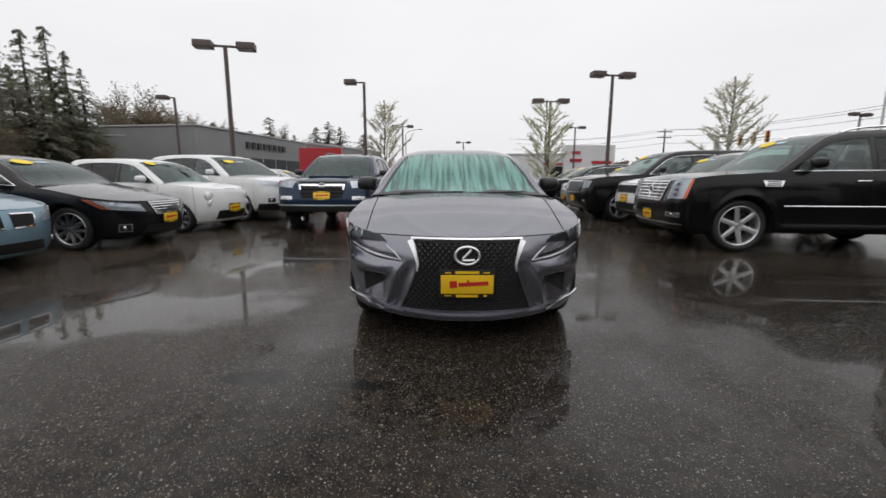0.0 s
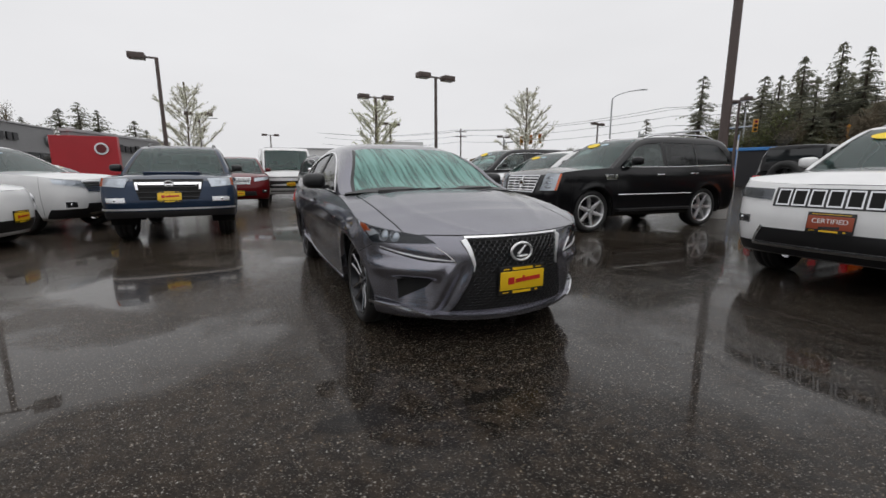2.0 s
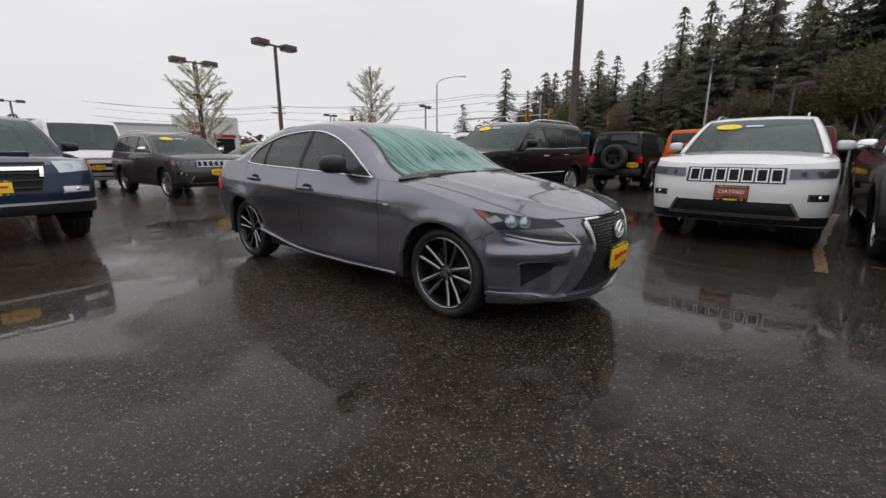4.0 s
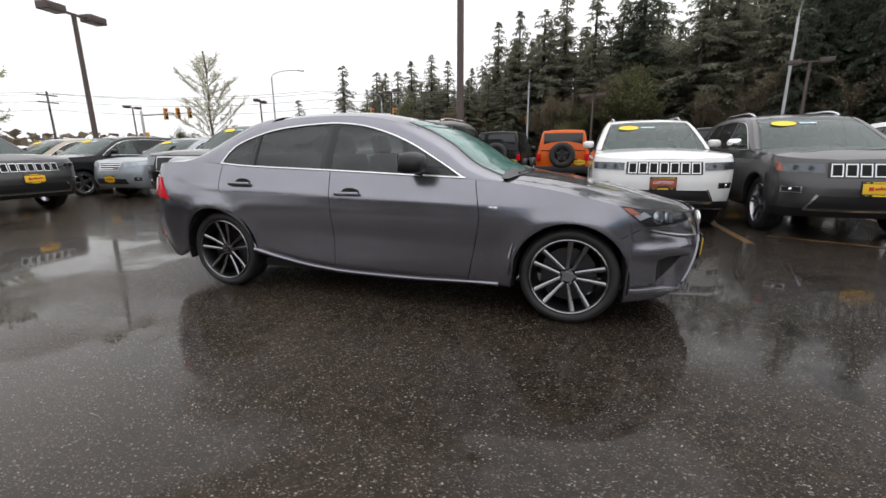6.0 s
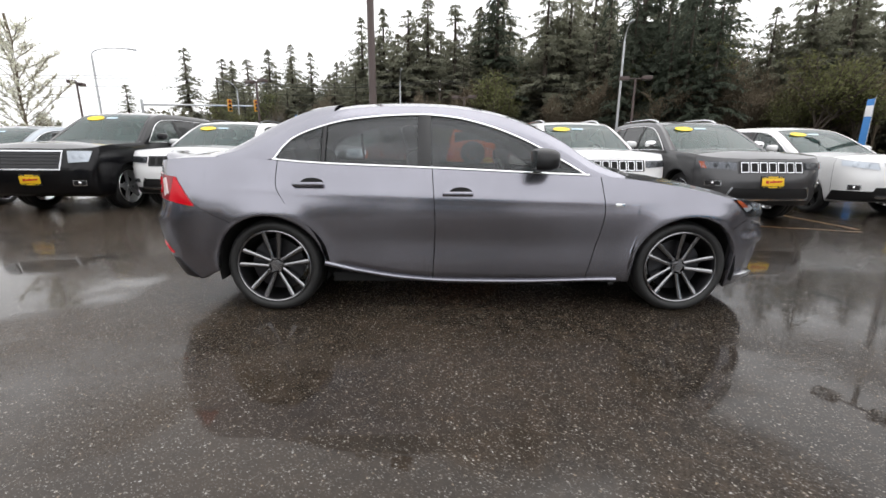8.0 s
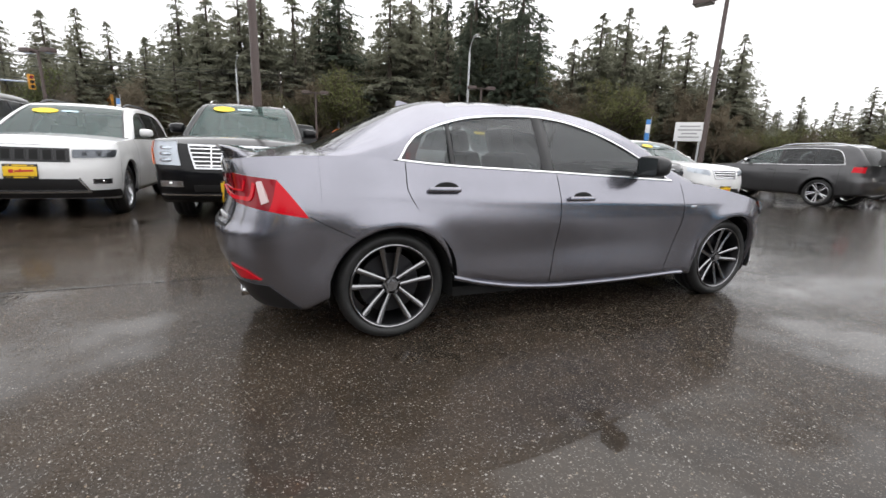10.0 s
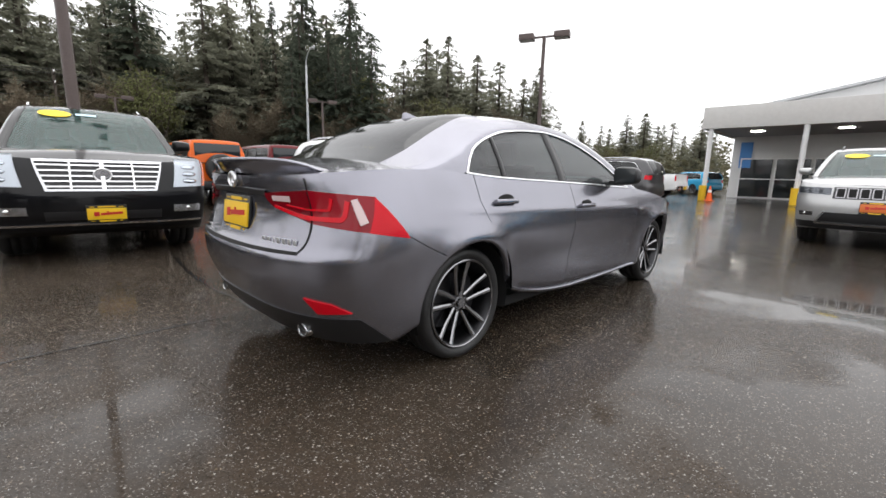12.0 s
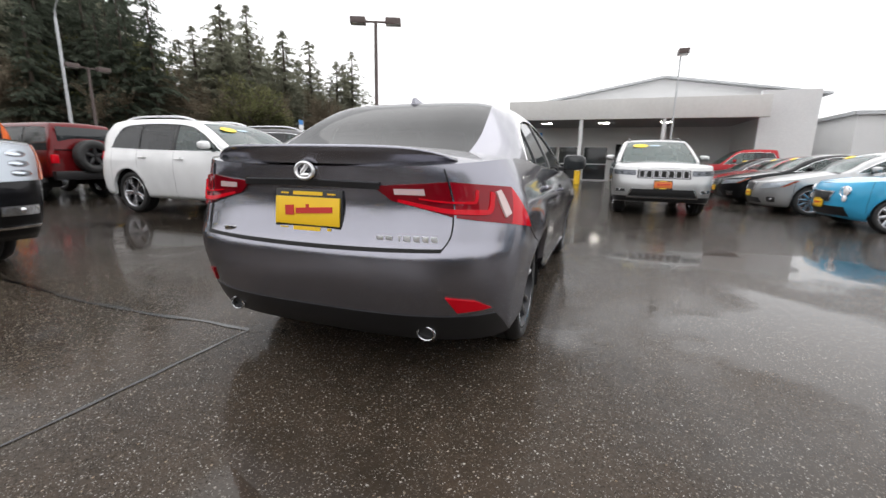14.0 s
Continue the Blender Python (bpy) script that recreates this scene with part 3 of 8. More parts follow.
def mirror_pair(sh, parent, y, z, material, size=(0.2, 0.1, 0.14), reach=0.13):
    for side in (1, -1):
        x = sh.raw(sh.s_of_y(y), min(z - 0.05, sh.rim(y)))[0]
        bm = bmesh.new()
        bmesh.ops.create_uvsphere(bm, u_segments=18, v_segments=12, radius=0.5)
        for v in bm.verts:
            # blunt towards the rear, rounded towards the front
            v.co.y = min(v.co.y, 0.28)
            v.co.z *= 1.08 - 0.35 * (side * v.co.x + 0.5)
            v.co.x = math.copysign(abs(2 * v.co.x) ** 0.6 / 2, v.co.x)
            v.co.z = math.copysign(abs(2 * v.co.z) ** 0.55 / 2, v.co.z)
        bmesh.ops.transform(bm, matrix=Matrix.Translation((side * (x + reach), y, z)) @ Matrix.Diagonal((size[0], size[1] * 1.6, size[2], 1)), verts=bm.verts)
        ob = part("wing_mirror", bm, material, parent)
        box("mirror_arm", side * (x + reach * 0.25), y + 0.0, z - size[2] * 0.38, reach * 0.9, 0.06, 0.035, M_TRIM, ob, 0.01)
        box("mirror_glass", side * (x + reach), y + 0.28 * size[1] * 1.6 + 0.002, z, size[0] * 0.8, 0.004, size[2] * 0.72, M_SHOPGLASS, ob, 0.001)


def seats(sh, parent, y_front, y_rear, z, material, half=0.36):
    def one(x, y, w):
        bm = bmesh.new()
        box_into(bm, x, y, z, w, 0.5, 0.16, 0.05)
        box_into(bm, 0, 0, 0.3, w, 0.14, 0.62, 0.06, Matrix.Translation((x, y + 0.24, z + 0.02)) @ pose(0, 0, 0, -16))
        n = 1 if w < 0.8 else 2
        for k in range(n):
            box_into(bm, (k - (n - 1) / 2) * 0.6, 0, 0.70 if w < 0.8 else 0.62, 0.26, 0.1, 0.18, 0.04, Matrix.Translation((x, y + 0.24, z + 0.02)) @ pose(0, 0, 0, -16))
        return part("seat", bm, material, parent)
    one(half, y_front, 0.5)
    one(-half, y_front, 0.5)
    if y_rear is not None:
        one(0, y_rear, 1.2)
    yd = y_front - 0.72
    xw = sh.glass_x(yd, sh.rim(yd) + 0.02) * 0.93
    box("dashboard", 0, yd, sh.rim(yd) - 0.10, 2 * xw, 0.42, 0.2, M_TRIM, parent, 0.05)
    bm = bmesh.new()
    ang = pose(half, y_front - 0.38, z + 0.36, 68)
    n = 20
    for i in range(n):
        a, b = 2 * math.pi * i / n, 2 * math.pi * (i + 1) / n
        tube_into(bm, ang @ Vector((0.18 * math.cos(a), 0.18 * math.sin(a), 0)), ang @ Vector((0.18 * math.cos(b), 0.18 * math.sin(b), 0)), 0.016, None, 8)
    tube_into(bm, ang @ Vector((-0.17, 0, -0.01)), ang @ Vector((0.17, 0, -0.01)), 0.018, None, 8)
    tube_into(bm, ang @ Vector((0, 0, -0.02)), ang @ Vector((0, 0, -0.3)), 0.04, None, 8)
    part("steering_wheel", bm, M_TRIM, parent)


def plate(sh, parent, z, face=M_YELLOW, print_mat=M_PLATERED, rear=False, off=0.012, w=0.305, h=0.152, word="", s=0.0, tilt=0.0):
    """A dealer's plate in a dark holder, with its print as plain bars or a readable word."""
    p = sh.raw(sh.length - 0.001 if rear else 0.001, z)
    d = -1 if not rear else 1
    q = sh.raw(sh.length - 0.001 if rear else 0.001, z + 0.05)
    lean = math.degrees(math.atan2((q[1] - p[1]) * d, 0.05)) * d
    y = p[1] + d * off
    holder = new("number_plate")
    holder.empty_display_size = 0.1
    holder.parent = parent
    holder.matrix_basis = pose(s, y, z, (lean if rear else -lean) + tilt, 0, 0 if not rear else 180)
    box("holder", 0, 0.006, 0, w + 0.045, 0.012, h + 0.036, M_TRIM, holder, 0.004)
    box("panel", 0, -0.004, 0, w + 0.03, 0.01, h - 0.03, face, holder, 0.003)
    for bx, bz, bw, bh in [(0, h * 0.5 + 0.001, w * (0.5 if not word else 0.8), 0.016 if not word else 0.006), (0, -h * 0.5 - 0.001, w * 0.46, 0.017), (-w * 0.4, h * 0.5, w * 0.13, 0.007), (w * 0.4, h * 0.5, w * 0.13, 0.007), (-w * 0.4, -h * 0.5, w * 0.14, 0.005), (w * 0.38, -h * 0.5, w * 0.06, 0.011)]:
        box("holder_print", bx, -0.002, bz, bw, 0.006, bh, M_YELLOW, holder)
    if word:
        bars = [(0, -h * 0.30, w * 0.5, 0.022)]
    else:
        bars = [(-w * 0.29, 0.006, w * 0.15, 0.044), (w * 0.13, 0.002, w * 0.62, 0.025), (w * 0.02, 0.019, w * 0.05, 0.02)]
    for bx, bz, bw, bh in bars:
        box("print_bar", bx, -0.0105, bz, bw, 0.003, bh, print_mat if not word else M_TRIM, holder, 0, "", Matrix.Rotation(-0.06, 4, "Y"))
    if word:
        txt = bpy.data.curves.new("lettering", "FONT")
        txt.body, txt.size, txt.extrude, txt.align_x, txt.align_y = word, 0.058, 0.0015, "CENTER", "CENTER"
        t = new("lettering", txt)
        t.data.materials.append(M_WHITE)
        t.parent = holder
        t.matrix_basis = pose(0, -0.011, 0.012, 90)
    return holder


def car(name, sp, paint_mat, m, label, category, group="", win=None):
    """Body panels, glass, wheels and fittings of one vehicle, from its shape and its list of features."""
    sh = sp["shape"]
    root = tagged(empty(name), label, category, group)
    fine = sp.get("fine", 1)
    yF, yR = sh.axles
    bump_f, bump_r = sp["bumper_cut"]
    cuts = sp["cuts"]

    def const(y):
        s = sh.s_of_y(y)
        return lambda z: s

    def curve_s(pts):
        if isinstance(pts, (int, float)):
            return const(pts)
        f = crv(pts)
        return lambda z: sh.s_of_y(f(z))
    sf, sr = sh.s_of_y(bump_f), sh.s_of_y(bump_r)
    ge = 0.0003 if fine > 1 else 0.0028
    skin(sh, "front_bumper", lambda z: -sf + ge, lambda z: sf - ge, paint_mat, root, 44 * fine, 12 * fine, zlo=sh.low)
    # the rear is one panel from side to side
    vs, nu, nv = [], 40 * fine, 12 * fine
    for i in range(nu + 1):
        f = lerp(sr + ge - sh.length, sh.length - sr - ge, i / nu)
        s = math.copysign(sh.length - abs(f), f if abs(f) > 1e-9 else 1.0)
        y = sh.y_of_s(s)
        for j in range(-1, nv + 1):
            z = lerp(sh.low(y), sh.rim(y), max(j, 0) / nv)
            vs.append(sh.pt(s, z, -0.04 if j < 0 else 0.0))
    mesh_part("rear_bumper", vs, grid_faces(nu, nv + 1, True), paint_mat, root)
    names = sp.get("panel_names", ["front_fender", "front_door", "rear_door", "rear_quarter_panel"])
    lines = [bump_f] + cuts + [bump_r]
    g = 0.0028
    for side in (1, -1):
        for k, (pn, c0, c1) in enumerate(zip(names, lines, lines[1:])):
            a, b = curve_s(c0), curve_s(c1)
            n = (30 if "fender" in pn or "quarter" in pn else 24) * fine
            g0, g1 = ge if k == 0 else g, ge if k == 3 else g
            ob = skin(sh, pn, lambda z, a=a, sd=side, e=g0: sd * (a(z) + e), lambda z, b=b, sd=side, e=g1: sd * (b(z) - e), paint_mat, root, n, 12 * fine, zlo=sh.sill if "door" in pn else None)
            if side < 0:
                ob.data.flip_normals()
            if "door" in pn and sp.get("handles", True):
                hy, hz = sp["handle_at"][k - 1]
                p = sh.pt(side * sh.s_of_y(hy), hz, 0.0)
                hx = 1 if side > 0 else -1
                bm = bmesh.new()
                box_into(bm, p[0] + hx * 0.022, p[1], p[2], 0.022, 0.2, 0.03, 0.012, None, 3)
                for e in (-0.075, 0.075):
                    box_into(bm, p[0] + hx * 0.008, p[1] + e, p[2], 0.03, 0.03, 0.024, 0.006)
                part("door_handle", bm, sp.get("handle_mat", paint_mat), ob)
                # near-black flat bulge stands in for shade in the handle's hollow
                bm = bmesh.new()
                grow = 1.0 if fine > 1 else 0.6
                bmesh.ops.create_uvsphere(bm, u_segments=14, v_segments=8, radius=1, matrix=Matrix.Translation((p[0] - hx * 0.004, p[1] - 0.02, p[2] + 0.006 * grow)) @ Matrix.Diagonal((0.007, 0.075 * grow, 0.036 * grow, 1)))
                part("handle_recess_shade", bm, M_SHELL, ob)
        # dark shell behind the gaps, wheel wells
        ob = skin(sh, "inner_shell", const(bump_f - 0.1) if side > 0 else (lambda z: -sh.s_of_y(bump_f - 0.1)), const(bump_r + 0.1) if side > 0 else (lambda z: -sh.s_of_y(bump_r + 0.1)), M_SHELL, root, 60, 4, off=-0.014 if not sh.sculpt else -0.04, lip=0.0)
        for ay in sh.axles:
            vs, n, w = [], 20, 0.36
            x1 = sh.w(0.5) - 0.025
            for i in range(n + 1):
                a = math.pi * (i / n * 1.16 - 0.08)
                for x in (x1, x1 - w, x1 - w):
                    q = sh.arch + 0.004 if x == x1 or len(vs) % 3 == 1 else 0.02
                    vs.append((side * x, ay - math.cos(a) * q, sh.arch_z + math.sin(a) * q))
            mesh_part("wheel_well", vs, grid_faces(n, 2, side > 0), M_SHELL, root)
            wx = side * (sh.w(0.35) - sp["tyre_w"] / 2 - sp.get("tuck", 0.015))
            wheel(root, wx, ay, sh.wr, sp["rim_r"], sp["tyre_w"], sp.get("wheel_style", "fat"), sp.get("spokes", 6), turn=sp.get("turn", 10) + 17 * (ay > 0))
    zb = sh.sill(0) + 0.01
    bm = bmesh.new()
    xw = sh.w(0.35)
    box_into(bm, 0, (yF + yR) / 2, zb + 0.03, 2 * xw - 0.12, yR - yF - 2 * sh.arch - 0.06, 0.06)
    box_into(bm, 0, (sh.f0 + sh.r0) / 2, zb + 0.05, 2 * (xw - 0.40), sh.r0 - sh.f0 - 0.7, 0.06)
    box_into(bm, 0, sh.f0 + 0.5, zb + 0.10, 2 * xw - 0.75, 0.3, 0.22)
    part("underbody", bm, M_SHELL, root)
    # upper surfaces
    t0, t1 = sh.top_ends
    ws, rr = sp["roof"]
    hood = strip(sh, "hood", sh.f0 + 0.012, t0 + sp.get("hood_over", 0.06), sp.get("hood_mat", paint_mat), root, "hood", 22 * fine, 20 if fine == 1 else 56)
    if sp.get("deck", True):
        strip(sh, "trunk_lid", t1 - 0.06, sh.r0 - 0.012, paint_mat, root, "deck", 14 * fine, 20)
    wx, rx = sp.get("wind_half", (0.93, 0.91)), sp.get("rear_half", (0.88, 0.88))
    strip(sh, "windscreen", t0, ws, sp.get("wind_mat", M_WIND), root, "windscreen", 12, 14, x_from=(-wx[0], -wx[1]), x_to=wx)
    for sd in (1, -1):
        strip(sh, "windscreen_pillar", t0, ws, paint_mat, root, "windscreen", 12, 3, x_from=(sd * wx[0], sd * wx[1]), x_to=(sd, sd))
        strip(sh, "windscreen_seal", t0, ws, M_TRIM, root, "windscreen", 12, 2, lift=0.003, x_from=(sd * (wx[0] - 0.028), sd * (wx[1] - 0.03)), x_to=(sd * (wx[0] + 0.008), sd * (wx[1] + 0.008)))
        strip(sh, "rear_pillar", rr, t1, paint_mat, root, "backlight", 12, 4, x_from=(sd * rx[0], sd * rx[1]), x_to=(sd, sd))
    strip(sh, "roof", ws, rr, sp.get("roof_mat", paint_mat), root, "roof", 14, 14)
    strip(sh, "rear_window", rr, t1, sp.get("rear_glass", M_REARGLASS), root, "backlight", 12, 14, x_from=(-rx[0], -rx[1]), x_to=rx)
    strip(sh, "windscreen_band", t0 - 0.03, t0 + 0.015, M_TRIM, root, "windscreen", 3, 14, lift=0.004)
    for side in (1, -1):
        vs, nu, nv = [], 56, 6
        for i in range(nu + 1):
            y = lerp(t0, t1, i / nu)
            lo, hi = sh.up(y), sh.top(y)
            for j in range(nv + 1):
                z = lerp(lo, hi, j / nv)
                vs.append((side * sh.glass_x(y, z), y, z))
        mesh_part("roof_rail_panel", vs, grid_faces(nu, nv, side < 0), paint_mat, root)
        if not sh.up_ends:
            continue
        ya, yb = sh.up_ends
        posts = [ya + 0.005] + sp["posts"] + [yb - 0.005]
        for k, (y0, y1) in enumerate(zip(posts, posts[1:])):
            vs, nu, nv = [], 14, 6
            for i in range(nu + 1):
                y = lerp(y0 + (0.02 if k else 0), y1 - (0.02 if k < len(posts) - 2 else 0), i / nu)
                lo, hi = sh.rim(y) - 0.01, sh.up(y) + 0.006
                for j in range(nv + 1):
                    z = lerp(lo, hi, j / nv)
                    vs.append((side * (sh.glass_x(y, z) - 0.008), y, z))
            mesh_part("side_window", vs, grid_faces(nu, nv, side < 0), (win or sp.get("side_glass", [M_CLEAR, M_TINT, M_TINT]))[min(k, 2)], root)
        for k, y in enumerate(sp["posts"]):
            hw = sp.get("post_w", [0.045, 0.014, 0.03])[min(k, 2)]
            vs = []
            for i in range(7):
                for yy, o in ((y - hw, -0.006), (y - hw * 0.9, 0.001), (y + hw * 0.9, 0.001), (y + hw, -0.006)):
                    z = lerp(sh.rim(yy) - 0.005, sh.up(yy) + 0.003, i / 6)
                    vs.append((side * (sh.glass_x(yy, z) + o), yy, z))
            mesh_part("window_pillar", vs, grid_faces(6, 3, side > 0), sp.get("post_mat", M_TRIM), root)
        if sp.get("dlo", M_CHROME):
            n = 40
            upper = [(lerp(ya, yb, i / n), sh.up(lerp(ya, yb, i / n)) + 0.002) for i in range(n + 1)]
            lower_l = [(lerp(ya - 0.01, yb + 0.01, i / n), sh.rim(lerp(ya, yb, i / n)) + 0.006) for i in range(n + 1)]
            if sp.get("dlo_full", True):
                ribbon(sh, "window_trim", upper, 0.014, sp.get("dlo", M_CHROME), root, 0.004, side, True)
            ribbon(sh, "window_trim", lower_l, 0.016, sp.get("dlo", M_CHROME), root, 0.005, side, True)
    mirror_pair(sh, root, sp["mirror"][0], sp["mirror"][1], sp.get("mirror_mat", paint_mat), sp.get("mirror_size", (0.2, 0.1, 0.14)), sp.get("mirror_reach", 0.12))
    seats(sh, root, sp["seat"][0], sp["seat"][1], sp["seat"][2], sp.get("seat_mat", M_SEAT))
    root.matrix_world = m
    return root, sh

# ---------------------------------------------------------------- shapes of the vehicles


def mapped(pts, base, aim, zs):
    """Points (y, z) of a template moved to another length, overhang and height."""
    (f0, a0, b0, r0), (f1, a1, b1, r1) = base, aim
    out = []
    for y, z in pts:
        if y < a0:
            y = a1 + (y - a0) * (f1 - a1) / (f0 - a0)
        elif y > b0:
            y = b1 + (y - b0) * (r1 - b1) / (r0 - b0)
        else:
            y = a1 + (y - a0) * (b1 - a1) / (b0 - a0)
        out.append((y, z * zs))
    return out


SEDAN = dict(
    base=(-2.29, -1.4, 1.4, 2.35), half=0.905, height=1.40,
    wprof=[(0.12, 0.80), (0.22, 0.846), (0.34, 0.866), (0.5, 0.884), (0.62, 0.898), (0.71, 0.905), (0.77, 0.903), (0.84, 0.891), (0.93, 0.862), (1.0, 0.832), (1.08, 0.79)],
    rim=[(-2.30, 0.715), (-2.1, 0.738), (-1.9, 0.77), (-1.69, 0.803), (-1.47, 0.848), (-1.23, 0.893), (-1.0, 0.925), (-0.75, 0.942), (-0.4, 0.955), (0, 0.972), (0.41, 0.988),
         (0.92, 1.005), (1.18, 1.018), (1.34, 1.032), (1.6, 1.052), (1.85, 1.05), (2.05, 1.04), (2.2, 1.025), (2.36, 1.0)],
    yf=[(0.12, -2.17), (0.22, -2.23), (0.34, -2.27), (0.48, -2.29), (0.6, -2.275), (0.72, -2.23), (0.8, -2.17)],
    yr=[(0.15, 2.12), (0.3, 2.24), (0.42, 2.30), (0.55, 2.345), (0.64, 2.35), (0.70, 2.31), (0.85, 2.27), (1.0, 2.29)],
    top=[(-0.96, 0.945), (-0.755, 1.025), (-0.54, 1.172), (-0.29, 1.288), (-0.05, 1.357), (0.19, 1.39), (0.42, 1.40), (0.66, 1.397), (0.9, 1.379), (1.135, 1.318), (1.38, 1.20), (1.63, 1.09), (1.80, 1.048)],
    upper=[(-0.70, 0.945), (-0.48, 1.074), (-0.264, 1.187), (-0.03, 1.273), (0.19, 1.322), (0.39, 1.338), (0.6, 1.33), (0.87, 1.302), (1.09, 1.245), (1.27, 1.16), (1.36, 1.04)],
    sill=[(-2.3, 0.185), (-1.9, 0.17), (-1.0, 0.225), (-0.6, 0.225), (-0.2, 0.2), (0.18, 0.205), (0.5, 0.228), (0.8, 0.278), (1.05, 0.35), (1.75, 0.30), (1.95, 0.235), (2.3, 0.30)],
    xt=0.60, roof=(-0.20, 1.0), posts=[0.375, 1.04], cuts=[[(0.2, -0.725), (0.43, -0.77), (0.7, -0.815), (0.9, -0.79), (1.1, -0.76)], [(0.2, 0.32), (0.6, 0.303), (1.1, 0.33)], [(0.2, 1.012), (0.36, 1.014), (0.46, 1.03), (0.55, 1.075), (0.65, 1.165), (0.76, 1.27), (0.9, 1.335), (1.1, 1.33)]],
    bumper_cut=(-1.74, 1.80), handle_at=[(0.155, 0.83), (1.12, 0.885)], mirror=(-0.42, 1.03), seat=(0.05, 0.95, 0.5), crown=(0.06, 0.035, 0.03))

SUV = dict(
    base=(-2.36, -1.457, 1.457, 2.46), half=0.97, height=1.72,
    wprof=[(0.2, 0.87), (0.36, 0.93), (0.55, 0.955), (0.78, 0.97), (0.92, 0.965), (1.05, 0.94), (1.16, 0.90), (1.25, 0.87)],
    rim=[(-2.36, 1.0), (-2.2, 1.03), (-1.8, 1.075), (-1.4, 1.10), (-0.95, 1.125), (-0.5, 1.13), (0.6, 1.14), (1.6, 1.165), (2.2, 1.18), (2.46, 1.17)],
    yf=[(0.25, -2.22), (0.36, -2.30), (0.5, -2.355), (0.66, -2.36), (0.8, -2.33), (0.96, -2.28), (1.05, -2.20)],
    yr=[(0.3, 2.33), (0.42, 2.43), (0.6, 2.46), (0.75, 2.45), (0.85, 2.40), (1.18, 2.37)],
    top=[(-1.0, 1.13), (-0.7, 1.31), (-0.35, 1.51), (-0.1, 1.615), (0.15, 1.67), (0.7, 1.705), (1.3, 1.71), (1.8, 1.69), (2.05, 1.655), (2.16, 1.58), (2.32, 1.36), (2.40, 1.18)],
    upper=[(-0.80, 1.13), (-0.5, 1.33), (-0.25, 1.47), (0.0, 1.56), (0.3, 1.60), (0.9, 1.62), (1.5, 1.60), (1.72, 1.565), (1.86, 1.45), (1.95, 1.26), (1.98, 1.18)],
    sill=[(-2.36, 0.30), (-1.9, 0.27), (-1.0, 0.30), (0, 0.30), (1.0, 0.30), (1.9, 0.32), (2.46, 0.38)],
    xt=0.69, roof=(-0.10, 2.10), posts=[0.33, 1.22], cuts=[-0.92, [(0.3, 0.28), (1.2, 0.30)], [(0.35, 1.0), (0.6, 1.06), (0.9, 1.2), (1.2, 1.24)]],
    bumper_cut=(-1.93, 1.92), handle_at=[(0.14, 1.0), (1.05, 1.02)], mirror=(-0.55, 1.24), seat=(0.05, 0.95, 0.72), crown=(0.05, 0.03, 0.03))


def spec(kind, length, width, height, wb, fo, wr, **opt):
    t = SEDAN if kind == "sedan" else SUV
    a = -wb / 2
    aim = (a - fo, a, wb / 2, a - fo + length)
    zs, xs = height / (t["height"] + 0.035), width / 2 / t["half"]
    low = opt.pop("clear", None)
    mv = lambda pts: mapped(pts, t["base"], aim, zs)  # noqa: E731
    y_of = lambda y: mapped([(y, 0)], t["base"], aim, 1)[0][0]  # noqa: E731

    def edge(pts):
        return [(z * zs, y_of(y)) for z, y in pts]
    sill = mv(t["sill"])
    if low:
        sill = [(y, z - sill[3][1] + low) for y, z in sill]
    rim, top, upper = opt.pop("rim", None) or mv(t["rim"]), opt.pop("top", None) or mv(t["top"]), opt.pop("upper", None) or mv(t["upper"])
    shape = Shape([(z * zs, w * xs) for z, w in t["wprof"]], rim, opt.pop("yf", None) or edge(t["yf"]), opt.pop("yr", None) or edge(t["yr"]), top, opt.pop("xt", t["xt"]) * xs, (aim[1], aim[2]), wr,
                  opt.pop("arch", wr + 0.045), sill, opt.pop("front", (0.75, 2.4) if kind == "sedan" else (0.5, 2.8)), opt.pop("rear", (0.6, 3.0) if kind == "sedan" else (0.4, 3.2)), upper,
                  opt.pop("flare", 0.012), opt.pop("bow", 0.1), opt.pop("crown", t["crown"]), None, opt.pop("sculpt", None), opt.pop("crease", 0.0))
    cut = [y_of(c) if isinstance(c, (int, float)) else edge(c) for c in t["cuts"]]
    out = dict(shape=shape, cuts=cut, bumper_cut=tuple(y_of(v) for v in t["bumper_cut"]), roof=tuple(y_of(v) for v in t["roof"]), posts=[y_of(v) for v in t["posts"]],
               handle_at=mv(t["handle_at"]), mirror=mv([t["mirror"]])[0], seat=(y_of(t["seat"][0]), y_of(t["seat"][1]), t["seat"][2] * zs), tyre_w=0.235, rim_r=wr * 0.72, deck=kind == "sedan")
    out.update(opt)
    return out


# ---------------------------------------------------------------- faces of the parked vehicles


def facing(sh, s, z, off):
    """A pose on the skin whose z axis points straight out of it."""
    p, q = sh.pt(s, z, off), sh.pt(s, z, off + 0.05)
    return Matrix.Translation(p) @ (q - p).to_track_quat("Z", "Y").to_matrix().to_4x4()


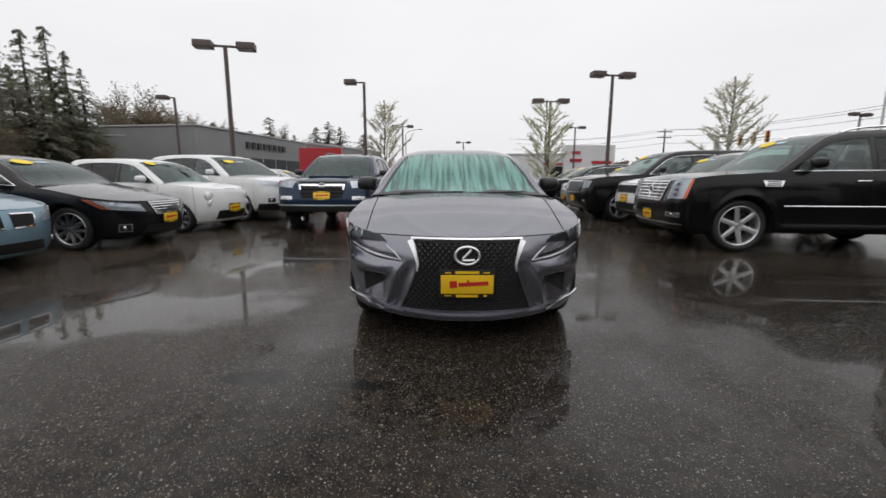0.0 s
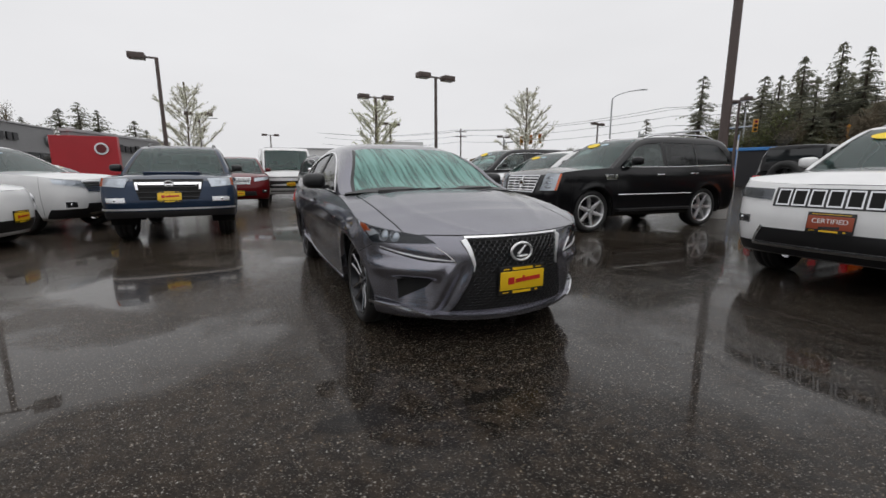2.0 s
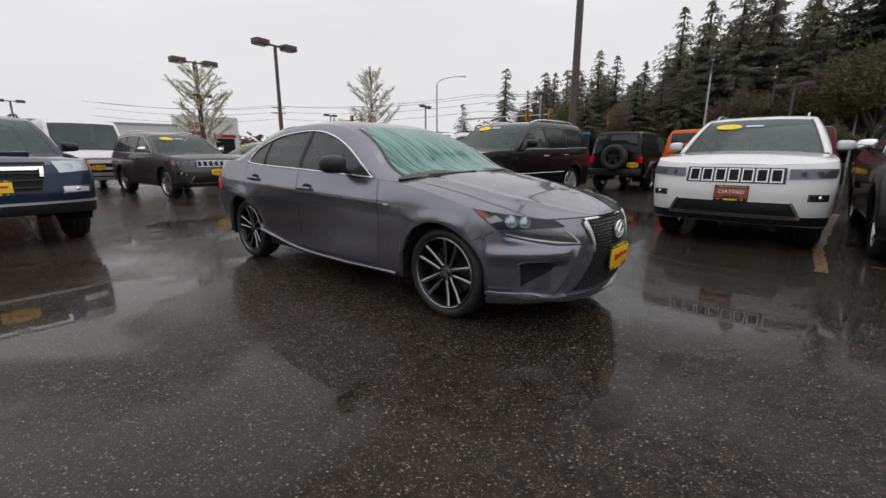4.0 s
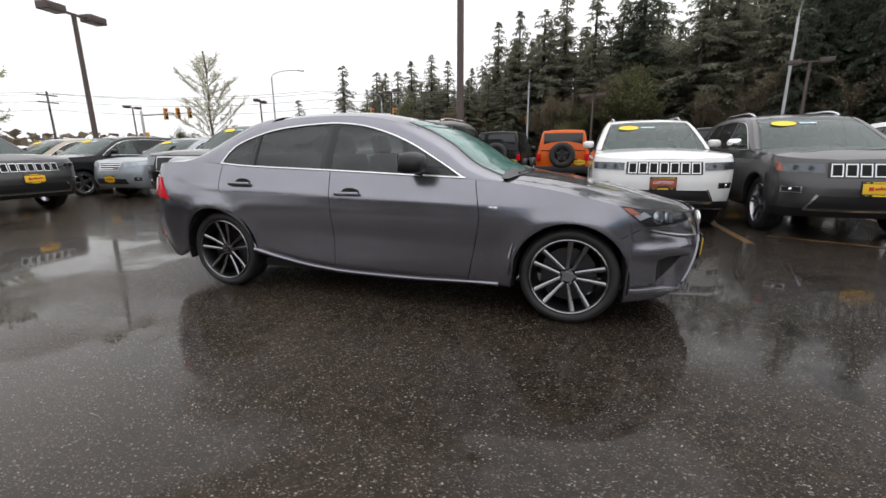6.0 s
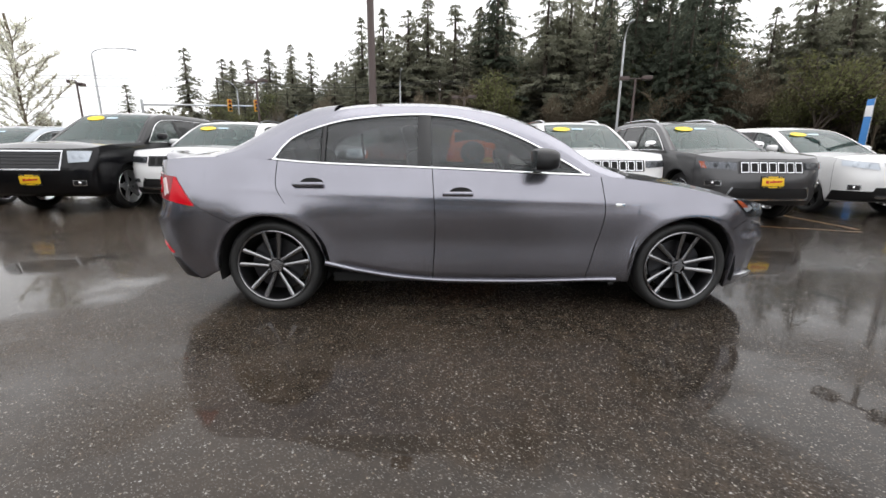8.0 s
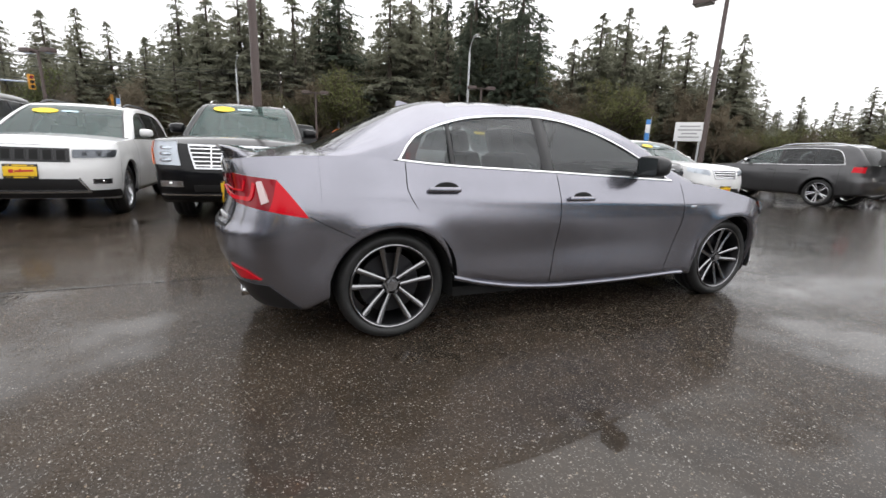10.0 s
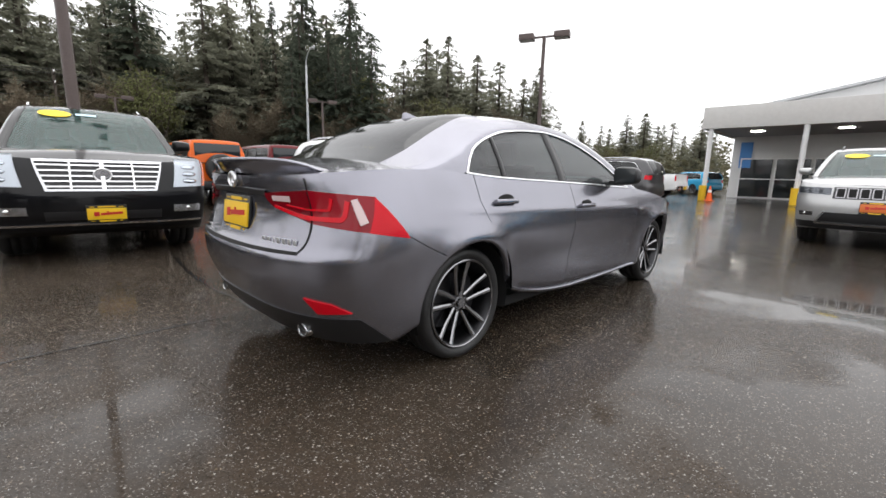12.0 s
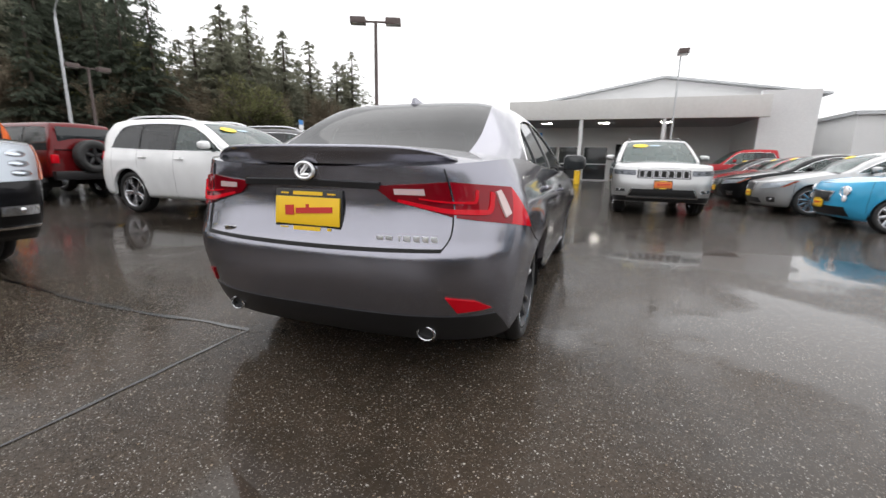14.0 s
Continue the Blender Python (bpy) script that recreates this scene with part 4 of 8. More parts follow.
def lamp_unit(sh, root, quad, bulbs=(0.3, 0.7), dark=False, amber=False, size=0.05):
    """Headlights on both sides: housing, reflectors and a clear lens."""
    for side in (1, -1):
        base = patch(sh, "headlight", quad, M_LAMPMID if dark else M_LAMPIN, root, 0.002, 0.03, 8, 4, side)
        (a, b, c, d) = quad
        for f in bulbs:
            s, z = lerp(lerp(a[0], b[0], f), lerp(d[0], c[0], f), 0.52), lerp(lerp(a[1], b[1], f), lerp(d[1], c[1], f), 0.52)
            bm = bmesh.new()
            bmesh.ops.create_uvsphere(bm, u_segments=14, v_segments=8, radius=size, matrix=facing(sh, side * s, z, -0.004) @ Matrix.Diagonal((1, 1, 0.22, 1)))
            part("reflector", bm, M_LAMPIN if not dark else M_GUNDARK, base)
        if amber:
            q = [(lerp(a[0], b[0], 0.84), lerp(a[1], b[1], 0.84)), b, c, (lerp(d[0], c[0], 0.84), lerp(d[1], c[1], 0.84))]
            patch(sh, "indicator", q, M_AMBER, base, 0.006, 0.01, 4, 3, side)
        patch(sh, "lens", quad, M_LENS, base, 0.016, 0.016, 8, 4, side)


def grille_bars(sh, root, half, z0, z1, bars, frame=True, bar_mat=M_CHROME, posts=0, thick=0.018, taper=1.0, back=M_TRIM):
    g = patch(sh, "grille", [(-half * taper, z0), (half * taper, z0), (half, z1), (-half, z1)], back, root, 0.003, 0.02, 14, 4)
    for k in range(bars):
        z = lerp(z0, z1, (k + 0.5) / bars)
        h = lerp(half * taper, half, (k + 0.5) / bars)
        patch(sh, "grille_bar", [(-h, z - thick / 2), (h, z - thick / 2), (h, z + thick / 2), (-h, z + thick / 2)], bar_mat, g, 0.014, 0.014, 14, 1)
    for k in range(posts):
        x = lerp(-half, half, (k + 1) / (posts + 1))
        patch(sh, "grille_post", [(x - 0.008, z0), (x + 0.008, z0), (x + 0.008, z1), (x - 0.008, z1)], bar_mat, g, 0.016, 0.014, 1, 4)
    if frame:
        e = 0.022
        for q in ([(-half * taper - e, z0 - e), (half * taper + e, z0 - e), (half * taper, z0), (-half * taper, z0)], [(-half, z1), (half, z1), (half + e, z1 + e), (-half - e, z1 + e)]):
            patch(sh, "grille_frame", q, M_SATIN, g, 0.02, 0.02, 14, 1)
        for sd in (1, -1):
            patch(sh, "grille_frame", [(half * taper, z0), (half * taper + e, z0 - e), (half + e, z1 + e), (half, z1)], M_SATIN, g, 0.02, 0.02, 1, 6, sd)
    return g


def grille_slots(sh, root, half, z0, z1, n=7, rim_mat=M_SATIN):
    """Seven upright openings, each in its own bright ring."""
    w = 2 * half / n
    patch(sh, "grille_band", [(-half - 0.02, z0 - 0.012), (half + 0.02, z0 - 0.012), (half + 0.02, z1 + 0.012), (-half - 0.02, z1 + 0.012)], M_TRIM, root, 0.006, 0.02, 16, 2)
    for k in range(n):
        x0, x1 = -half + w * (k + 0.07), -half + w * (k + 0.93)
        ring = patch(sh, "grille_ring", [(x0, z0), (x1, z0), (x1, z1), (x0, z1)], rim_mat, root, 0.012, 0.02, 3, 3)
        e = 0.015
        patch(sh, "grille_slot", [(x0 + e, z0 + e), (x1 - e, z0 + e), (x1 - e, z1 - e), (x0 + e, z1 - e)], M_SHELL, ring, 0.015, 0.01, 3, 3)


def low_grille(sh, root, half, z0, z1, taper=1.15, material=M_TRIM, off=0.004, name="lower_grille"):
    return patch(sh, name, [(-half * taper, z0), (half * taper, z0), (half, z1), (-half, z1)], material, root, off, 0.02, 40, 3)


def fogs(sh, root, s0, s1, z0, z1, bulb=True, back=M_TRIM):
    for side in (1, -1):
        f = patch(sh, "fog_light_housing", [(s0, z0), (s1, z0), (s1, z1), (s0, z1)], M_SATIN, root, 0.004, 0.02, 4, 3, side)
        patch(sh, "fog_light_recess", [(s0 + 0.018, z0 + 0.014), (s1 - 0.018, z0 + 0.014), (s1 - 0.018, z1 - 0.014), (s0 + 0.018, z1 - 0.014)], back, f, 0.007, 0.01, 4, 3, side)
        if bulb:
            p = sh.pt(side * (s0 + s1) / 2, (z0 + z1) / 2, 0.006)
            bm = bmesh.new()
            bmesh.ops.create_uvsphere(bm, u_segments=12, v_segments=8, radius=min(abs(s1 - s0), z1 - z0) * 0.30, matrix=Matrix.Translation(p) @ Matrix.Diagonal((1, 0.4, 1, 1)))
            part("fog_light", bm, M_CHROME, f)


def tail_lamps(sh, root, quad, material=M_RED):
    for side in (1, -1):
        patch(sh, "tail_light", quad, material, root, 0.012, 0.02, 6, 5, side, True)


def emblem(sh, root, z, w=0.1, h=0.07, rear=False, material=M_BRIGHT, off=0.02, stroke=False):
    p = sh.raw(sh.length - 0.001 if rear else 0.001, z)
    d = 1 if rear else -1
    bm = bmesh.new()
    n = 32
    pipe_into(bm, [(w / 2 * math.cos(2 * math.pi * i / n), p[1] + d * off, z + h / 2 * math.sin(2 * math.pi * i / n)) for i in range(n)], 0.0085, 8, True)
    e = 1 if not rear else -1
    ob = part("emblem", bm, material, root)
    if not stroke:
        bm = bmesh.new()
        bmesh.ops.create_cone(bm, cap_ends=True, segments=28, radius1=1, radius2=0.9, depth=0.012, matrix=Matrix.Translation((0, p[1] + d * (off - 0.006), z)) @ Matrix.Rotation(math.pi / 2, 4, "X") @ Matrix.Diagonal((w / 2, h / 2, 1, 1)))
        part("emblem_plate", bm, M_GUN, ob)
        return ob
    bm = bmesh.new()
    pipe_into(bm, [(e * w * u, p[1] + d * off, z + h * q) for u, q in ((0.16, 0.34), (0.02, 0.12), (-0.17, -0.16), (-0.20, -0.24), (-0.12, -0.28), (0.1, -0.27), (0.30, -0.25))], 0.0095, 8)
    part("emblem_stroke", bm, material, ob)
    return ob


M_PALESTRIP = mat("pale_blue_print", (0.50, 0.66, 0.74), 0.5)


def sticker(sh, root, x=-0.35, f=0.70, w=0.34, h=0.09):
    """A yellow oval stuck to the top of the windscreen."""
    y0, y1 = sh.top_ends[0], sh.top_ends[0] + 0.9
    y = lerp(y0, y1, f)
    z = sh.top(y)
    slope = math.atan2(sh.top(y + 0.03) - sh.top(y - 0.03), 0.06)
    hw = sh.glass_x(y, z)
    q = x / hw
    bm = bmesh.new()
    m = Matrix.Translation((x, y - sh.bow * 0.35 * (1 - q * q), z + sh.crown[1] * 0.9 * (1 - q * q) + 0.012)) @ Matrix.Rotation(slope, 4, "X") @ Matrix.Diagonal((w / 2, h, 1, 1))
    bmesh.ops.create_cone(bm, cap_ends=True, segments=24, radius1=1, radius2=1, depth=0.003, matrix=m)
    part("windscreen_sticker", bm, M_STICKER, root)
    bm = bmesh.new()
    bmesh.ops.create_cube(bm, size=1, matrix=m @ Matrix.Translation((1.9, 0.1, 0)) @ Matrix.Diagonal((1.3, 0.6, 0.003, 1)))
    part("price_strip", bm, M_PALESTRIP, root)


def roof_bars(sh, root, y0, y1, x, material=M_TRIM):
    for side in (1, -1):
        bm = bmesh.new()
        n = 14
        pts = [(side * x, lerp(y0, y1, i / n), sh.top(lerp(y0, y1, i / n)) + 0.055 - 0.05 * (abs(2 * i / n - 1) ** 6)) for i in range(n + 1)]
        pipe_into(bm, pts, 0.018, 8)
        part("roof_bar", bm, material, root)


def placed(x, y, heading):
    """The pose of a vehicle whose middle is at x, y; heading in degrees turns its nose from -y counterclockwise."""
    return pose(x, y, 0, 0, 0, heading)


P_GREY = paint("grey_metallic_paint", (0.30, 0.298, 0.338), 0.88, 0.22, coat=0.05)
P_WHITE = paint("white_paint", (0.82, 0.82, 0.82), 0.0, 0.35, False)
P_BLACK = paint("black_paint", (0.006, 0.006, 0.007), 0.0, 0.3)
P_BLUE = paint("slate_blue_paint", (0.020, 0.036, 0.070), 0.4, 0.35, False)
P_ICE = paint("ice_blue_paint", (0.22, 0.34, 0.42), 0.5, 0.35, False)
P_SILVER = paint("silver_paint", (0.50, 0.50, 0.50), 0.7, 0.35, False)
P_CHAR = paint("charcoal_paint", (0.092, 0.091, 0.094), 0.7, 0.35, False)
P_ORANGE = paint("orange_paint", (0.75, 0.13, 0.01), 0.0, 0.35, False)
P_MAROON = paint("maroon_paint", (0.13, 0.006, 0.008), 0.2, 0.35, False)
P_CYAN = paint("cyan_paint", (0.05, 0.36, 0.60), 0.1, 0.35, False)
P_RED = paint("red_paint", (0.40, 0.012, 0.018), 0.1, 0.35, False)
P_SKY = paint("pale_blue_paint", (0.42, 0.46, 0.50), 0.4, 0.35, False)
P_BEIGE = paint("beige_paint", (0.42, 0.37, 0.30), 0.4, 0.35, False)

# ---------------------------------------------------------------- ground
bm = bmesh.new()
bmesh.ops.create_grid(bm, x_segments=8, y_segments=8, size=900)
ground = part("ground", bm, M_ASPHALT, None, smooth=False)
tagged(ground, "wet dark asphalt with pale stones and shallow puddles", "ground", kind="structure")

# ---------------------------------------------------------------- the grey saloon in the middle


def ramp_up(a, b, u):
    u = min(max((u - a) / (b - a), 0.0), 1.0)
    return u * u * (3 - 2 * u)


SILL_SWEEP = crv([(-1.0, 0.25), (0.2, 0.262), (0.55, 0.29), (0.8, 0.335), (0.95, 0.38), (1.03, 0.41)])


def saloon_sculpt(sh, s, z):
    """Hollows and crests of the saloon's skin, in metres along its normal."""
    y, d = sh.y_of_s(s), 0.0
    if y < -1.5:
        # side intake under a sharp brow
        brow = 0.455 - 0.03 * max(s - 0.8, 0.0)
        if 0.25 < z < brow + 0.012:
            d -= 0.065 * ramp_up(0.52, 0.66, s) * (1 - ramp_up(0.80, 0.90, s)) * min((brow + 0.012 - z) / 0.016, 1.0) * ((z - 0.25) / (brow - 0.238)) ** 0.8
        # channel beside the grille, with a crest on its outer side
        if 0.2 < z < 0.6:
            c = lerp(0.515, 0.375, (z - 0.245) / 0.3)
            fade = ramp_up(0.2, 0.27, z) * (1 - ramp_up(0.47, 0.58, z))
            d += fade * (0.014 * math.exp(-((s - c - 0.075) / 0.028) ** 2) - 0.026 * math.exp(-((s - c) / 0.03) ** 2))
        # full cheek between the headlight and the intake
        d += 0.022 * math.exp(-((z - 0.515) / 0.045) ** 2) * ramp_up(0.46, 0.60, s) * (1 - ramp_up(0.95, 1.15, s))
        # groove of the daytime lamp under the headlight
        d -= 0.010 * math.exp(-((z - lerp(0.572, 0.645, (s - 0.45) / 0.5)) / 0.013) ** 2) * ramp_up(0.42, 0.50, s) * (1 - ramp_up(0.9, 0.98, s))
    if -1.75 < y < 2.0:
        d += 0.007 * math.exp(-((z - 0.805 - 0.03 * y) / 0.028) ** 2) * ramp_up(-1.2, -0.5, y) * (1 - ramp_up(1.3, 1.8, y))
        d -= 0.016 * math.exp(-((z - 0.50) / 0.13) ** 2) * math.exp(-((y - 0.1) / 0.8) ** 2)
        d += 0.018 * math.exp(-((y - 1.42) / 0.40) ** 2) * math.exp(-((z - 0.70) / 0.13) ** 2)
        d += 0.010 * math.exp(-((y + 1.4) / 0.40) ** 2) * math.exp(-((z - 0.68) / 0.10) ** 2)
        if -0.99 < y < 1.03:
            d -= 0.024 * min(max((SILL_SWEEP(y) - z) / 0.04, 0.0), 1.0) * ramp_up(-0.99, -0.85, y) * (1 - ramp_up(0.75, 1.0, y))
    return d


lexus_spec = spec("sedan", 4.625, 1.81, 1.435, 2.80, 0.875, 0.322, arch=0.364, rim_r=0.250, tyre_w=0.225, wheel_style="split", spokes=5, fine=3, sculpt=saloon_sculpt, crease=0.007, flare=0.016, crown=(0.06, 0.046, 0.03),
                  mirror=(-0.37, 1.05), mirror_size=(0.20, 0.125, 0.15), mirror_reach=0.115, wind_half=(0.92, 0.89), rear_half=(0.87, 0.76), side_glass=[M_SMOKE, M_SMOKE, M_SMOKE], mirror_mat=M_TRIM, turn=-14, clear=None, front=(0.75, 2.15), wind_mat=M_STREAKWIND)
saloon, LX = car("grey_saloon", lexus_spec, P_GREY, Matrix(), "grey metallic sports saloon with rain beads, standing on wet asphalt", "car")


def band(sh, name, path, material, parent, off=0.01, side=1, rear=False, label="", thick=0.012):
    """A raised strip along points (s, z, width) of the nose or tail."""
    vs, n = [], len(path)
    for i, (s, z, w) in enumerate(path):
        s0, z0, _ = path[max(i - 1, 0)]
        s1, z1, _ = path[min(i + 1, n - 1)]
        l = math.hypot(s1 - s0, z1 - z0) or 1.0
        ns, nz = -(z1 - z0) / l * w / 2, (s1 - s0) / l * w / 2
        for k, o in ((-1, off - thick), (-0.85, off), (0.85, off), (1, off - thick)):
            ss = s + ns * k
            vs.append(sh.pt(side * (math.copysign(sh.length - abs(ss), ss if ss else 1.0) if rear else ss), z + nz * k, o))
    ob = mesh_part(name, vs, grid_faces(n - 1, 3, (side < 0) != rear), material, parent, label)
    ob.data.set_sharp_from_angle(angle=radians(40))
    return ob


def along(points, n):
    """n + 1 even steps on a smooth curve through (s, z, width)."""
    m = len(points) - 1
    fs = [crv([(i, p[k]) for i, p in enumerate(points)]) for k in range(3)]
    return [tuple(f(m * i / n) for f in fs) for i in range(n + 1)]


# spindle grille with a mesh of six-sided cells
grille = patch(LX, "grille", [(-0.312, 0.545), (0.312, 0.545), (0.352, 0.708), (-0.352, 0.708)], M_SHELL, saloon, 0.003, 0.02, 14, 5)
patch(LX, "lower_grille", [(-0.46, 0.245), (0.46, 0.245), (0.312, 0.545), (-0.312, 0.545)], M_SHELL, grille, 0.003, 0.02, 14, 6)
bm = bmesh.new()


def inside(s, z):
    w = lerp(0.312, 0.352, (z - 0.545) / 0.163) if z > 0.545 else lerp(0.46, 0.312, (z - 0.245) / 0.3)
    return abs(s) < w - 0.004 and 0.25 < z < 0.703


cw, ch = 0.038, 0.024
for row in range(23):
    for col in range(-13, 14):
        cs, cz = (col + 0.5 * (row % 2)) * cw, 0.256 + row * ch * 0.84
        hexa = [(cs + cw * 0.5 * a, cz + ch * b) for a, b in ((-1, -0.22), (0, -0.52), (1, -0.22), (1, 0.22), (0, 0.52), (-1, 0.22))]
        for p, q in zip(hexa[:3] + hexa[2:3], hexa[1:4]):
            if inside(*p) and inside(*q):
                pipe_into(bm, [LX.pt(p[0], p[1], 0.010), LX.pt(q[0], q[1], 0.010)], 0.0042, 5)
part("grille_mesh", bm, M_GRILLE, grille)
for sd in (1, -1):
    band(LX, "grille_frame", along([(0.366, 0.704, 0.044), (0.350, 0.67, 0.040), (0.330, 0.61, 0.028), (0.318, 0.555, 0.018), (0.325, 0.51, 0.006)], 14), M_BRIGHT, saloon, 0.016, sd, label="chrome grille frame")
    band(LX, "grille_flank", along([(0.322, 0.55, 0.012), (0.355, 0.46, 0.012), (0.415, 0.34, 0.012), (0.470, 0.245, 0.010)], 12), P_GREY, saloon, 0.014, sd)
band(LX, "grille_frame", along([(-0.36, 0.718, 0.014), (0.0, 0.716, 0.012), (0.36, 0.718, 0.014)], 16), M_CHROME, saloon, 0.014)
emblem(LX, saloon, 0.622, 0.155, 0.112, off=0.034, stroke=True)
bm = bmesh.new()
bmesh.ops.create_cone(bm, cap_ends=True, segments=28, radius1=1, radius2=1, depth=0.012, matrix=Matrix.Translation((0, LX.raw(0.001, 0.622)[1] - 0.016, 0.622)) @ Matrix.Rotation(math.pi / 2, 4, "X") @ Matrix.Diagonal((0.074, 0.053, 1, 1)))
part("emblem_plate", bm, M_TRIM, saloon)
plate(LX, saloon, 0.44, off=0.028)
# splitter lip and intakes
band(LX, "front_lip", along([(-1.02, 0.262, 0.012), (-0.80, 0.252, 0.03), (-0.5, 0.215, 0.034), (0, 0.198, 0.034), (0.5, 0.215, 0.034), (0.80, 0.252, 0.03), (1.02, 0.262, 0.012)], 48), P_GREY, saloon, 0.030, thick=0.04)
for sd in (1, -1):
    # near-black wedge on the intake paints the shade under its brow
    intake = patch(LX, "air_intake_shade", [(0.64, 0.392), (0.84, 0.305), (0.85, 0.436), (0.585, 0.450)], M_SHELL, saloon, 0.003, 0.02, 14, 8, sd)
    band(LX, "intake_blade", along([(0.60, 0.225, 0.012), (0.78, 0.262, 0.016), (1.06, 0.275, 0.02)], 10), M_SATIN, intake, 0.035, sd)
    # headlights
    so, si = LX.s_of_y(-1.84), LX.s_of_y(-1.70)
    quad = [(0.535, 0.684), (so, 0.676), (si, 0.800), (0.60, 0.727)]

    def hq(f, v):
        (a0, a1), (b0, b1), (c0, c1), (d0, d1) = quad
        return lerp(lerp(a0, b0, f), lerp(d0, c0, f), v), lerp(lerp(a1, b1, f), lerp(d1, c1, f), v)
    hl = patch(LX, "headlight", quad, M_LAMPDARK, saloon, 0.003, 0.03, 14, 6, sd)
    for f, r in ((0.64, 0.034), (0.47, 0.030)):
        s, z = hq(f, 0.5)
        bm = bmesh.new()
        c = facing(LX, sd * s, z, 0.0)
        bmesh.ops.create_uvsphere(bm, u_segments=18, v_segments=12, radius=r, matrix=c @ Matrix.Diagonal((1, 1, 0.3, 1)))
        part("projector", bm, M_SATIN, hl)
        bm = bmesh.new()
        pipe_into(bm, [c @ Vector((r * 1.05 * math.cos(i * math.pi / 10), r * 1.05 * math.sin(i * math.pi / 10), 0.008)) for i in range(20)], 0.0032, 6, True)
        part("projector_ring", bm, M_SATIN, hl)
    patch(LX, "side_reflector", [hq(0.72, 0.55), hq(0.97, 0.30), hq(0.97, 0.55), hq(0.74, 0.80)], M_WHITELENS, hl, 0.005, 0.01, 5, 4, sd)
    patch(LX, "indicator", [hq(0.84, 0.60), hq(0.99, 0.56), hq(0.99, 0.95), hq(0.87, 0.95)], M_AMBER, hl, 0.006, 0.01, 5, 4, sd, label="amber side reflector")
    patch(LX, "lens", quad, M_LENS, hl, 0.014, 0.014, 12, 5, sd)
    band(LX, "daytime_light", along([(0.45, 0.577, 0.006), (0.60, 0.594, 0.010), (0.80, 0.624, 0.010), (0.93, 0.650, 0.004)], 14), M_WHITELENS, saloon, 0.008, sd, label="clear daytime running light strip")
    band(LX, "daytime_light", along([(0.44, 0.576, 0.007), (0.48, 0.618, 0.008), (0.54, 0.660, 0.004)], 8), M_WHITELENS, saloon, 0.008, sd)
    ribbon(LX, "shut_line", [(lerp(1.865, 1.63, i / 8), lerp(0.748, 0.635, i / 8)) for i in range(9)], 0.005, M_SHELL, saloon, 0.0012, sd)
    ribbon(LX, "shut_line", [(lerp(-1.82, -1.69, i / 6), lerp(0.66, 0.60, i / 6)) for i in range(7)], 0.005, M_SHELL, saloon, 0.0012, sd)
    band(LX, "light_groove", along([(0.44, 0.566, 0.006), (0.62, 0.582, 0.010), (0.94, 0.640, 0.006)], 12), M_SHELL, saloon, 0.004, sd)
    # shut lines of the hood
    vs = []
    for i in range(25):
        y = lerp(-2.02, -0.92, i / 24)
        p = LX.raw(LX.s_of_y(y), LX.rim(y))
        x = min(0.69 + 0.06 * i / 24, p[0] - 0.012)
        q = x / p[0]
        z = LX.rim(y) + 0.06 * min((y - LX.f0) / 0.5, 1.0) ** 0.7 * (1 - q * q) + LX.hood_lift(q, y) + 0.0025
        vs += [(sd * (x - 0.003), p[1], z), (sd * (x + 0.003), p[1], z)]
    mesh_part("hood_gap", vs, grid_faces(24, 1, sd < 0), M_SHELL, saloon)
    # sill blade, badge, door mirror trim
    ribbon(LX, "side_skirt", [(y, crv([(-0.95, 0.238), (-0.2, 0.212), (0.18, 0.216), (0.5, 0.24), (0.8, 0.29), (1.04, 0.362)])(y)) for y in [lerp(-0.95, 1.04, i / 30) for i in range(31)]], 0.03, P_GREY, saloon, 0.02, sd)
    p = LX.raw(sd * LX.s_of_y(-0.908), 0.76)
    box("fender_badge", p[0] + sd * 0.004, p[1], p[2], 0.008, 0.06, 0.028, M_CHROME, saloon, 0.003)
    ribbon(LX, "mirror_lamp", [(-0.5, 0.99), (-0.42, 0.99)], 0.004, M_TRIM, saloon, 0.0, sd)
band(LX, "hood_front_gap", along([(-0.62, 0.735, 0.006), (0, 0.727, 0.006), (0.62, 0.735, 0.006)], 24), M_SHELL, saloon, 0.003, thick=0.004)
# wipers
for x0, x1 in ((-0.55, 0.02), (0.02, 0.58)):
    tube("wiper", (x0, -1.0 - 0.06 * (1 - (x0 / 0.7) ** 2), 0.972), (x1, -0.985 - 0.06 * (1 - (x1 / 0.7) ** 2), 0.985), 0.009, 0.007, M_TRIM, saloon, 8)

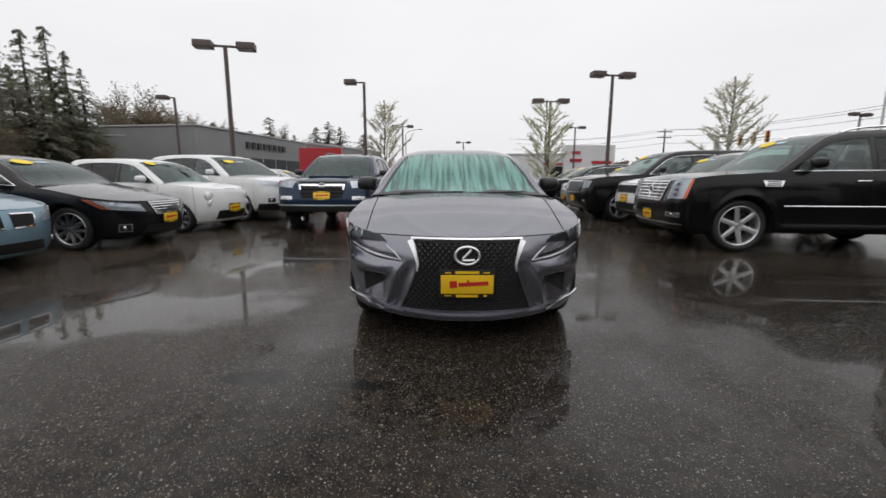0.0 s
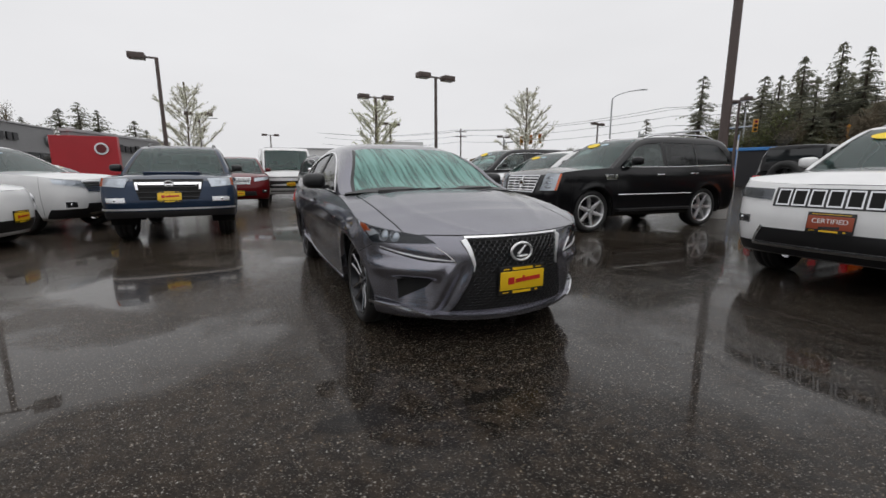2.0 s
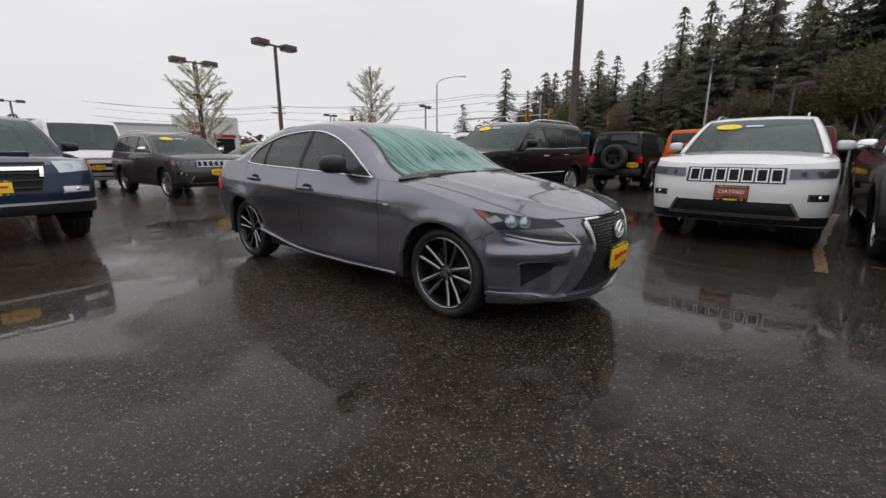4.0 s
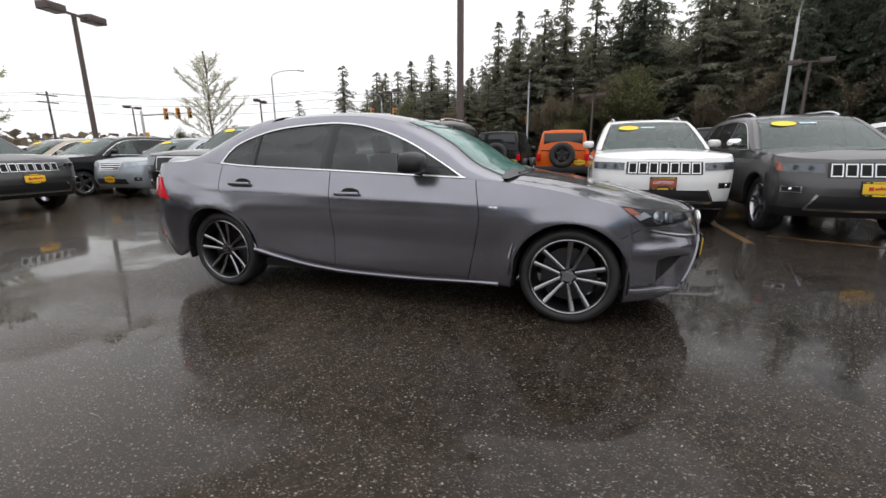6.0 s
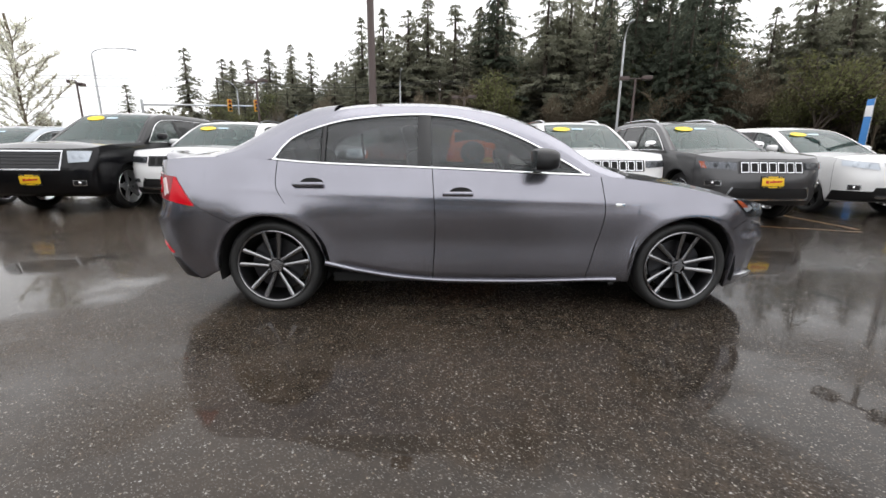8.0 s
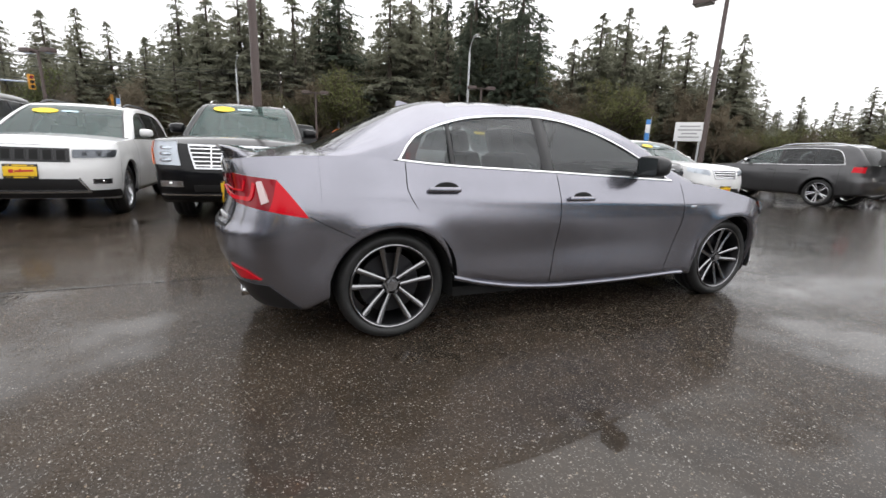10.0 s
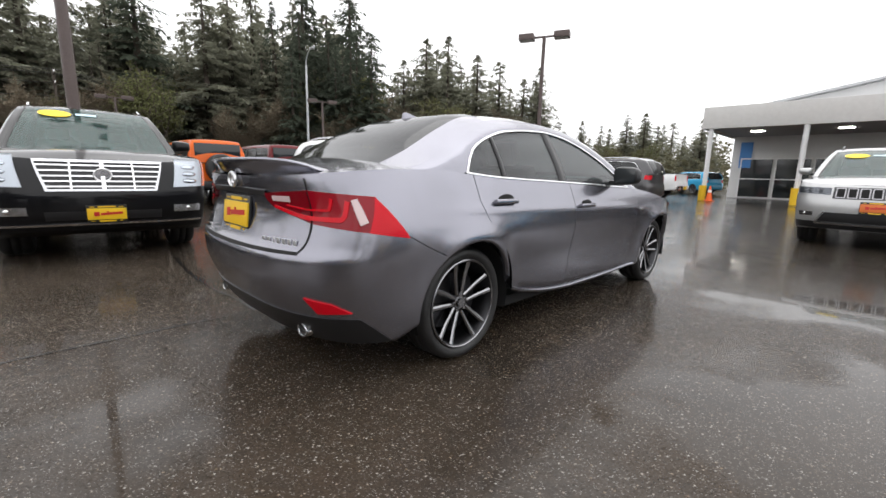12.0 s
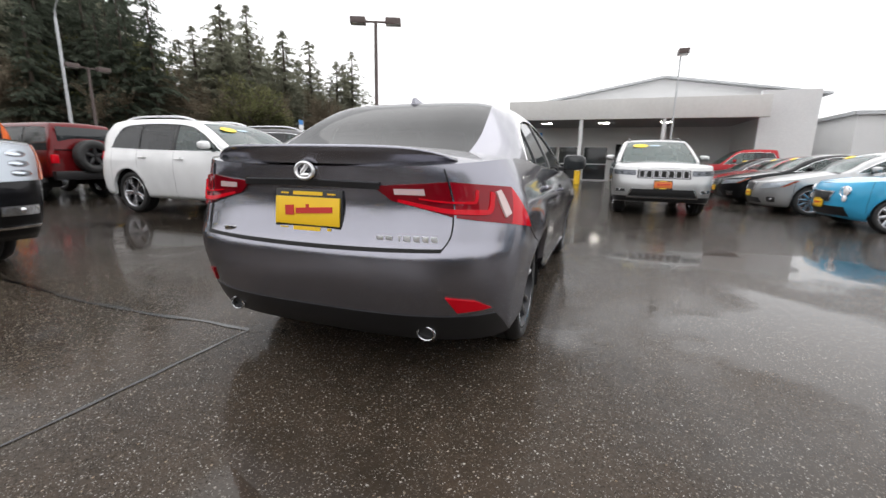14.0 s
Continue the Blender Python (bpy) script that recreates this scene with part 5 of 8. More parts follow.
# ---- tail
for sd in (1, -1):
    tl = patch(LX, "tail_light", [(0.665, 0.802), (0.93, 0.772), (0.975, 0.925), (0.665, 0.948)], M_REDMID, saloon, 0.010, 0.02, 10, 6, sd, True, label="red tail light with bright strips")
    st = LX.length - LX.s_of_y(1.87)
    patch(LX, "tail_light_tip", [(0.93, 0.772), (st, 0.742), (st - 0.01, 0.756), (0.975, 0.925)], M_RED, tl, 0.010, 0.02, 10, 5, sd, True)
    patch(LX, "trunk_light", [(0.40, 0.868), (0.655, 0.804), (0.655, 0.947), (0.33, 0.925)], M_REDDARK, saloon, 0.010, 0.02, 10, 5, sd, True)
    band(LX, "light_strip", along([(0.43, 0.868, 0.014), (0.66, 0.826, 0.024), (0.80, 0.824, 0.026), (0.845, 0.905, 0.024)], 16), M_RED, tl, 0.016, sd, True)
    band(LX, "light_strip", along([(0.52, 0.878, 0.006), (0.66, 0.864, 0.010), (0.745, 0.864, 0.014), (0.775, 0.915, 0.016)], 14), M_RED, tl, 0.016, sd, True)
    band(LX, "reversing_lamp", along([(0.908, 0.808, 0.046), (0.89, 0.855, 0.046), (0.876, 0.912, 0.034)], 6), M_ROSELENS, tl, 0.018, sd, True, label="clear reversing lamp")
    band(LX, "reversing_lamp", [(0.42, 0.905, 0.026), (0.55, 0.905, 0.030)], M_ROSELENS, tl, 0.014, sd, True)
    patch(LX, "rear_reflector", [(0.70, 0.398), (0.87, 0.408), (0.78, 0.452), (0.65, 0.472)], M_RED, saloon, 0.008, 0.02, 6, 3, sd, True)
    band(LX, "trunk_gap", along([(0.66, 1.0, 0.007), (0.655, 0.88, 0.007), (0.648, 0.74, 0.007), (0.62, 0.675, 0.007)], 14), M_SHELL, saloon, 0.004, sd, True, thick=0.004)
    # tail pipes
    bm = bmesh.new()
    y0 = 2.16
    px, pz, rx, rz = sd * 0.535, 0.284, 0.044, 0.034
    for k in (1.0, 0.84):
        rings = [[bm.verts.new((px + k * rx * math.cos(i * math.pi / 14), yy, pz + k * rz * math.sin(i * math.pi / 14))) for i in range(28)] for yy in (y0 - 0.16, y0 + 0.045)]
        for i in range(28):
            bm.faces.new((rings[0][i], rings[0][(i + 1) % 28], rings[1][(i + 1) % 28], rings[1][i]))
    pipe = part("tail_pipe", bm, M_CHROME, saloon, "chrome tail pipe")
    bm = bmesh.new()
    pipe_into(bm, [(px + 0.92 * rx * math.cos(i * math.pi / 14), y0 + 0.045, pz + 0.92 * rz * math.sin(i * math.pi / 14)) for i in range(28)], 0.0055, 8, True)
    part("pipe_rim", bm, M_SATIN, pipe)
    box("pipe_inside", px, y0 - 0.13, pz, rx * 1.7, 0.05, rz * 1.7, M_SHELL, pipe, 0.01)
band(LX, "trunk_gap", along([(-0.62, 0.672, 0.014), (0, 0.664, 0.016), (0.62, 0.672, 0.014)], 24), M_SHELL, saloon, 0.004, rear=True, thick=0.004)
low = patch(LX, "diffuser", [(-1.05, 0.245), (1.05, 0.245), (0.90, 0.375), (-0.90, 0.375)], M_TRIM, saloon, 0.005, 0.02, 48, 3, 1, True)
band(LX, "trunk_garnish", along([(-0.36, 0.925, 0.03), (0, 0.93, 0.03), (0.36, 0.925, 0.03)], 12), M_TRIM, saloon, 0.012, rear=True)
plate(LX, saloon, 0.805, rear=True, off=0.014)
emblem(LX, saloon, 0.980, 0.09, 0.068, rear=True, off=0.012, stroke=True)
for k, (x, w, h) in enumerate(((-0.36, 0.03, 0.02), (-0.40, 0.03, 0.02), (-0.445, 0.008, 0.03), (-0.475, 0.03, 0.03), (-0.515, 0.028, 0.03), (-0.55, 0.028, 0.03), (-0.585, 0.028, 0.03))):
    box("model_badge", x, LX.raw(LX.length - abs(x), 0.715)[1] + 0.004, 0.715, w, 0.006, h * 0.75, M_BRIGHT, saloon, 0.001)
box("trim_badge", 0.45, LX.raw(LX.length - 0.45, 0.70)[1] + 0.004, 0.70, 0.075, 0.006, 0.02, M_CHROME, saloon, 0.002)
# spoiler over the deck's edge
vs, nx = [], 28
prof = [(-0.24, 0.004), (-0.12, 0.022), (0.0, 0.056), (0.035, 0.058), (0.04, 0.046), (0.01, 0.02), (0.0, -0.02)]
for i in range(nx + 1):
    q = lerp(-1, 1, i / nx)
    x = 0.64 * q
    fall = (1 - abs(q) ** 6)
    y = 2.285 - 0.16 * abs(q) ** 2.4
    zb = LX.rim(y) + 0.02 * (1 - q * q)
    vs += [(x, y + a * (0.6 + 0.4 * fall), zb + b * fall) for a, b in prof]
mesh_part("spoiler", vs, grid_faces(nx, len(prof) - 1), P_GREY, saloon)
# roof fin
bm = bmesh.new()
vs = [(-0.03, 0.96, 1.40), (0.03, 0.96, 1.40), (0.034, 1.16, 1.35), (-0.034, 1.16, 1.35), (-0.005, 1.13, 1.446), (0.005, 1.13, 1.446), (0.005, 1.155, 1.44), (-0.005, 1.155, 1.44)]
b = [bm.verts.new(v) for v in vs]
for f in ((0, 1, 5, 4), (1, 2, 6, 5), (2, 3, 7, 6), (3, 0, 4, 7), (4, 5, 6, 7)):
    bm.faces.new([b[i] for i in f])
part("roof_fin", bm, P_GREY, saloon)

# ---------------------------------------------------------------- the row facing the saloon
JGC = dict(kind="suv", length=4.76, width=1.94, height=1.76, wb=2.915, fo=0.90, wr=0.385, wheel_style="double", spokes=5, dlo_full=True, tyre_w=0.26)


def jeep_suv(label, paint_mat, m, plate_face=M_YELLOW, word="", slots=M_SATIN, sport=False):
    sp = spec(**JGC, mirror_mat=M_CHROME if paint_mat is P_CHAR else paint_mat)
    root, sh = car("sport_utility_vehicle", sp, paint_mat, m, label, "car")
    lamp_unit(sh, root, [(0.52, 0.845), (1.0, 0.865), (1.06, 0.965), (0.52, 0.95)], (0.25, 0.55), True, amber=paint_mat is P_CHAR, size=0.04)
    grille_slots(sh, root, 0.475, 0.80, 0.955, rim_mat=slots)
    patch(sh, "lower_cladding", [(-1.2, 0.31), (1.2, 0.31), (1.1, 0.415), (-1.1, 0.415)], M_TRIM, root, 0.005, 0.02, 32, 2)
    low_grille(sh, root, 0.56, 0.42, 0.57, 1.2)
    for side in (1, -1):
        patch(sh, "bumper_trim", [(0.675, 0.40), (0.70, 0.40), (0.585, 0.59), (0.56, 0.57)], M_SATIN, root, 0.016, 0.02, 1, 4, side)
    patch(sh, "bumper_trim", [(-0.70, 0.385), (0.70, 0.385), (0.68, 0.412), (-0.68, 0.412)], M_SATIN, root, 0.018, 0.02, 14, 1)
    fogs(sh, root, 0.72, 0.95, 0.60 if not sport else 0.50, 0.68 if not sport else 0.57)
    plate(sh, root, 0.665, plate_face, M_PLATERED if not word else M_YELLOW, word=word)
    tail_lamps(sh, root, [(0.62, 0.98), (1.0, 0.99), (0.98, 1.13), (0.60, 1.14)])
    roof_bars(sh, root, 0.1, 1.9, 0.58, M_SATIN if slots is M_SATIN else M_TRIM)
    sticker(sh, root)
    return root


jeep_suv("white sport utility vehicle with seven-slot grille and orange plate", P_WHITE, placed(5.55, -2.57, -90), M_ORANGEPLATE, "CERTIFIED")
jeep_suv("charcoal sport utility vehicle with seven-slot grille and yellow plate", P_CHAR, placed(5.10, -4.8, -90))
jeep_suv("white sport utility vehicle with dark grille beside the black one", P_WHITE, placed(6.4, 4.95, -90), slots=M_TRIM, sport=True)
jeep_suv("silver sport utility vehicle with seven-slot grille and orange plate", P_SILVER, placed(-2.45, -8.35, 180), M_ORANGEBRIGHT, slots=M_GUN, sport=True)
jeep_suv("charcoal sport utility vehicle with red tail lights", P_CHAR, placed(5.45, -13.4, 90))

BIG = dict(kind="suv", length=4.97, width=2.0, height=1.9, wb=2.946, fo=1.0, wr=0.405, front=(0.32, 3.4), rear=(0.3, 3.6), wheel_style="chrome", spokes=6, tyre_w=0.285, flare=0.02, clear=0.30, rim_r=0.30, roof=(-0.14, 2.14),
           top=[(-1.0, 1.215), (-0.72, 1.42), (-0.42, 1.64), (-0.2, 1.755), (0.1, 1.815), (0.8, 1.845), (1.6, 1.845), (2.0, 1.825), (2.22, 1.755), (2.36, 1.52), (2.44, 1.27)],
           upper=[(-0.80, 1.22), (-0.55, 1.43), (-0.3, 1.60), (0.0, 1.69), (0.6, 1.72), (1.5, 1.72), (1.9, 1.70), (2.08, 1.60), (2.20, 1.40), (2.24, 1.26)])


def luxury_suv(m):
    root, sh = car("luxury_utility_vehicle", spec(**BIG, handle_mat=M_CHROME, dlo_full=False, wind_mat=M_TEALWIND, mirror_size=(0.24, 0.11, 0.17)), P_BLACK, m, "black full-size utility vehicle with chrome grille and chrome wheels", "car")
    for side in (1, -1):
        hl = patch(sh, "headlight", [(0.62, 0.80), (0.94, 0.81), (1.00, 1.10), (0.68, 1.11)], M_LAMPIN, root, 0.006, 0.03, 6, 6, side)
        for z in (0.87, 0.95, 1.03):
            bm = bmesh.new()
            bmesh.ops.create_uvsphere(bm, u_segments=14, v_segments=8, radius=0.045, matrix=facing(sh, side * 0.80, z, 0.006) @ Matrix.Diagonal((1.8, 0.7, 0.3, 1)))
            part("reflector", bm, M_CHROME, hl)
        patch(sh, "lens", [(0.62, 0.80), (0.94, 0.81), (1.00, 1.10), (0.68, 1.11)], M_LENS, hl, 0.024, 0.016, 6, 6, side)
        patch(sh, "indicator", [(0.94, 0.81), (0.98, 0.815), (1.04, 1.095), (1.00, 1.10)], M_AMBER, hl, 0.02, 0.02, 3, 4, side)
        ribbon(sh, "side_moulding", [(lerp(-0.92, 1.0, i / 20), 0.71) for i in range(21)], 0.028, M_CHROME, root, 0.012, side)
        vent = patch(sh, "fender_vent", [(sh.s_of_y(-1.22), 1.0), (sh.s_of_y(-0.98), 1.0), (sh.s_of_y(-0.95), 1.085), (sh.s_of_y(-1.25), 1.085)], M_CHROME, root, 0.012, 0.02, 3, 2, side)
        for z in (1.022, 1.047, 1.071):
            patch(sh, "vent_slot", [(sh.s_of_y(-1.19), z - 0.007), (sh.s_of_y(-1.0), z - 0.007), (sh.s_of_y(-1.0), z + 0.007), (sh.s_of_y(-1.19), z + 0.007)], M_SHELL, vent, 0.014, 0.01, 3, 1, side)
        box("running_board", side * (sh.w(0.4) + 0.03), 0.0, 0.42, 0.16, 1.9, 0.05, M_TRIM, root, 0.015)
    grille_bars(sh, root, 0.52, 0.78, 1.05, 5, True, M_CHROME, 3, 0.015, 0.84)
    patch(sh, "lower_strip", [(-0.95, 0.405), (0.95, 0.405), (0.95, 0.425), (-0.95, 0.425)], M_CHROME, root, 0.012, 0.02, 40, 1)
    emblem(sh, root, 0.93, 0.15, 0.13)
    fogs(sh, root, 0.62, 0.92, 0.52, 0.60, back=M_SATIN)
    low_grille(sh, root, 0.5, 0.46, 0.55, 1.0)
    plate(sh, root, 0.52)
    roof_bars(sh, root, 0.0, 2.0, 0.62, M_CHROME)
    tail_lamps(sh, root, [(0.84, 0.95), (1.0, 0.95), (1.0, 1.22), (0.86, 1.22)])
    sticker(sh, root)


luxury_suv(placed(5.88, 2.28, -94))


def work_suv(m):
    root, sh = car("full_size_utility_vehicle", spec(**{**BIG, "spokes": 5}), P_BLACK, m, "black full-size utility vehicle with wide dark grille", "car")
    lamp_unit(sh, root, [(0.62, 0.86), (0.90, 0.88), (0.96, 1.05), (0.60, 1.05)], (0.3, 0.65))
    grille_bars(sh, root, 0.52, 0.76, 1.03, 5, True, M_GUNDARK, 0, 0.022, 0.94)
    fogs(sh, root, 0.66, 0.86, 0.48, 0.58)
    plate(sh, root, 0.58)
    sticker(sh, root)


work_suv(placed(5.95, 7.0, -90))


def wagon(name, label, paint_mat, m, **k):
    base = dict(kind="suv", length=4.78, width=1.82, height=1.62, wb=2.74, fo=0.95, wr=0.335, tyre_w=0.225, spokes=5)
    plate_z = k.pop("plate_z", 0.5)
    bars = k.pop("bars", 3)
    word = k.pop("sticker", True)
    wide = k.pop("grille_half", 0.36)
    clad = k.pop("clad", False)
    base.update(k)
    h = base["height"] / 1.76
    root, sh = car(name, spec(**base), paint_mat, m, label, "car")
    lamp_unit(sh, root, [(0.46, 0.86 * h), (0.98, 0.93 * h), (1.0, 1.02 * h), (0.48, 0.97 * h)], (0.3, 0.62))
    grille_bars(sh, root, wide, 0.80 * h, 0.96 * h, bars, True, M_CHROME, 0, 0.014, 0.86)
    low_grille(sh, root, 0.5, 0.42 * h, 0.56 * h, 1.1)
    if clad:
        patch(sh, "lower_cladding", [(-1.2, 0.30), (1.2, 0.30), (1.1, 0.47), (-1.1, 0.47)], M_TRIM, root, 0.005, 0.02, 40, 3)
        patch(sh, "skid_bar", [(-0.45, 0.36), (0.45, 0.36), (0.5, 0.40), (-0.5, 0.40)], M_SATIN, root, 0.03, 0.03, 14, 1)
        for side in (1, -1):
            ribbon(sh, "sill_cladding", [(lerp(-1.0, 1.0, i / 16), 0.36) for i in range(17)], 0.13, M_TRIM, root, 0.008, side)
    fogs(sh, root, 0.70, 0.88, 0.50 * h, 0.60 * h)
    plate(sh, root, plate_z)
    tail_lamps(sh, root, [(0.6, 0.9 * h), (0.95, 0.9 * h), (0.95, 1.1 * h), (0.6, 1.1 * h)])
    if word:
        sticker(sh, root)
    return root, sh


wagon("estate_car", "pale silver-blue estate car in the parked row", P_SKY, placed(6.3, 9.75, -90))
wagon("crossover", "black crossover in the parked row", P_BLACK, placed(5.8, 12.3, -90), height=1.68)
wagon("crossover", "beige crossover at the far end of the row", P_BEIGE, placed(6.0, 14.9, -90), height=1.66)
wagon("crossover", "white crossover in the parked row beside the charcoal one", P_WHITE, placed(5.75, -7.6, -90), length=4.89, height=1.69, wb=2.89, clad=True, wheel_style="black")
wagon("crossover", "white family crossover with chrome-framed grille", P_WHITE, placed(-6.25, 7.3, 65), clad=True, grille_half=0.5, bars=4, length=5.2, width=1.99, height=1.77, wb=3.02, fo=1.0, wr=0.38)

SALOON = dict(kind="sedan", length=4.82, width=1.835, height=1.47, wb=2.795, fo=0.96, wr=0.335, tyre_w=0.22, spokes=10, wheel_style="thin")


def saloon_car(label, paint_mat, m, **k):
    bars = k.pop("bars", 4)
    gh = k.pop("grille_half", 0.36)
    st = k.pop("sticker", True)
    root, sh = car("saloon", spec(**{**SALOON, **k}), paint_mat, m, label, "car")
    lamp_unit(sh, root, [(0.46, 0.575), (1.0, 0.635), (1.26, 0.785), (0.52, 0.69)], (0.35, 0.6), amber=True)
    low_grille(sh, root, 0.45, 0.24, 0.36, 1.2)
    if k.get("twin"):
        for side in (1, -1):
            patch(sh, "grille_opening", [(0.05, 0.53), (0.30, 0.54), (0.33, 0.68), (0.05, 0.69)], M_SHELL, root, 0.004, 0.02, 6, 4, side)
            band(sh, "grille_ring", along([(0.05, 0.53, 0.02), (0.30, 0.54, 0.02), (0.33, 0.68, 0.02), (0.05, 0.69, 0.02)], 18), M_CHROME, root, 0.014, side)
    else:
        grille_bars(sh, root, gh, 0.54, 0.70, bars, True, M_CHROME, 0, 0.012, 0.78)
        plate(sh, root, 0.46)
    fogs(sh, root, 0.68, 0.86, 0.28, 0.40)
    tail_lamps(sh, root, [(0.5, 0.75), (0.95, 0.76), (0.95, 0.92), (0.5, 0.92)])
    if st:
        sticker(sh, root)
    return root, sh


saloon_car("black saloon with chrome grille and yellow plate", P_BLACK, placed(-7.1, 2.15, 90))
saloon_car("ice blue saloon with twin kidney-shaped grille openings", P_ICE, placed(-7.36, -0.15, 88), twin=True, sticker=False)


def small_hatch(label, paint_mat, m, length, width, height, wb, fo, big_mouth=False, **opt):
    root, sh = car("hatchback", spec("suv", length, width, height, wb, fo, 0.29, tyre_w=0.19, front=(0.55, 2.3), clear=0.2, spokes=8, wheel_style="thin", panel_names=["front_fender", "front_door", "rear_side_panel", "rear_quarter_panel"], **opt), paint_mat, m, label, "car")
    k = height / 1.76
    for side in (1, -1):
        for s, z, r in ((0.58, 0.84, 0.085), (0.60, 0.68, 0.06)):
            p = sh.pt(side * s, z * k, 0.0)
            bm = bmesh.new()
            bmesh.ops.create_uvsphere(bm, u_segments=18, v_segments=10, radius=r, matrix=Matrix.Translation(p) @ Matrix.Diagonal((1, 0.4, 1, 1)))
            lamp = part("headlight", bm, M_WHITELENS, root)
        ring = bmesh.new()
        c = facing(sh, side * 0.58, 0.84 * k, 0.012)
        pipe_into(ring, [c @ Vector((0.088 * math.cos(i * math.pi / 12), 0.088 * math.sin(i * math.pi / 12), 0)) for i in range(24)], 0.009, 6, True)
        part("lamp_ring", ring, M_CHROME, root)
    low_grille(sh, root, 0.42 if not big_mouth else 0.62, 0.30 * k, 0.50 * k, 1.1)
    if big_mouth:
        grille_bars(sh, root, 0.36, 0.62 * k, 0.80 * k, 2, True, M_GUNDARK, 0, 0.014, 0.85)
    plate(sh, root, 0.55 * k)
    sticker(sh, root, w=0.24)
    return root, sh


small_hatch("small white hatchback with round headlights", P_WHITE, placed(-6.45, 4.5, 80), 3.55, 1.63, 1.52, 2.3, 0.68)
small_hatch("cyan small hatchback with black mirrors", P_CYAN, placed(-7.1, -6.1, 90), 3.85, 1.73, 1.41, 2.5, 0.72, True, roof_mat=M_TRIM, mirror_mat=M_TRIM)
saloon_car("grey saloon with yellow plate", P_SILVER, placed(-7.1, -8.75, 90), bars=0, grille_half=0.3)
saloon_car("black saloon behind the grey one", P_BLACK, placed(-6.9, -11.3, 90))
saloon_car("red saloon far down the row", P_RED, placed(-7.2, -13.8, 90))


def offroad_suv(m):
    """Blue body-on-frame vehicle with a chrome bar across its grille."""
    sp = spec("suv", 4.82, 1.92, 1.74, 2.79, 0.90, 0.385, front=(0.34, 3.2), tyre_w=0.265, clear=0.42, flare=0.03, mirror_mat=M_TRIM, dlo=M_TRIM)
    root, sh = car("offroad_utility_vehicle", sp, P_BLUE, m, "slate blue off-road utility vehicle with chrome grille bar", "car")
    lamp_unit(sh, root, [(0.60, 0.90), (0.98, 0.93), (1.02, 1.05), (0.56, 1.04)], (0.3, 0.65), amber=True)
    grille_bars(sh, root, 0.50, 0.70, 1.03, 4, False, M_TRIM, 0, 0.012, 0.80, M_SHELL)
    patch(sh, "chrome_bar", [(-0.40, 0.935), (0.40, 0.935), (0.44, 0.972), (-0.44, 0.972)], M_CHROME, root, 0.018, 0.02, 14, 2)
    for side in (1, -1):
        patch(sh, "chrome_bar", [(0.41, 0.86), (0.445, 0.86), (0.465, 0.972), (0.425, 0.972)], M_CHROME, root, 0.018, 0.02, 2, 3, side)
    box("hood_scoop", 0, -1.35, 1.135, 0.85, 0.75, 0.05, P_BLUE, root, 0.024)
    emblem(sh, root, 0.955, 0.13, 0.09)
    patch(sh, "bumper_step", [(-1.0, 0.540), (1.0, 0.540), (1.0, 0.568), (-1.0, 0.568)], M_BRIGHT, root, 0.016, 0.02, 40, 1)
    low_grille(sh, root, 1.15, 0.42, 0.52, 1.0)
    fogs(sh, root, 0.60, 0.88, 0.66, 0.74, back=M_LAMPIN)
    plate(sh, root, 0.75)
    roof_bars(sh, root, 0.2, 2.0, 0.58)


offroad_suv(placed(-2.62, 5.95, 0))


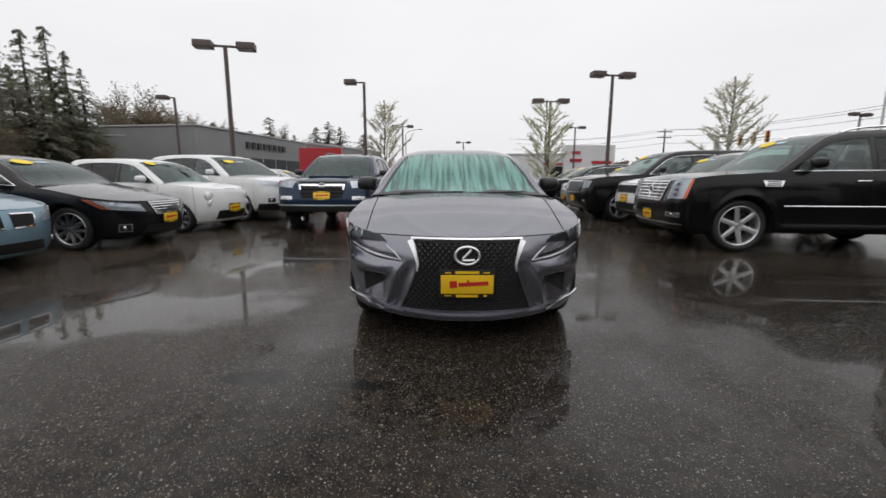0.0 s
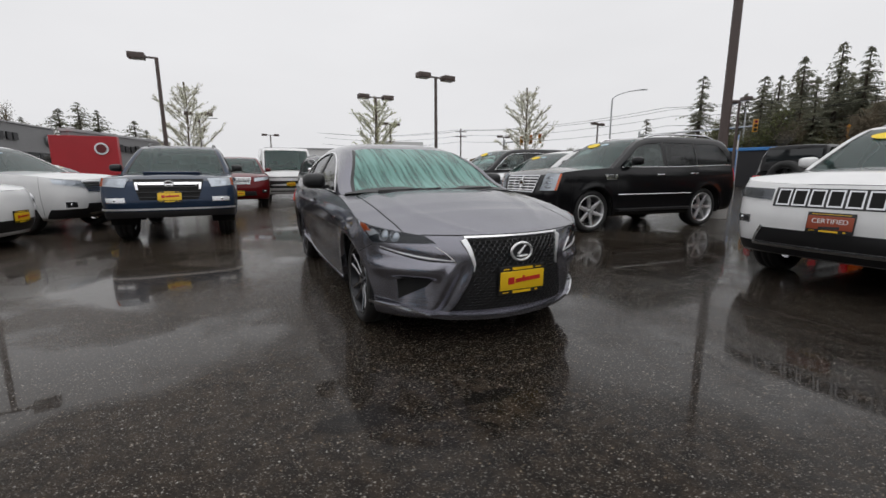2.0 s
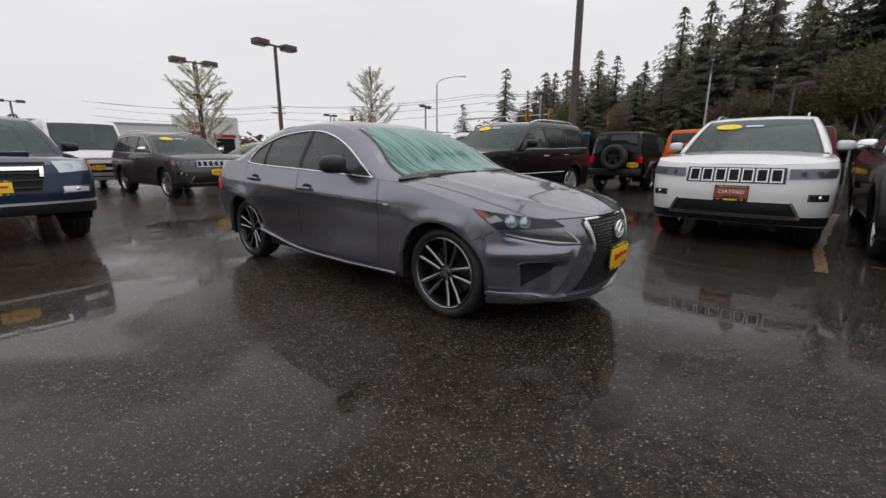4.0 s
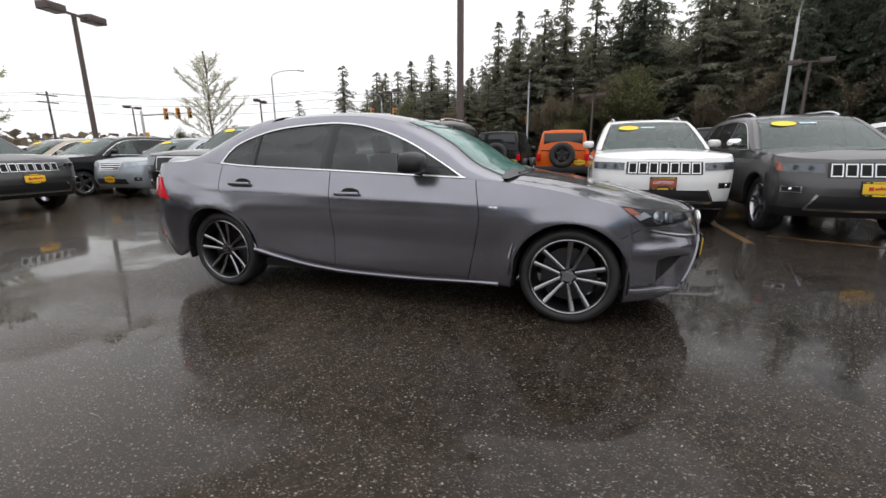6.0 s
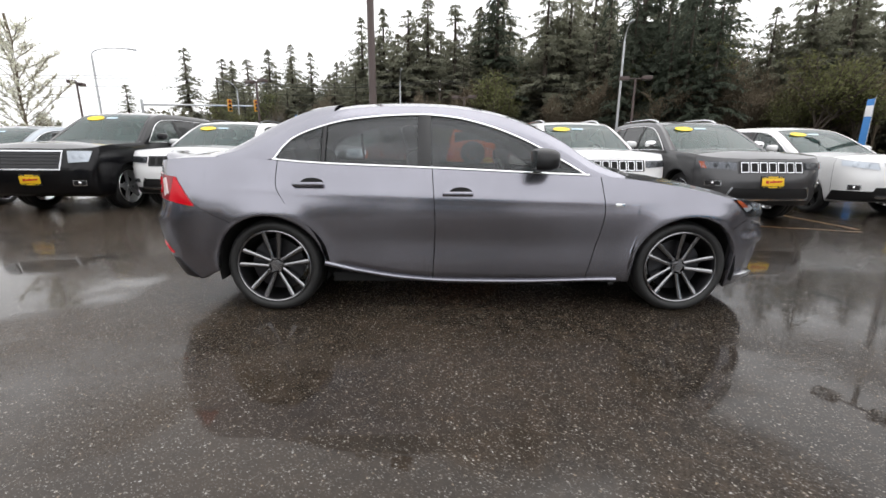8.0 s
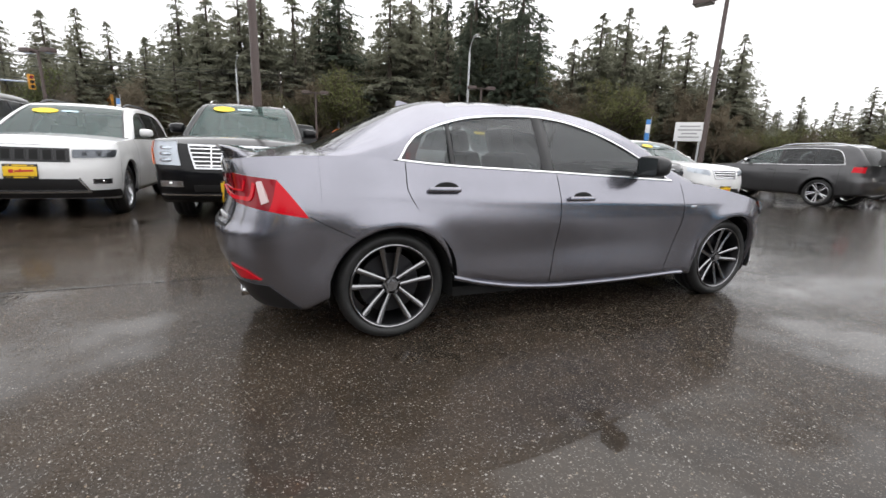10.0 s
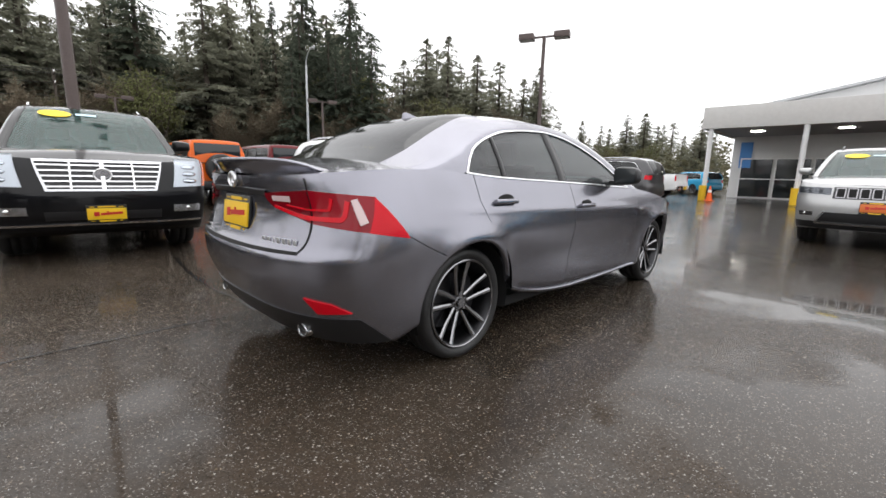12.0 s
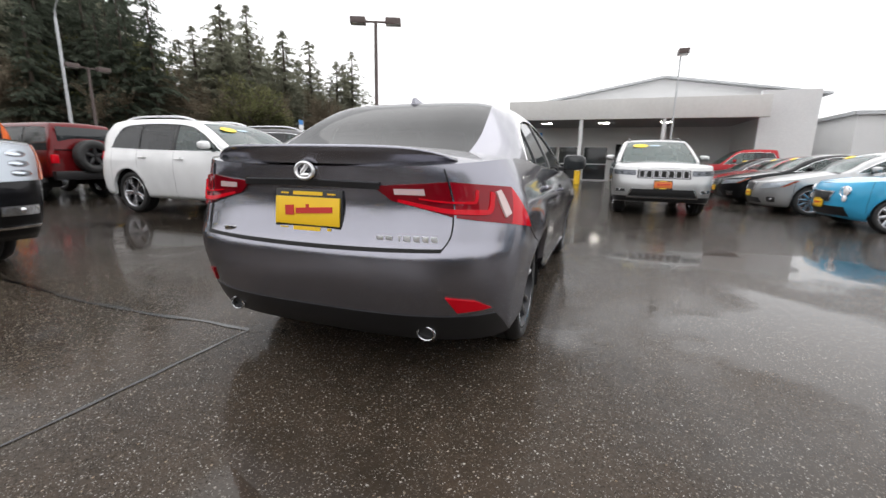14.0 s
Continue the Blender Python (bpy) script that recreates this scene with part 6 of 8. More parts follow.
def jeep_tub(label, paint_mat, m, roof_mat=None):
    """Boxy off-roader with round flares and a spare wheel on its tail."""
    rim = [(-2.05, 1.02), (-1.9, 1.07), (-1.3, 1.10), (-0.75, 1.13), (0.3, 1.14), (2.1, 1.14), (2.2, 1.14)]
    top = [(-0.85, 1.13), (-0.6, 1.5), (-0.48, 1.68), (-0.35, 1.74), (0.5, 1.77), (1.6, 1.77), (2.0, 1.75), (2.12, 1.5), (2.16, 1.16)]
    upper = [(-0.78, 1.14), (-0.58, 1.45), (-0.45, 1.62), (0.0, 1.67), (1.0, 1.68), (1.9, 1.66), (2.0, 1.4), (2.04, 1.14)]
    sp = spec("suv", 4.25, 1.62, 1.8, 2.62, 0.72, 0.40, rim=rim, top=top, upper=upper, front=(0.16, 4.0), rear=(0.14, 4.0), clear=0.48, flare=0.05, tyre_w=0.27, xt=0.74, bow=0.02,
              yf=[(0.3, -2.0), (0.5, -2.03), (1.1, -2.03)], yr=[(0.3, 2.15), (0.6, 2.2), (1.2, 2.2)], dlo=None, handle_mat=M_TRIM, mirror_mat=M_TRIM, roof_mat=roof_mat or paint_mat, tuck=-0.1, spokes=5)
    sp["roof"] = (-0.38, 2.0)
    sp["bumper_cut"] = (-1.85, 2.0)
    sp["rear_glass"] = paint_mat
    root, sh = car("offroader", sp, paint_mat, m, label, "car")
    for side in (1, -1):
        for ay in sh.axles:
            vs, n = [], 16
            for i in range(n + 1):
                a = math.pi * i / n
                for x, q in ((0.72, 0.43), (0.94, 0.44), (0.95, 0.48), (0.72, 0.5)):
                    vs.append((side * x, ay - math.cos(a) * q * 1.1, 0.42 + math.sin(a) * q))
            mesh_part("fender_flare", vs, grid_faces(n, 3, side > 0), M_TRIM, root)
        box("tail_light", side * 0.72, 2.22, 0.95, 0.13, 0.08, 0.2, M_RED, root, 0.015)
    box("hatch_glass", 0, 2.13, 1.47, 1.16, 0.03, 0.42, M_SHOPGLASS, root, 0.01, m=Matrix.Translation((0, 0, 0)))
    hub = wheel(root, 0.12, 2.32, 0.385, 0.22, 0.25, "black", 5)
    hub.name = "spare_wheel"
    hub.matrix_basis = pose(0.0, 2.33, 1.02, 0, 0, 90)
    box("rear_bumper_bar", 0, 2.26, 0.58, 1.6, 0.16, 0.2, M_TRIM, root, 0.03)
    box("front_bumper_bar", 0, -2.1, 0.6, 1.6, 0.16, 0.18, M_TRIM, root, 0.03)
    plate(sh, root, 0.8, rear=True, s=-0.52, off=0.02)
    return root


jeep_tub("black off-roader with spare wheel on its tail", P_BLACK, placed(12.7, 1.25, 90), M_TRIM)
jeep_tub("orange off-roader with black spare wheel on its tail", P_ORANGE, placed(12.5, -0.85, 90))
jeep_tub("dark maroon off-roader with black hard top", P_MAROON, placed(12.6, -3.0, 90), M_TRIM)
jeep_tub("black off-roader with hard top in the second row", P_BLACK, placed(12.8, -5.2, 90), M_TRIM)

jeep_suv("dark charcoal sport utility vehicle in the far row", P_CHAR, placed(1.6, 10.85, 4))
wagon("crossover", "dark red three-row crossover in the far row", P_MAROON, placed(-1.6, 12.9, 0), length=5.1, width=1.92, height=1.78, wb=3.04, sticker=False)
saloon_car("black saloon behind the white crossover", P_BLACK, placed(-6.9, 10.5, 90))
saloon_car("silver saloon behind the black one", P_SILVER, placed(-6.9, 12.9, 90))


def panel_van(m):
    """White van with a short sloping nose and a black bumper."""
    rim = [(-2.45, 1.0), (-2.2, 1.12), (-1.8, 1.22), (-1.5, 1.28), (-0.5, 1.3), (2.5, 1.3)]
    top = [(-1.75, 1.26), (-1.3, 1.8), (-1.05, 2.1), (-0.8, 2.2), (0.5, 2.25), (2.0, 2.25), (2.42, 2.2), (2.47, 1.32)]
    upper = [(-1.5, 1.3), (-1.2, 1.75), (-0.95, 1.95), (-0.6, 1.98), (-0.1, 1.95), (-0.05, 1.32)]
    sp = spec("suv", 4.95, 2.05, 2.3, 3.0, 0.95, 0.34, rim=rim, top=top, upper=upper, front=(0.4, 2.8), rear=(0.15, 4.0), xt=0.9, clear=0.3, dlo=None)
    sp["roof"], sp["posts"], sp["mirror"] = (-1.08, 2.4), [], (-1.15, 1.5)
    sp["rear_glass"] = P_WHITE
    root, sh = car("panel_van", sp, P_WHITE, m, "white panel van with black bumper and yellow plate", "van")
    low_grille(sh, root, 0.8, 0.4, 0.98, 1.0)
    lamp_unit(sh, root, [(0.82, 0.95), (1.05, 1.0), (1.1, 1.2), (0.86, 1.1)], (0.4,))
    plate(sh, root, 0.7, off=0.02)


panel_van(placed(0.35, 16.3, 0))


def pickup(label, paint_mat, m):
    rim = [(-2.9, 1.05), (-2.6, 1.15), (-1.4, 1.2), (-0.6, 1.22), (1.0, 1.24), (2.9, 1.26)]
    top = [(-1.2, 1.2), (-0.8, 1.55), (-0.5, 1.78), (-0.2, 1.88), (0.5, 1.9), (1.0, 1.86), (1.1, 1.5), (1.14, 1.25)]
    upper = [(-1.05, 1.22), (-0.7, 1.55), (-0.4, 1.72), (0.2, 1.76), (0.85, 1.74), (0.98, 1.4), (1.0, 1.25)]
    sp = spec("suv", 5.8, 2.0, 1.95, 3.57, 1.0, 0.40, rim=rim, top=top, upper=upper, front=(0.3, 3.4), rear=(0.12, 4.0), clear=0.45, deck=True, xt=0.7)
    sp["roof"], sp["posts"] = (-0.3, 1.0), [0.15]
    root, sh = car("pickup_truck", sp, paint_mat, m, label, "truck")
    box("bed_cover", 0, 2.05, 1.285, 1.75, 1.7, 0.03, M_TRIM, root, 0.01)
    tail_lamps(sh, root, [(0.82, 0.95), (0.98, 0.95), (0.98, 1.2), (0.82, 1.2)])
    box("rear_step_bumper", 0, 2.95, 0.62, 1.8, 0.16, 0.2, M_CHROME, root, 0.03)


pickup("white pickup truck with chrome rear bumper", P_WHITE, placed(7.05, -19.6, 90))
pickup("red pickup truck parked near the building", P_RED, placed(-7.6, -20.2, 90))
wagon("crossover", "blue crossover near the showroom", P_CYAN, placed(7.5, -33.0, 60))
wagon("crossover", "black crossover near the showroom", P_BLACK, placed(11.0, -31.0, 60))
saloon_car("grey saloon at the end of the row", P_CHAR, placed(-7.2, -17.0, 90))

# ---------------------------------------------------------------- lamp posts, signs
M_POST = worn("brown_post_paint", (0.07, 0.049, 0.044), (0.105, 0.077, 0.070), 0.5, 3, 40)
M_GALV = worn("galvanised_steel", (0.42, 0.43, 0.44), (0.52, 0.53, 0.54), 0.5, 2, 30, metal=0.6)
M_CONCRETE = worn("concrete", (0.30, 0.29, 0.28), (0.42, 0.41, 0.39), 0.8, 2, 40)
M_DIFF = mat("lamp_diffuser", (0.55, 0.55, 0.52), 0.3)


def lot_lamp(x, y, h, heads, turn=0.0, label="brown lamp post with two box-shaped heads", r=0.09, pole_mat=None):
    root = tagged(empty("lamp_post"), label, "lamp post", "lamp posts of the lot")
    tube("base", (0, 0, 0), (0, 0, 0.55), 0.26, 0.26, M_CONCRETE, root, 16)
    tube("pole", (0, 0, 0.55), (0, 0, h), r, r * 0.8, pole_mat or M_POST, root, 14)
    for k in range(heads):
        a = turn + (math.pi * k if heads == 2 else 0)
        m = Matrix.Rotation(a, 4, "Z")
        bm = bmesh.new()
        box_into(bm, 0.30, 0, h - 0.02, 0.6, 0.07, 0.07, 0, m)
        part("arm", bm, M_POST, root)
        bm = bmesh.new()
        box_into(bm, 0.72, 0, h, 0.62, 0.46, 0.24, 0.02, m)
        head = part("lamp_head", bm, M_POST, root)
        bm = bmesh.new()
        box_into(bm, 0.72, 0, h - 0.125, 0.52, 0.36, 0.012, 0, m)
        part("diffuser", bm, M_DIFF, head)
    root.location = (x, y, 0)
    return root


lot_lamp(7.6, 15.45, 5.8, 2, 0.15)
lot_lamp(5.93, 20.1, 5.45, 2, 0.0)
lot_lamp(-4.38, 18.5, 6.1, 1, math.pi)
lot_lamp(9.23, 2.15, 9.5, 2, 1.2, r=0.11)
lot_lamp(8.02, -12.92, 6.7, 2, 0.4)
lot_lamp(-8.07, 11.3, 5.8, 2, 0.2)

# ---------------------------------------------------------------- trees
M_BARK = worn("bark", (0.05, 0.04, 0.03), (0.10, 0.08, 0.065), 0.9, 4, 30, 0.5, 0.02)


def foliage(name, c1, c2, thin=0.0):
    m = mat(name, c1, 0.7)
    n, l, b = nodes_of(m)
    g = n.new("ShaderNodeNewGeometry")
    o = n.new("ShaderNodeObjectInfo")
    set_in(m, "Base Color", blend(m, calc(m, "MULTIPLY", calc(m, "ADD", g.outputs["Random Per Island"], o.outputs["Random"]), 0.5), c1, c2))
    b.inputs["Specular IOR Level"].default_value = 0.05
    if thin:
        # young leaves and petals let part of the light through
        tr, mx = n.new("ShaderNodeBsdfTranslucent"), n.new("ShaderNodeMixShader")
        out = n["Material Output"]
        l.new(b.inputs["Base Color"].links[0].from_socket, tr.inputs["Color"])
        mx.inputs[0].default_value = thin
        l.new(b.outputs[0], mx.inputs[1])
        l.new(tr.outputs[0], mx.inputs[2])
        l.new(mx.outputs[0], out.inputs["Surface"])
    return m


M_FIR = foliage("fir_needles", (0.078, 0.094, 0.07), (0.11, 0.125, 0.094), 0.45)
# needles lightened past their own green, so the colour carries the distant haze
M_HAZYFIR = foliage("haze_paled_needles", (0.20, 0.205, 0.155), (0.27, 0.27, 0.205), 0.55)
M_OLIVE = foliage("spring_leaves", (0.12, 0.13, 0.055), (0.18, 0.18, 0.085), 0.35)
M_TWIG = foliage("bare_twigs", (0.15, 0.12, 0.085), (0.22, 0.185, 0.135), 0.3)
M_BLOSSOM = foliage("blossom", (0.86, 0.84, 0.78), (0.62, 0.64, 0.42), 0.5)
M_HEDGE = foliage("undergrowth", (0.10, 0.10, 0.06), (0.15, 0.135, 0.085), 0.4)


def leaf_mesh(name, quads, material):
    vs, fs = [], []
    for c, a, b in quads:
        k = len(vs)
        vs += [c - a - b * 0.4, c + a - b * 0.2, c + a * 0.3 + b, c - a * 0.6 + b * 0.8]
        fs.append((k, k + 1, k + 2, k + 3))
    me = bpy.data.meshes.new(name)
    me.from_pydata([tuple(v) for v in vs], [], fs)
    me.materials.append(material)
    return me


def rnd(r, a, b):
    return a + (b - a) * r.random()


def fir_meshes(seed, gaps, slim, bare, material):
    """Trunk and crown of a conifer ten metres tall."""
    r = random.Random(seed)
    bm = bmesh.new()
    tube_into(bm, (0, 0, 0), (0, 0, 9.6), 0.17, 0.02, 8)
    trunk = bpy.data.meshes.new("trunk")
    bm.to_mesh(trunk)
    bm.free()
    trunk.materials.append(M_BARK)
    quads, levels = [], 40
    for i in range(levels):
        f = i / (levels - 1)
        z0 = lerp(bare, 9.85, f)
        reach = slim * (2.15 * (1 - f) ** 0.8 + 0.06) * (1 if f > 0.12 else 0.75)
        if r.random() < gaps * 0.5:
            continue
        for k in range(int(lerp(9, 4, f))):
            if r.random() < gaps:
                continue
            a = rnd(r, 0, 6.283)
            l = reach * (rnd(r, 0.55, 1.0) if r.random() < 0.8 else rnd(r, 1.0, 1.25))
            z = z0 + rnd(r, -0.3, 0.3) * (1 - 0.7 * f)
            d = Vector((math.cos(a), math.sin(a), 0))
            side = Vector((-d.y, d.x, 0))
            droop = rnd(r, 0.25, 0.5)
            steps = max(4, int(l / 0.10))
            for s in range(steps):
                u = (s + r.random()) / steps
                c = d * l * u + Vector((0, 0, z - droop * l * u * u + 0.14 * l * u))
                out = d * 0.8 + Vector((0, 0, -droop * u))
                for sd in (1, -1):
                    w = (0.08 + 0.16 * l * (1 - u) ** 0.8) * rnd(r, 0.6, 1.2)
                    t = (out * rnd(r, 0.5, 1.1) + side * sd * rnd(r, 0.4, 1.0) + Vector((0, 0, rnd(r, -0.35, 0.1)))).normalized()
                    flat = t.cross(Vector((rnd(r, -0.5, 0.5), rnd(r, -0.5, 0.5), 1))).normalized() * rnd(r, 0.022, 0.045)
                    quads.append((c + t * w * 0.8, t * w, flat))
                    if s % 2:
                        t2 = (t + Vector((0, 0, -1.4))).normalized()
                        quads.append((c + t2 * 0.10, t2 * 0.13, side * sd * 0.05 + d * rnd(r, -0.04, 0.04)))
    return trunk, leaf_mesh("crown", quads, material)


def branchy(seed, height, spread, depth, leaf=None, leaf_mat=None, count=3, upright=0.6, r0=0.1, fine=0.012):
    """Trunk with limbs as one mesh, and leaves on the twigs as another. Built at true size."""
    r = random.Random(seed)
    bm, tips = bmesh.new(), []

    def grow(p, d, l, rad, n):
        q = p + d * l
        tube_into(bm, p, q, rad, max(rad * 0.62, fine), 6 if rad > 0.03 else 4, False)
        if n == 0:
            tips.append((p, q))
            return
        if n <= 2:
            tips.append((p, q))
        for k in range(count + (r.random() < 0.5)):
            a = Vector((rnd(r, -1, 1), rnd(r, -1, 1), rnd(r, -0.1, 0.9)))
            e = (d * upright + a.normalized() * spread).normalized()
            grow(p + (q - p) * rnd(r, 0.45, 1.0), e, l * rnd(r, 0.55, 0.8), rad * 0.58, n - 1)
        grow(q, (d + Vector((rnd(r, -0.25, 0.25), rnd(r, -0.25, 0.25), 0.1))).normalized(), l * 0.75, rad * 0.62, n - 1)
    grow(Vector((0, 0, 0)), Vector((0, 0, 1)), height * 0.34, r0, depth)
    trunk = bpy.data.meshes.new("trunk")
    bm.to_mesh(trunk)
    bm.free()
    trunk.materials.append(M_BARK if leaf_mat is not M_TWIG else M_TWIG)
    quads = []
    if leaf:
        for p, q in tips:
            for _ in range(leaf[1]):
                c = p.lerp(q, rnd(r, 0.2, 1.1)) + Vector((rnd(r, -1, 1), rnd(r, -1, 1), rnd(r, -1, 1))) * leaf[2]
                a = Vector((rnd(r, -1, 1), rnd(r, -1, 1), rnd(r, -1, 1))).normalized()
                b = a.cross(Vector((rnd(r, -1, 1), rnd(r, -1, 1), 1))).normalized()
                w = leaf[0] * rnd(r, 0.6, 1.3)
                quads.append((c, a * w, b * w))
    return trunk, leaf_mesh("crown", quads, leaf_mat) if quads else None


def plant(name, meshes, x, y, scale, turn, label, group="", wide=1.0):
    root = tagged(empty(name), label, "tree", group)
    root.matrix_world = Matrix.Translation((x, y, 0)) @ Matrix.Rotation(turn, 4, "Z") @ Matrix.Diagonal((scale * wide, scale * wide, scale, 1))
    for nm, me in zip(("trunk", "crown"), meshes):
        if me:
            o = new(nm, me)
            o.parent = root
    return root


R = random.Random(11)
FIRS = [fir_meshes(k, g, s, b, M_FIR) for k, (g, s, b) in enumerate(((0.0, 1.0, 0.7), (0.08, 0.9, 1.0), (0.04, 1.2, 1.2)))]
HAZY_FIRS = [fir_meshes(20 + k, g, s, b, M_HAZYFIR) for k, (g, s, b) in enumerate(((0.06, 1.0, 0.9), (0.12, 0.9, 1.4), (0.22, 0.95, 2.4), (0.08, 1.2, 1.2), (0.32, 0.85, 3.4)))]


def polar(az, dist, ox=-2.5, oy=0.0):
    return ox - dist * math.sin(radians(az)), oy + dist * math.cos(radians(az))


# bearing and elevation of the tops that stand out of the wood
TOPS = [(-164.7, 6.9), (-158.4, 7.8), (-156.3, 7.6), (-151, 7.0), (-148, 7.1), (-145, 13.4), (-143, 12.2), (-139.8, 14.5), (-137, 14.9), (-133, 16.9), (-130, 16.6), (-127, 14.0), (-120.4, 20.0), (-114.4, 20.6),
        (-109, 17.0), (-106.2, 17.2), (-103.5, 17.0), (-97.3, 18.0), (-95, 14.6), (-92, 15.2), (-88.5, 15.7), (-86, 14.2), (-82.9, 14.2), (-80.2, 13.2), (-76.9, 10.4), (-73.8, 11.3), (-71.6, 12.0), (-69, 11.3), (-60.2, 10.9), (-54.5, 6.6)]
WOOD = crv([(a, el * 0.98) for a, el in TOPS])
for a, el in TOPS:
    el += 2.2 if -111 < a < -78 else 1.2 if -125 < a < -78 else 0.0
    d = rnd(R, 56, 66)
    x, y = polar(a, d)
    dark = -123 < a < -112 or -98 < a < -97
    plant("conifer", FIRS[R.randrange(3)] if dark else HAZY_FIRS[R.randrange(4)], x, y, (1.1 + d * math.tan(radians(el))) / 9.8, rnd(R, 0, 6.28), "tall dark spruce standing before the wood" if dark else "tall conifer standing out of the wood, its green paled by haze", "wood", 1.7 if dark else rnd(R, 1.45, 1.9))
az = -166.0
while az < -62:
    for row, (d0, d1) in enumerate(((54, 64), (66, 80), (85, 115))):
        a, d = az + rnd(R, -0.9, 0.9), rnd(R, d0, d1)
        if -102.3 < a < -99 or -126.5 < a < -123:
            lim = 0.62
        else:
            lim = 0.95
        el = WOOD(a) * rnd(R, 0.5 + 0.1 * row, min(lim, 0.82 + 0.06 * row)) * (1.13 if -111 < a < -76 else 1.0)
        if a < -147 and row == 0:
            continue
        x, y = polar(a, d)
        plant("conifer", HAZY_FIRS[R.randrange(5)], x, y, (1.1 + d * math.tan(radians(el))) / 9.8, rnd(R, 0, 6.28), "tall conifer in the wood, its green paled by haze", "wood", rnd(R, 1.5, 2.1))
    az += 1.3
# a dense dark stand
for k in range(11):
    a, d = -110.5 - 12.5 * (k + rnd(R, 0, 1)) / 11, rnd(R, 48, 60)
    x, y = polar(a, d)
    plant("conifer", FIRS[R.randrange(3)], x, y, (1.1 + d * math.tan(radians(rnd(R, 13.5, 19.0)))) / 9.8, rnd(R, 0, 6.28), "tall dark spruce standing before the wood", "wood", rnd(R, 1.0, 1.35))
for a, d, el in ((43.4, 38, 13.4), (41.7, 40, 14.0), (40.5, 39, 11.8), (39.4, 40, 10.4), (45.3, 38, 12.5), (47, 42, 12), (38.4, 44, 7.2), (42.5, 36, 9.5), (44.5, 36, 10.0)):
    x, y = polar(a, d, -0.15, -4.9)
    plant("conifer", HAZY_FIRS[R.randrange(4)], x, y, (1.1 + d * math.tan(radians(el))) / 9.8, rnd(R, 0, 6.28), "conifer behind the grey showroom, its green paled by haze", "", 1.25)
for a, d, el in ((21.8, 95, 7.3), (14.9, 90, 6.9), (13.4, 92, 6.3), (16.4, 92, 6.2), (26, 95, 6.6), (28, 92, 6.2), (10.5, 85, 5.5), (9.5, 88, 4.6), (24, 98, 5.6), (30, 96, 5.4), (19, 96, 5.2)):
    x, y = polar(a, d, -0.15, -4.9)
    plant("conifer", HAZY_FIRS[R.randrange(4)], x, y, (1.1 + d * math.tan(radians(el))) / 9.8, rnd(R, 0, 6.28), "distant conifer behind the showroom", "", 2.3)
# leafless and budding broadleaf trees among them
BARE = [branchy(40 + k, 9, 0.75, 4, (0.075, 8, 0.30), M_TWIG, 3, 0.6, 0.16, 0.02) for k in range(3)]
OLIVE = [branchy(60 + k, 8, 0.8, 4, (0.085, 9, 0.36), M_OLIVE, 3, 0.6, 0.16, 0.02) for k in range(2)]
for k in range(120):
    a = rnd(R, -162, -62)
    d = rnd(R, 50, 62)
    el = WOOD(a) * rnd(R, 0.3, 0.62)
    x, y = polar(a, d)
    h = max(3.5, 1.1 + d * math.tan(radians(el)))
    kind = R.random()
    if kind < 0.62:
        plant("broadleaf_tree", BARE[R.randrange(3)], x, y, h / 8.5, rnd(R, 0, 6.28), "leafless brown broadleaf tree before the conifers", "wood")
    else:
        plant("broadleaf_tree", OLIVE[R.randrange(2)], x, y, h / 8.0, rnd(R, 0, 6.28), "budding olive-green broadleaf tree before the conifers", "wood")
for a, d, el in ((35.5, 70, 8.8), (33.5, 68, 9.2), (31.8, 72, 7.5), (37.5, 62, 7.5), (43.5, 36, 5.5), (40, 38, 4.6), (46, 34, 5.0), (20, 80, 6.0), (27.5, 80, 6.2)):
    x, y = polar(a, d, -0.15, -4.9)
    plant("broadleaf_tree", BARE[R.randrange(3)], x, y, (1.1 + d * math.tan(radians(el))) / 8.5, rnd(R, 0, 6.28), "leafless grey broadleaf tree behind the showroom")


